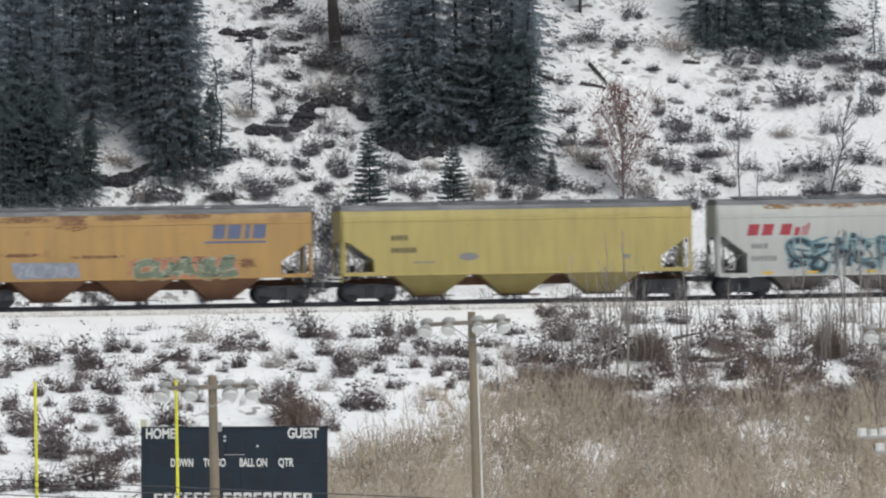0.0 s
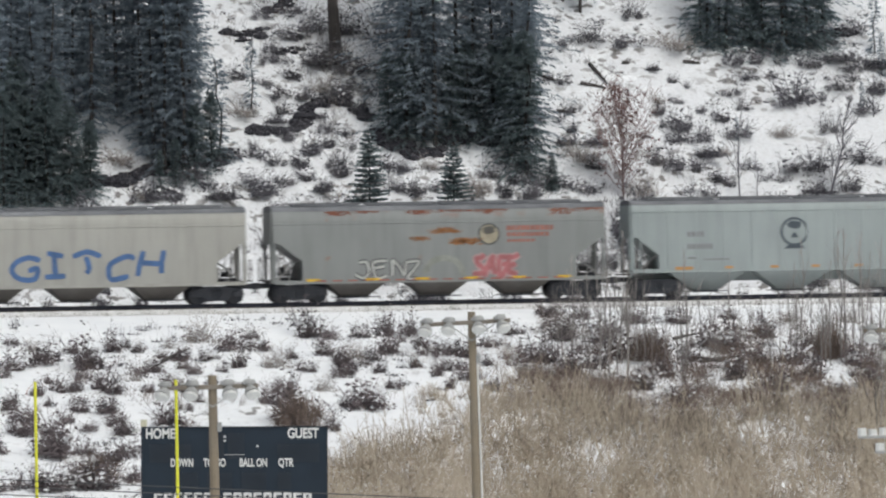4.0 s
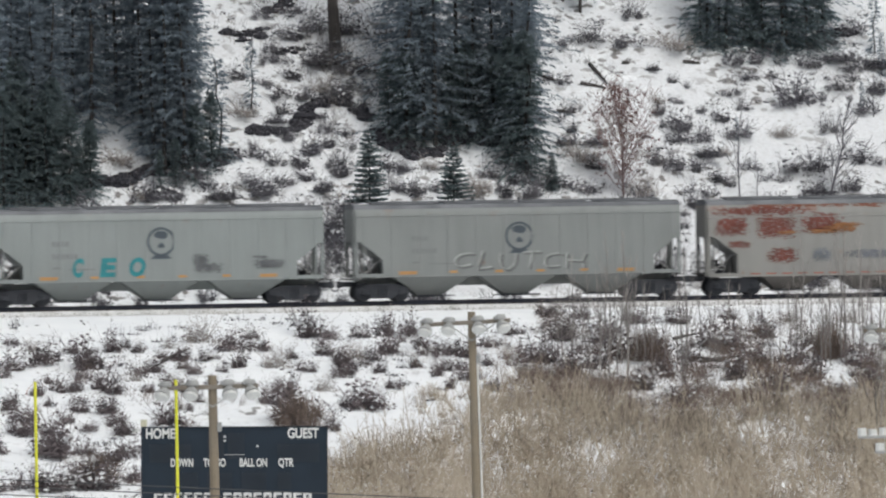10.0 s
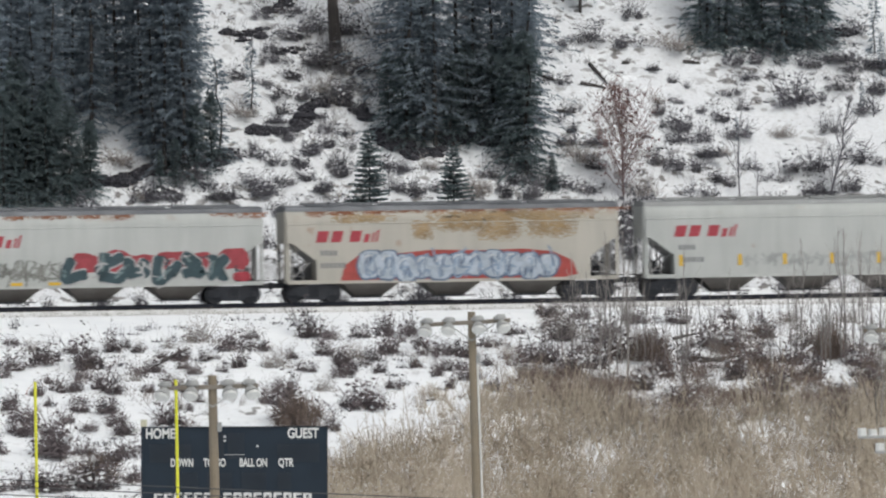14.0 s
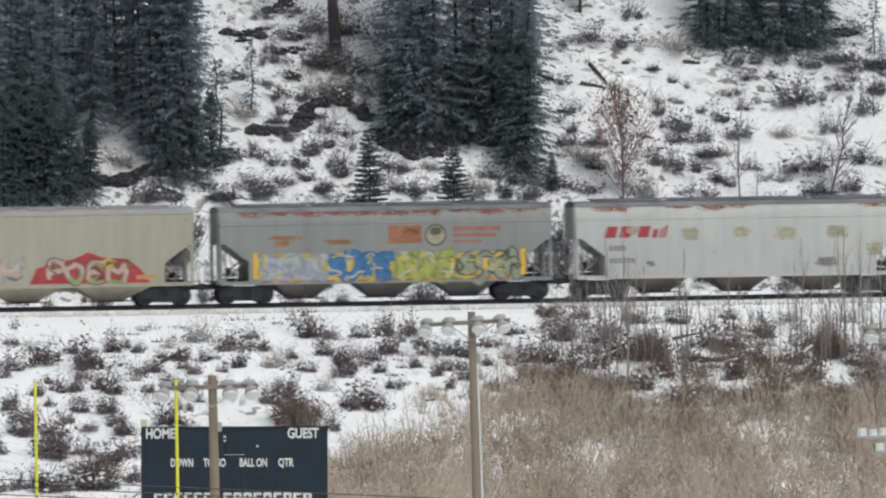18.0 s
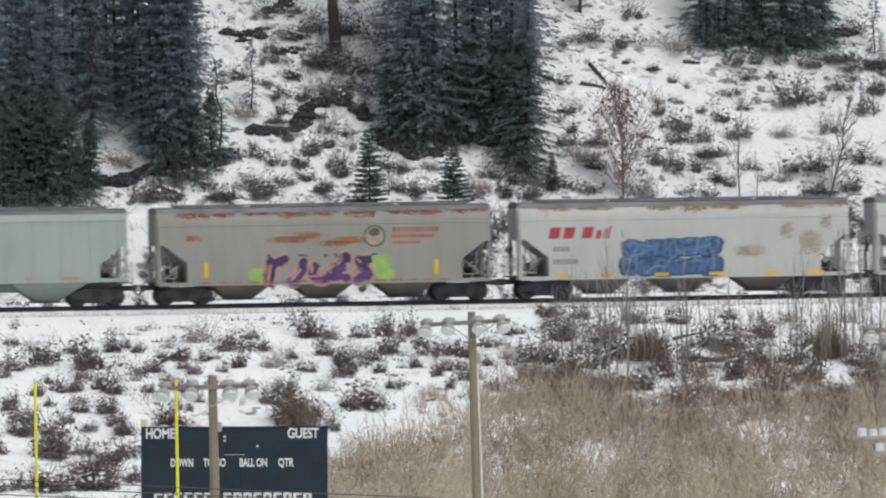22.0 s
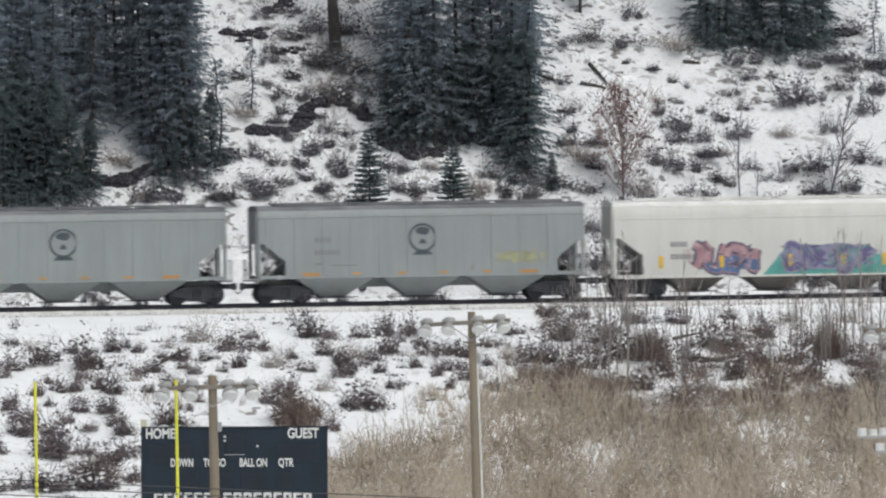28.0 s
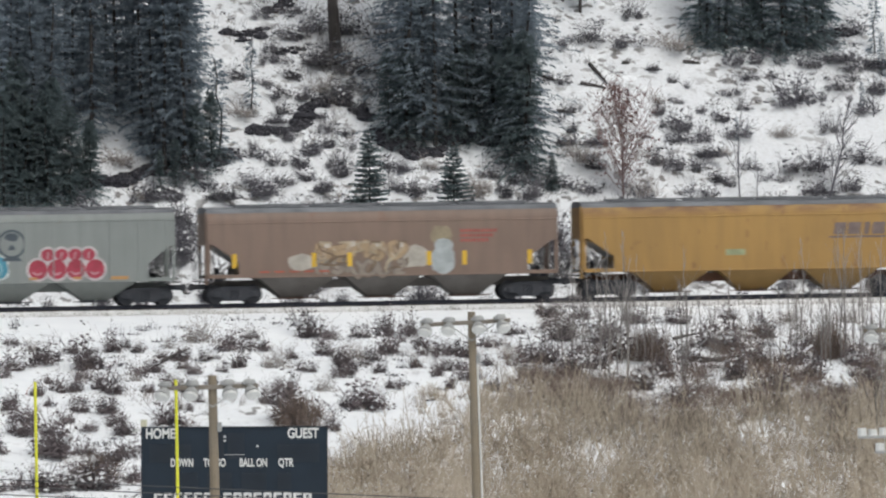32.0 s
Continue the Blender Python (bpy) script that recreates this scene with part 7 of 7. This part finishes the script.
        if rnd.random() < 0.6:
            k = rnd.uniform(0.1, 0.32)
            for _ in range(16):
                s.blade((p0.x + rnd.gauss(0, k), p0.y + rnd.gauss(0, k), g + 0.5 * k * rnd.random()), (rnd.uniform(-1, 1), rnd.uniform(-1, 1), rnd.uniform(-0.2, 0.6)), rnd.uniform(0.08, 0.2), 0.09, rnd)
    tagged(new("dry_weeds", s.mesh("dry_weeds", TWIG_DARK)), "dry weed stalks poking through the snow", "weeds", kind="stuff")


def lumpy(path, radius, seed, material, name, label, lift=0.0):
    """A broken bank of earth clods, roots and hanging grass along a line on the slope."""
    rnd = random.Random(seed)
    s, g = Soup(), Soup()
    for (x0, y0), (x1, y1) in zip(path, path[1:]):
        k = max(2, int(math.hypot(x1 - x0, y1 - y0) / 0.10))
        for i in range(k):
            if rnd.random() < 0.2:
                continue
            x, y = x0 + (x1 - x0) * i / k + rnd.uniform(-0.12, 0.12), y0 + (y1 - y0) * i / k + rnd.uniform(-0.32, 0.32)
            r = radius * rnd.uniform(0.2, 0.75)
            c = Vector((x, y, ground_z(x, y) + lift))
            base = len(s.v)
            for j in range(5):
                t = math.pi * j / 4
                for q in range(7):
                    a = q * math.tau / 7
                    rr = r * rnd.uniform(0.7, 1.2)
                    s.v.append((c.x + rnd.uniform(1.2, 2.0) * rr * math.sin(t) * math.cos(a), c.y + rr * math.sin(t) * math.sin(a), c.z + 0.75 * rr * math.cos(t)))
            for j in range(4):
                for q in range(7):
                    s.f.append((base + j * 7 + q, base + j * 7 + (q + 1) % 7, base + (j + 1) * 7 + (q + 1) % 7, base + (j + 1) * 7 + q))
            for _ in range(16):
                p = c + Vector((rnd.uniform(-0.25, 0.25), -0.5 * r, rnd.uniform(0, 0.5) * r))
                g.blade(p, (rnd.uniform(-0.6, 0.6), -0.5, rnd.uniform(-0.5, 0.9)), rnd.uniform(0.12, 0.32), 0.05, rnd)
    ob = tagged(new(name, s.mesh(name, material)), label, "earth bank", kind="stuff")
    tagged(part("hanging_grass", g.mesh("hanging_grass", TWIG_DARK), TWIG_DARK, ob, "dry grass and roots"), kind="stuff")


def make_ledges():
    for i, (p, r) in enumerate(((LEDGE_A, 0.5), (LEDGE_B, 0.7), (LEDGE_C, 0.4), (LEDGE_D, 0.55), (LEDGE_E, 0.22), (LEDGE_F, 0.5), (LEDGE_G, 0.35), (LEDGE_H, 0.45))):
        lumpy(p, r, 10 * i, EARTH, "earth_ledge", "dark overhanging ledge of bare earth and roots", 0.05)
    for rows, mat, label in ((LOGS, BARK, "fallen dark log lying on the snowy hillside"), (BANK_LOGS, BARK, "fallen log lying on the brushy bank")):
        for x0, y0, x1, y1 in rows:
            a, b = Vector((x0, y0, ground_z(x0, y0) + 0.08)), Vector((x1, y1, ground_z(x1, y1) + 0.09))
            m = a.lerp(b, 0.5)
            m.z = 0.5 * (a.z + b.z) + 0.02
            bm = tube(bmesh.new(), [a, a.lerp(m, 0.5), m, b], [0.095, 0.09, 0.08, 0.035], 8)
            d = (b - a).normalized()
            for f in (0.3, 0.55, 0.8):
                q = a.lerp(b, f)
                tube(bm, [q, q + Vector((0.1, -0.1, 0.28)) + d * 0.1], [0.035, 0.01], 5)
            tagged(part("fallen_log", bm, mat, None), label, "log", "fallen logs")


make_forest()
make_bare_trees()
make_shrubs()
make_thicket()
make_ledges()


# ---- the sports field: goal, scoreboard, floodlight poles, cables ----
def make_goal():
    goal = thing("goal_post", pose(-13.56, 480, 0, 0, 0, 0), "bright yellow football goal with tall uprights", "goal post")
    for x in (-2.81, 2.81):
        bm = tube(bmesh.new(), [(x, 0, 3.05), (x, 0, 9.36)], 0.062, 10)
        up = part("upright", bm, YELLOW, goal)
        bm = bmesh.new()
        tube(bm, [(x, -0.02, 9.30), (x - 0.18, -0.05, 9.22), (x - 0.32, -0.05, 9.02), (x - 0.38, -0.05, 8.8)], 0.012, 5)
        part("ribbon", bm, spray((0.5, 0.2, 0.16)), up, "small faded wind ribbon")
    part("crossbar", tube(bmesh.new(), [(-2.81, 0, 3.05), (2.81, 0, 3.05)], 0.07, 10), YELLOW, goal)
    part("gooseneck", tube(bmesh.new(), [(0, 1.8, -0.2), (0, 1.8, 2.0), (0, 1.5, 2.7), (0, 0.9, 3.02), (0, 0.0, 3.05)], 0.09, 10), YELLOW, goal)


def make_scoreboard():
    w, top = 8.14, 6.68
    board = thing("scoreboard", pose(-9.415, 530, 0, 0, 0.75, 0), "dark navy scoreboard with white block lettering", "scoreboard")
    part("panel", boxes((-w / 2, w / 2, 0, 0.25, 2.4, top), bevel=0.02), NAVY, board)
    frame_ = boxes((-w / 2 - 0.03, w / 2 + 0.03, -0.03, 0.28, top - 0.01, top + 0.05), (-w / 2 - 0.04, -w / 2 + 0.02, -0.03, 0.28, 2.4, top), (w / 2 - 0.02, w / 2 + 0.04, -0.03, 0.28, 2.4, top))
    part("frame", frame_, NAVY_DARK, board)
    for x0, x1, z0, z1 in ((-3.75, -1.9, 5.15, 5.95), (-1.2, -0.45, 5.3, 6.45), (-0.3, 0.45, 5.3, 6.45), (1.9, 3.75, 5.15, 5.95), (-2.7, -1.6, 3.95, 4.7), (-1.2, -0.1, 3.95, 4.7), (0.3, 1.4, 3.95, 4.7), (1.9, 2.5, 3.95, 4.7)):
        part("digit_window", boxes((x0, x1, -0.012, 0.02, z0, z1)), NAVY_DARK, board)
    for word, x, z, s, k in (("HOME", -3.92, 6.22, 0.62, 0.75), ("GUEST", 2.34, 6.22, 0.62, 0.74), ("DOWN", -2.82, 4.97, 0.50, 0.60), ("TO GO", -1.36, 4.97, 0.50, 0.60), ("BALL ON", 0.22, 4.97, 0.50, 0.60), ("QTR", 1.93, 4.97, 0.50, 0.66)):
        lettering(word, s, k, WHITE, board, "word", pose(x, -0.02, z, 90, 0, 0), 0.012, 0.028)
    for x, z in ((-0.42, 6.28), (-0.42, 6.10), (1.02, 5.86)):
        part("lamp_dot", boxes((x - 0.045, x + 0.045, -0.03, 0.0, z - 0.05, z + 0.05), bevel=0.01), WHITE, board)
    part("underline", boxes((-0.45, 0.45, -0.02, 0.0, 5.47, 5.50)), GALV, board)
    # the team's name across the foot, as plain blocks
    x = -3.55
    for ws, gap in ((0.37, 0.07),) * 6 + ((0.0, 0.42),) + ((0.37, 0.07),) * 9:
        if ws:
            block = part("name_block", boxes((x, x + ws, -0.03, 0.0, 3.30, 3.82), bevel=0.04), WHITE, board)
            part("slot", boxes((x + 0.13, x + ws - (0.0 if int(x * 10) % 3 else 0.12), -0.036, -0.026, 3.58, 3.70)), NAVY, block, "navy slot in the white block")
        x += ws + gap
    for x in (-2.8, 0, 2.8):
        part("board_post", boxes((x - 0.12, x + 0.12, 0.26, 0.5, -0.3, 5.6), bevel=0.01), STEEL_DARK, board)
    horn = boxes((-w / 2 - 0.06, -w / 2 + 0.22, 0.0, 0.2, top + 0.04, top + 0.36), bevel=0.02)
    part("horn_box", horn, spray((0.62, 0.60, 0.45)), board, "cream horn box")
    part("horn", boxes((-w / 2 - 0.42, -w / 2 - 0.06, 0.0, 0.16, top - 0.17, top - 0.04), (-w / 2 - 0.42, -w / 2 - 0.26, 0.0, 0.16, top - 0.26, top - 0.04), bevel=0.02), WHITE, board, "white horn loudspeaker")


def floodlight(parent, x, z, yaw=0.0, size=1.0):
    """A lamp head: a squat ballast housing on the arm and a deep bowl with a pale lens hung below."""
    bm = bmesh.new()
    tube(bm, [(0, 0, 0.02), (0, 0, 0.09), (0, 0, 0.19), (0, 0, 0.25)], [0.22, 0.25, 0.22, 0.14], 14)
    for v in bm.verts:
        v.co.y *= 0.7
    box(bm, -0.30, -0.18, -0.08, 0.08, 0.04, 0.15, 0.02)
    lamp = part("lamp_head", bm, GALV, parent, "grey floodlight housing")
    lamp.matrix_basis = pose(x, -0.14, z, 0, 0, yaw) @ Matrix.Diagonal((0.86 * size, 0.9 * size, 0.80 * size, 1))
    bm = bmesh.new()
    tube(bm, [(0, 0.0, -0.04), (0, -0.06, -0.14), (0, -0.18, -0.26), (0, -0.26, -0.33)], [0.12, 0.20, 0.27, 0.29], 16)
    part("reflector", bm, GALV, lamp)
    bm = bmesh.new()
    tube(bm, [(0, -0.258, -0.328), (0, -0.32, -0.41), (0, -0.35, -0.44)], [0.285, 0.25, 0.12], 16)
    part("lens", bm, LENS, lamp, "pale glass lens")


def make_pole(x, y, top, arm, lamps, lean, conduit, label, arm_tilt=0.0):
    pole = thing("floodlight_pole", pose(x, y, 0), label, "floodlight pole", "floodlight poles of the field")
    g = ground_z(x, y)
    bm = tube(bmesh.new(), [(lean * (1 - i / 8), 0, g - 0.5 + (top - g + 0.5) * i / 8) for i in range(9)], [0.20 - 0.065 * i / 8 for i in range(9)], 12)
    part("pole", bm, POLE_WOOD, pole, "weathered brown wooden pole")
    za = top - 0.36
    bm = box(bmesh.new(), arm[0], arm[1], -0.20, -0.10, -0.07, 0.07, 0.012)
    a = part("crossarm", bm, POLE_GREY, pole, "grey wooden crossarm")
    a.matrix_basis = pose(0, 0, za, 0, arm_tilt, 0)
    for s in (-1, 1):
        bm = tube(bmesh.new(), [(0, -0.19, za - 0.62), (s * 0.78, -0.22, za - 0.06)], 0.022, 6)
        part("arm_brace", bm, GALV, pole)
    for lx, yaw in lamps:
        floodlight(pole, lx, za + 0.02 - lx * math.tan(radians(arm_tilt)), yaw)
    if conduit:
        part("conduit", tube(bmesh.new(), [(0.20 + lean, -0.08, g), (0.17, -0.06, top - 1.5)], 0.035, 8), WHITE, pole, "white conduit pipe")
    part("junction_box", boxes((0.13, 0.27, -0.14, 0.03, top - 1.75, top - 1.45), bevel=0.02), GALV, pole)
    return pole


def make_field():
    make_goal()
    make_scoreboard()
    make_pole(0.93, 409, 12.25, (-1.72, 1.32), ((-1.5, -25), (-0.75, -15), (0.22, 5), (0.98, 30)), 0.18, True, "wooden floodlight pole with four lamps and a white conduit", -2.2)
    make_pole(-7.22, 373, 10.6, (-1.63, 1.42), ((-1.45, -30), (-0.62, -15), (0.5, 10), (1.15, 25)), 0.05, False, "wooden floodlight pole with four lamps beside the scoreboard", -0.6)
    c = make_pole(15.15, 409, 11.75, (-0.9, 0.9), ((-0.62, -10), (0.4, 10)), 0.06, False, "floodlight pole with lamps and snowy fixtures", 0.0)
    for x, z, w in ((-1.15, 7.72, 1.3), (-0.55, 7.2, 1.3)):
        ledge = part("bracket", boxes((x, x + w, -0.25, 0.1, z, z + 0.10), bevel=0.02), GALV, c)
        for k in range(3):
            bm = bmesh.new()
            tube(bm, [(x + 0.15 + 0.36 * k, -0.1, z + 0.1), (x + 0.15 + 0.36 * k, -0.1, z + 0.36 - 0.05 * (k % 2))], [0.17, 0.15], 10)
            part("fixture_cap", bm, WHITE, ledge, "white snow-topped fixture")
    for x, y, h in ((-34, 300, 11.0), (34, 300, 7.0)):
        p = thing("utility_pole", pose(x, y, 0), "plain wooden utility pole carrying cables", "utility pole", "utility poles")
        part("pole", tube(bmesh.new(), [(0, 0, -0.5), (0, 0, h)], [0.17, 0.12], 10), POLE_WOOD, p)
        part("crossarm", boxes((-0.06, 0.06, -1.1, 1.1, h - 1.05, h - 0.9), bevel=0.01), POLE_GREY, p)
    for z0, z1, sag, yy in ((10.28, 6.3, 0.1, -1.0), (10.09, 6.1, 0.1, 0.0), (9.88, 5.9, 0.12, 1.0)):
        bm = tube(bmesh.new(), [(-34 + 68 * i / 40, 300 + yy, z0 + (z1 - z0) * i / 40 - sag * 4 * (i / 40) * (1 - i / 40)) for i in range(41)], 0.014, 5)
        tagged(part("cable", bm, CABLE, None), "thin dark overhead cable", "cable", "overhead cables")


make_field()


# ---- what moves ----
# seconds and metres travelled
TRAVEL = [(0.0, 0.0), (1.0, 14.73), (2.0, 29.38), (3.0, 43.94), (4.5, 65.78), (6.0, 87.73), (7.0, 102.45), (8.0, 117.13), (9.0, 131.63), (9.7, 141.8), (10.1, 147.4), (10.5, 152.95), (11.0, 160.11), (12.0, 174.59), (13.0, 189.02), (14.5, 210.56), (16.0, 232.3),
          (17.0, 246.79), (18.0, 261.2), (20.0, 289.88), (22.0, 318.5), (24.0, 347.1), (25.5, 368.57), (27.5, 396.86), (29.0, 418.25), (30.5, 439.56), (32.0, 460.75)]


def motions():
    for car, mid in zip(CARS, CAR_MIDS):
        walk(car, [(t, TRACK @ pose(mid - s, 0, 0)) for t, s in TRAVEL])
    ts, ss = zip(*TRAVEL)
    rows = []
    for i in range(frame(32.0)):
        d = float(np.interp(i / FPS, ts, ss))
        rows.append((i / FPS, Matrix.Rotation(-d / 0.455, 4, "Y")))
    walk(WHEELS[0], rows)
    act = WHEELS[0].animation_data
    for w in WHEELS[1:]:
        a = w.animation_data_create()
        a.action = act.action
        a.action_slot = act.action_slot


motions()
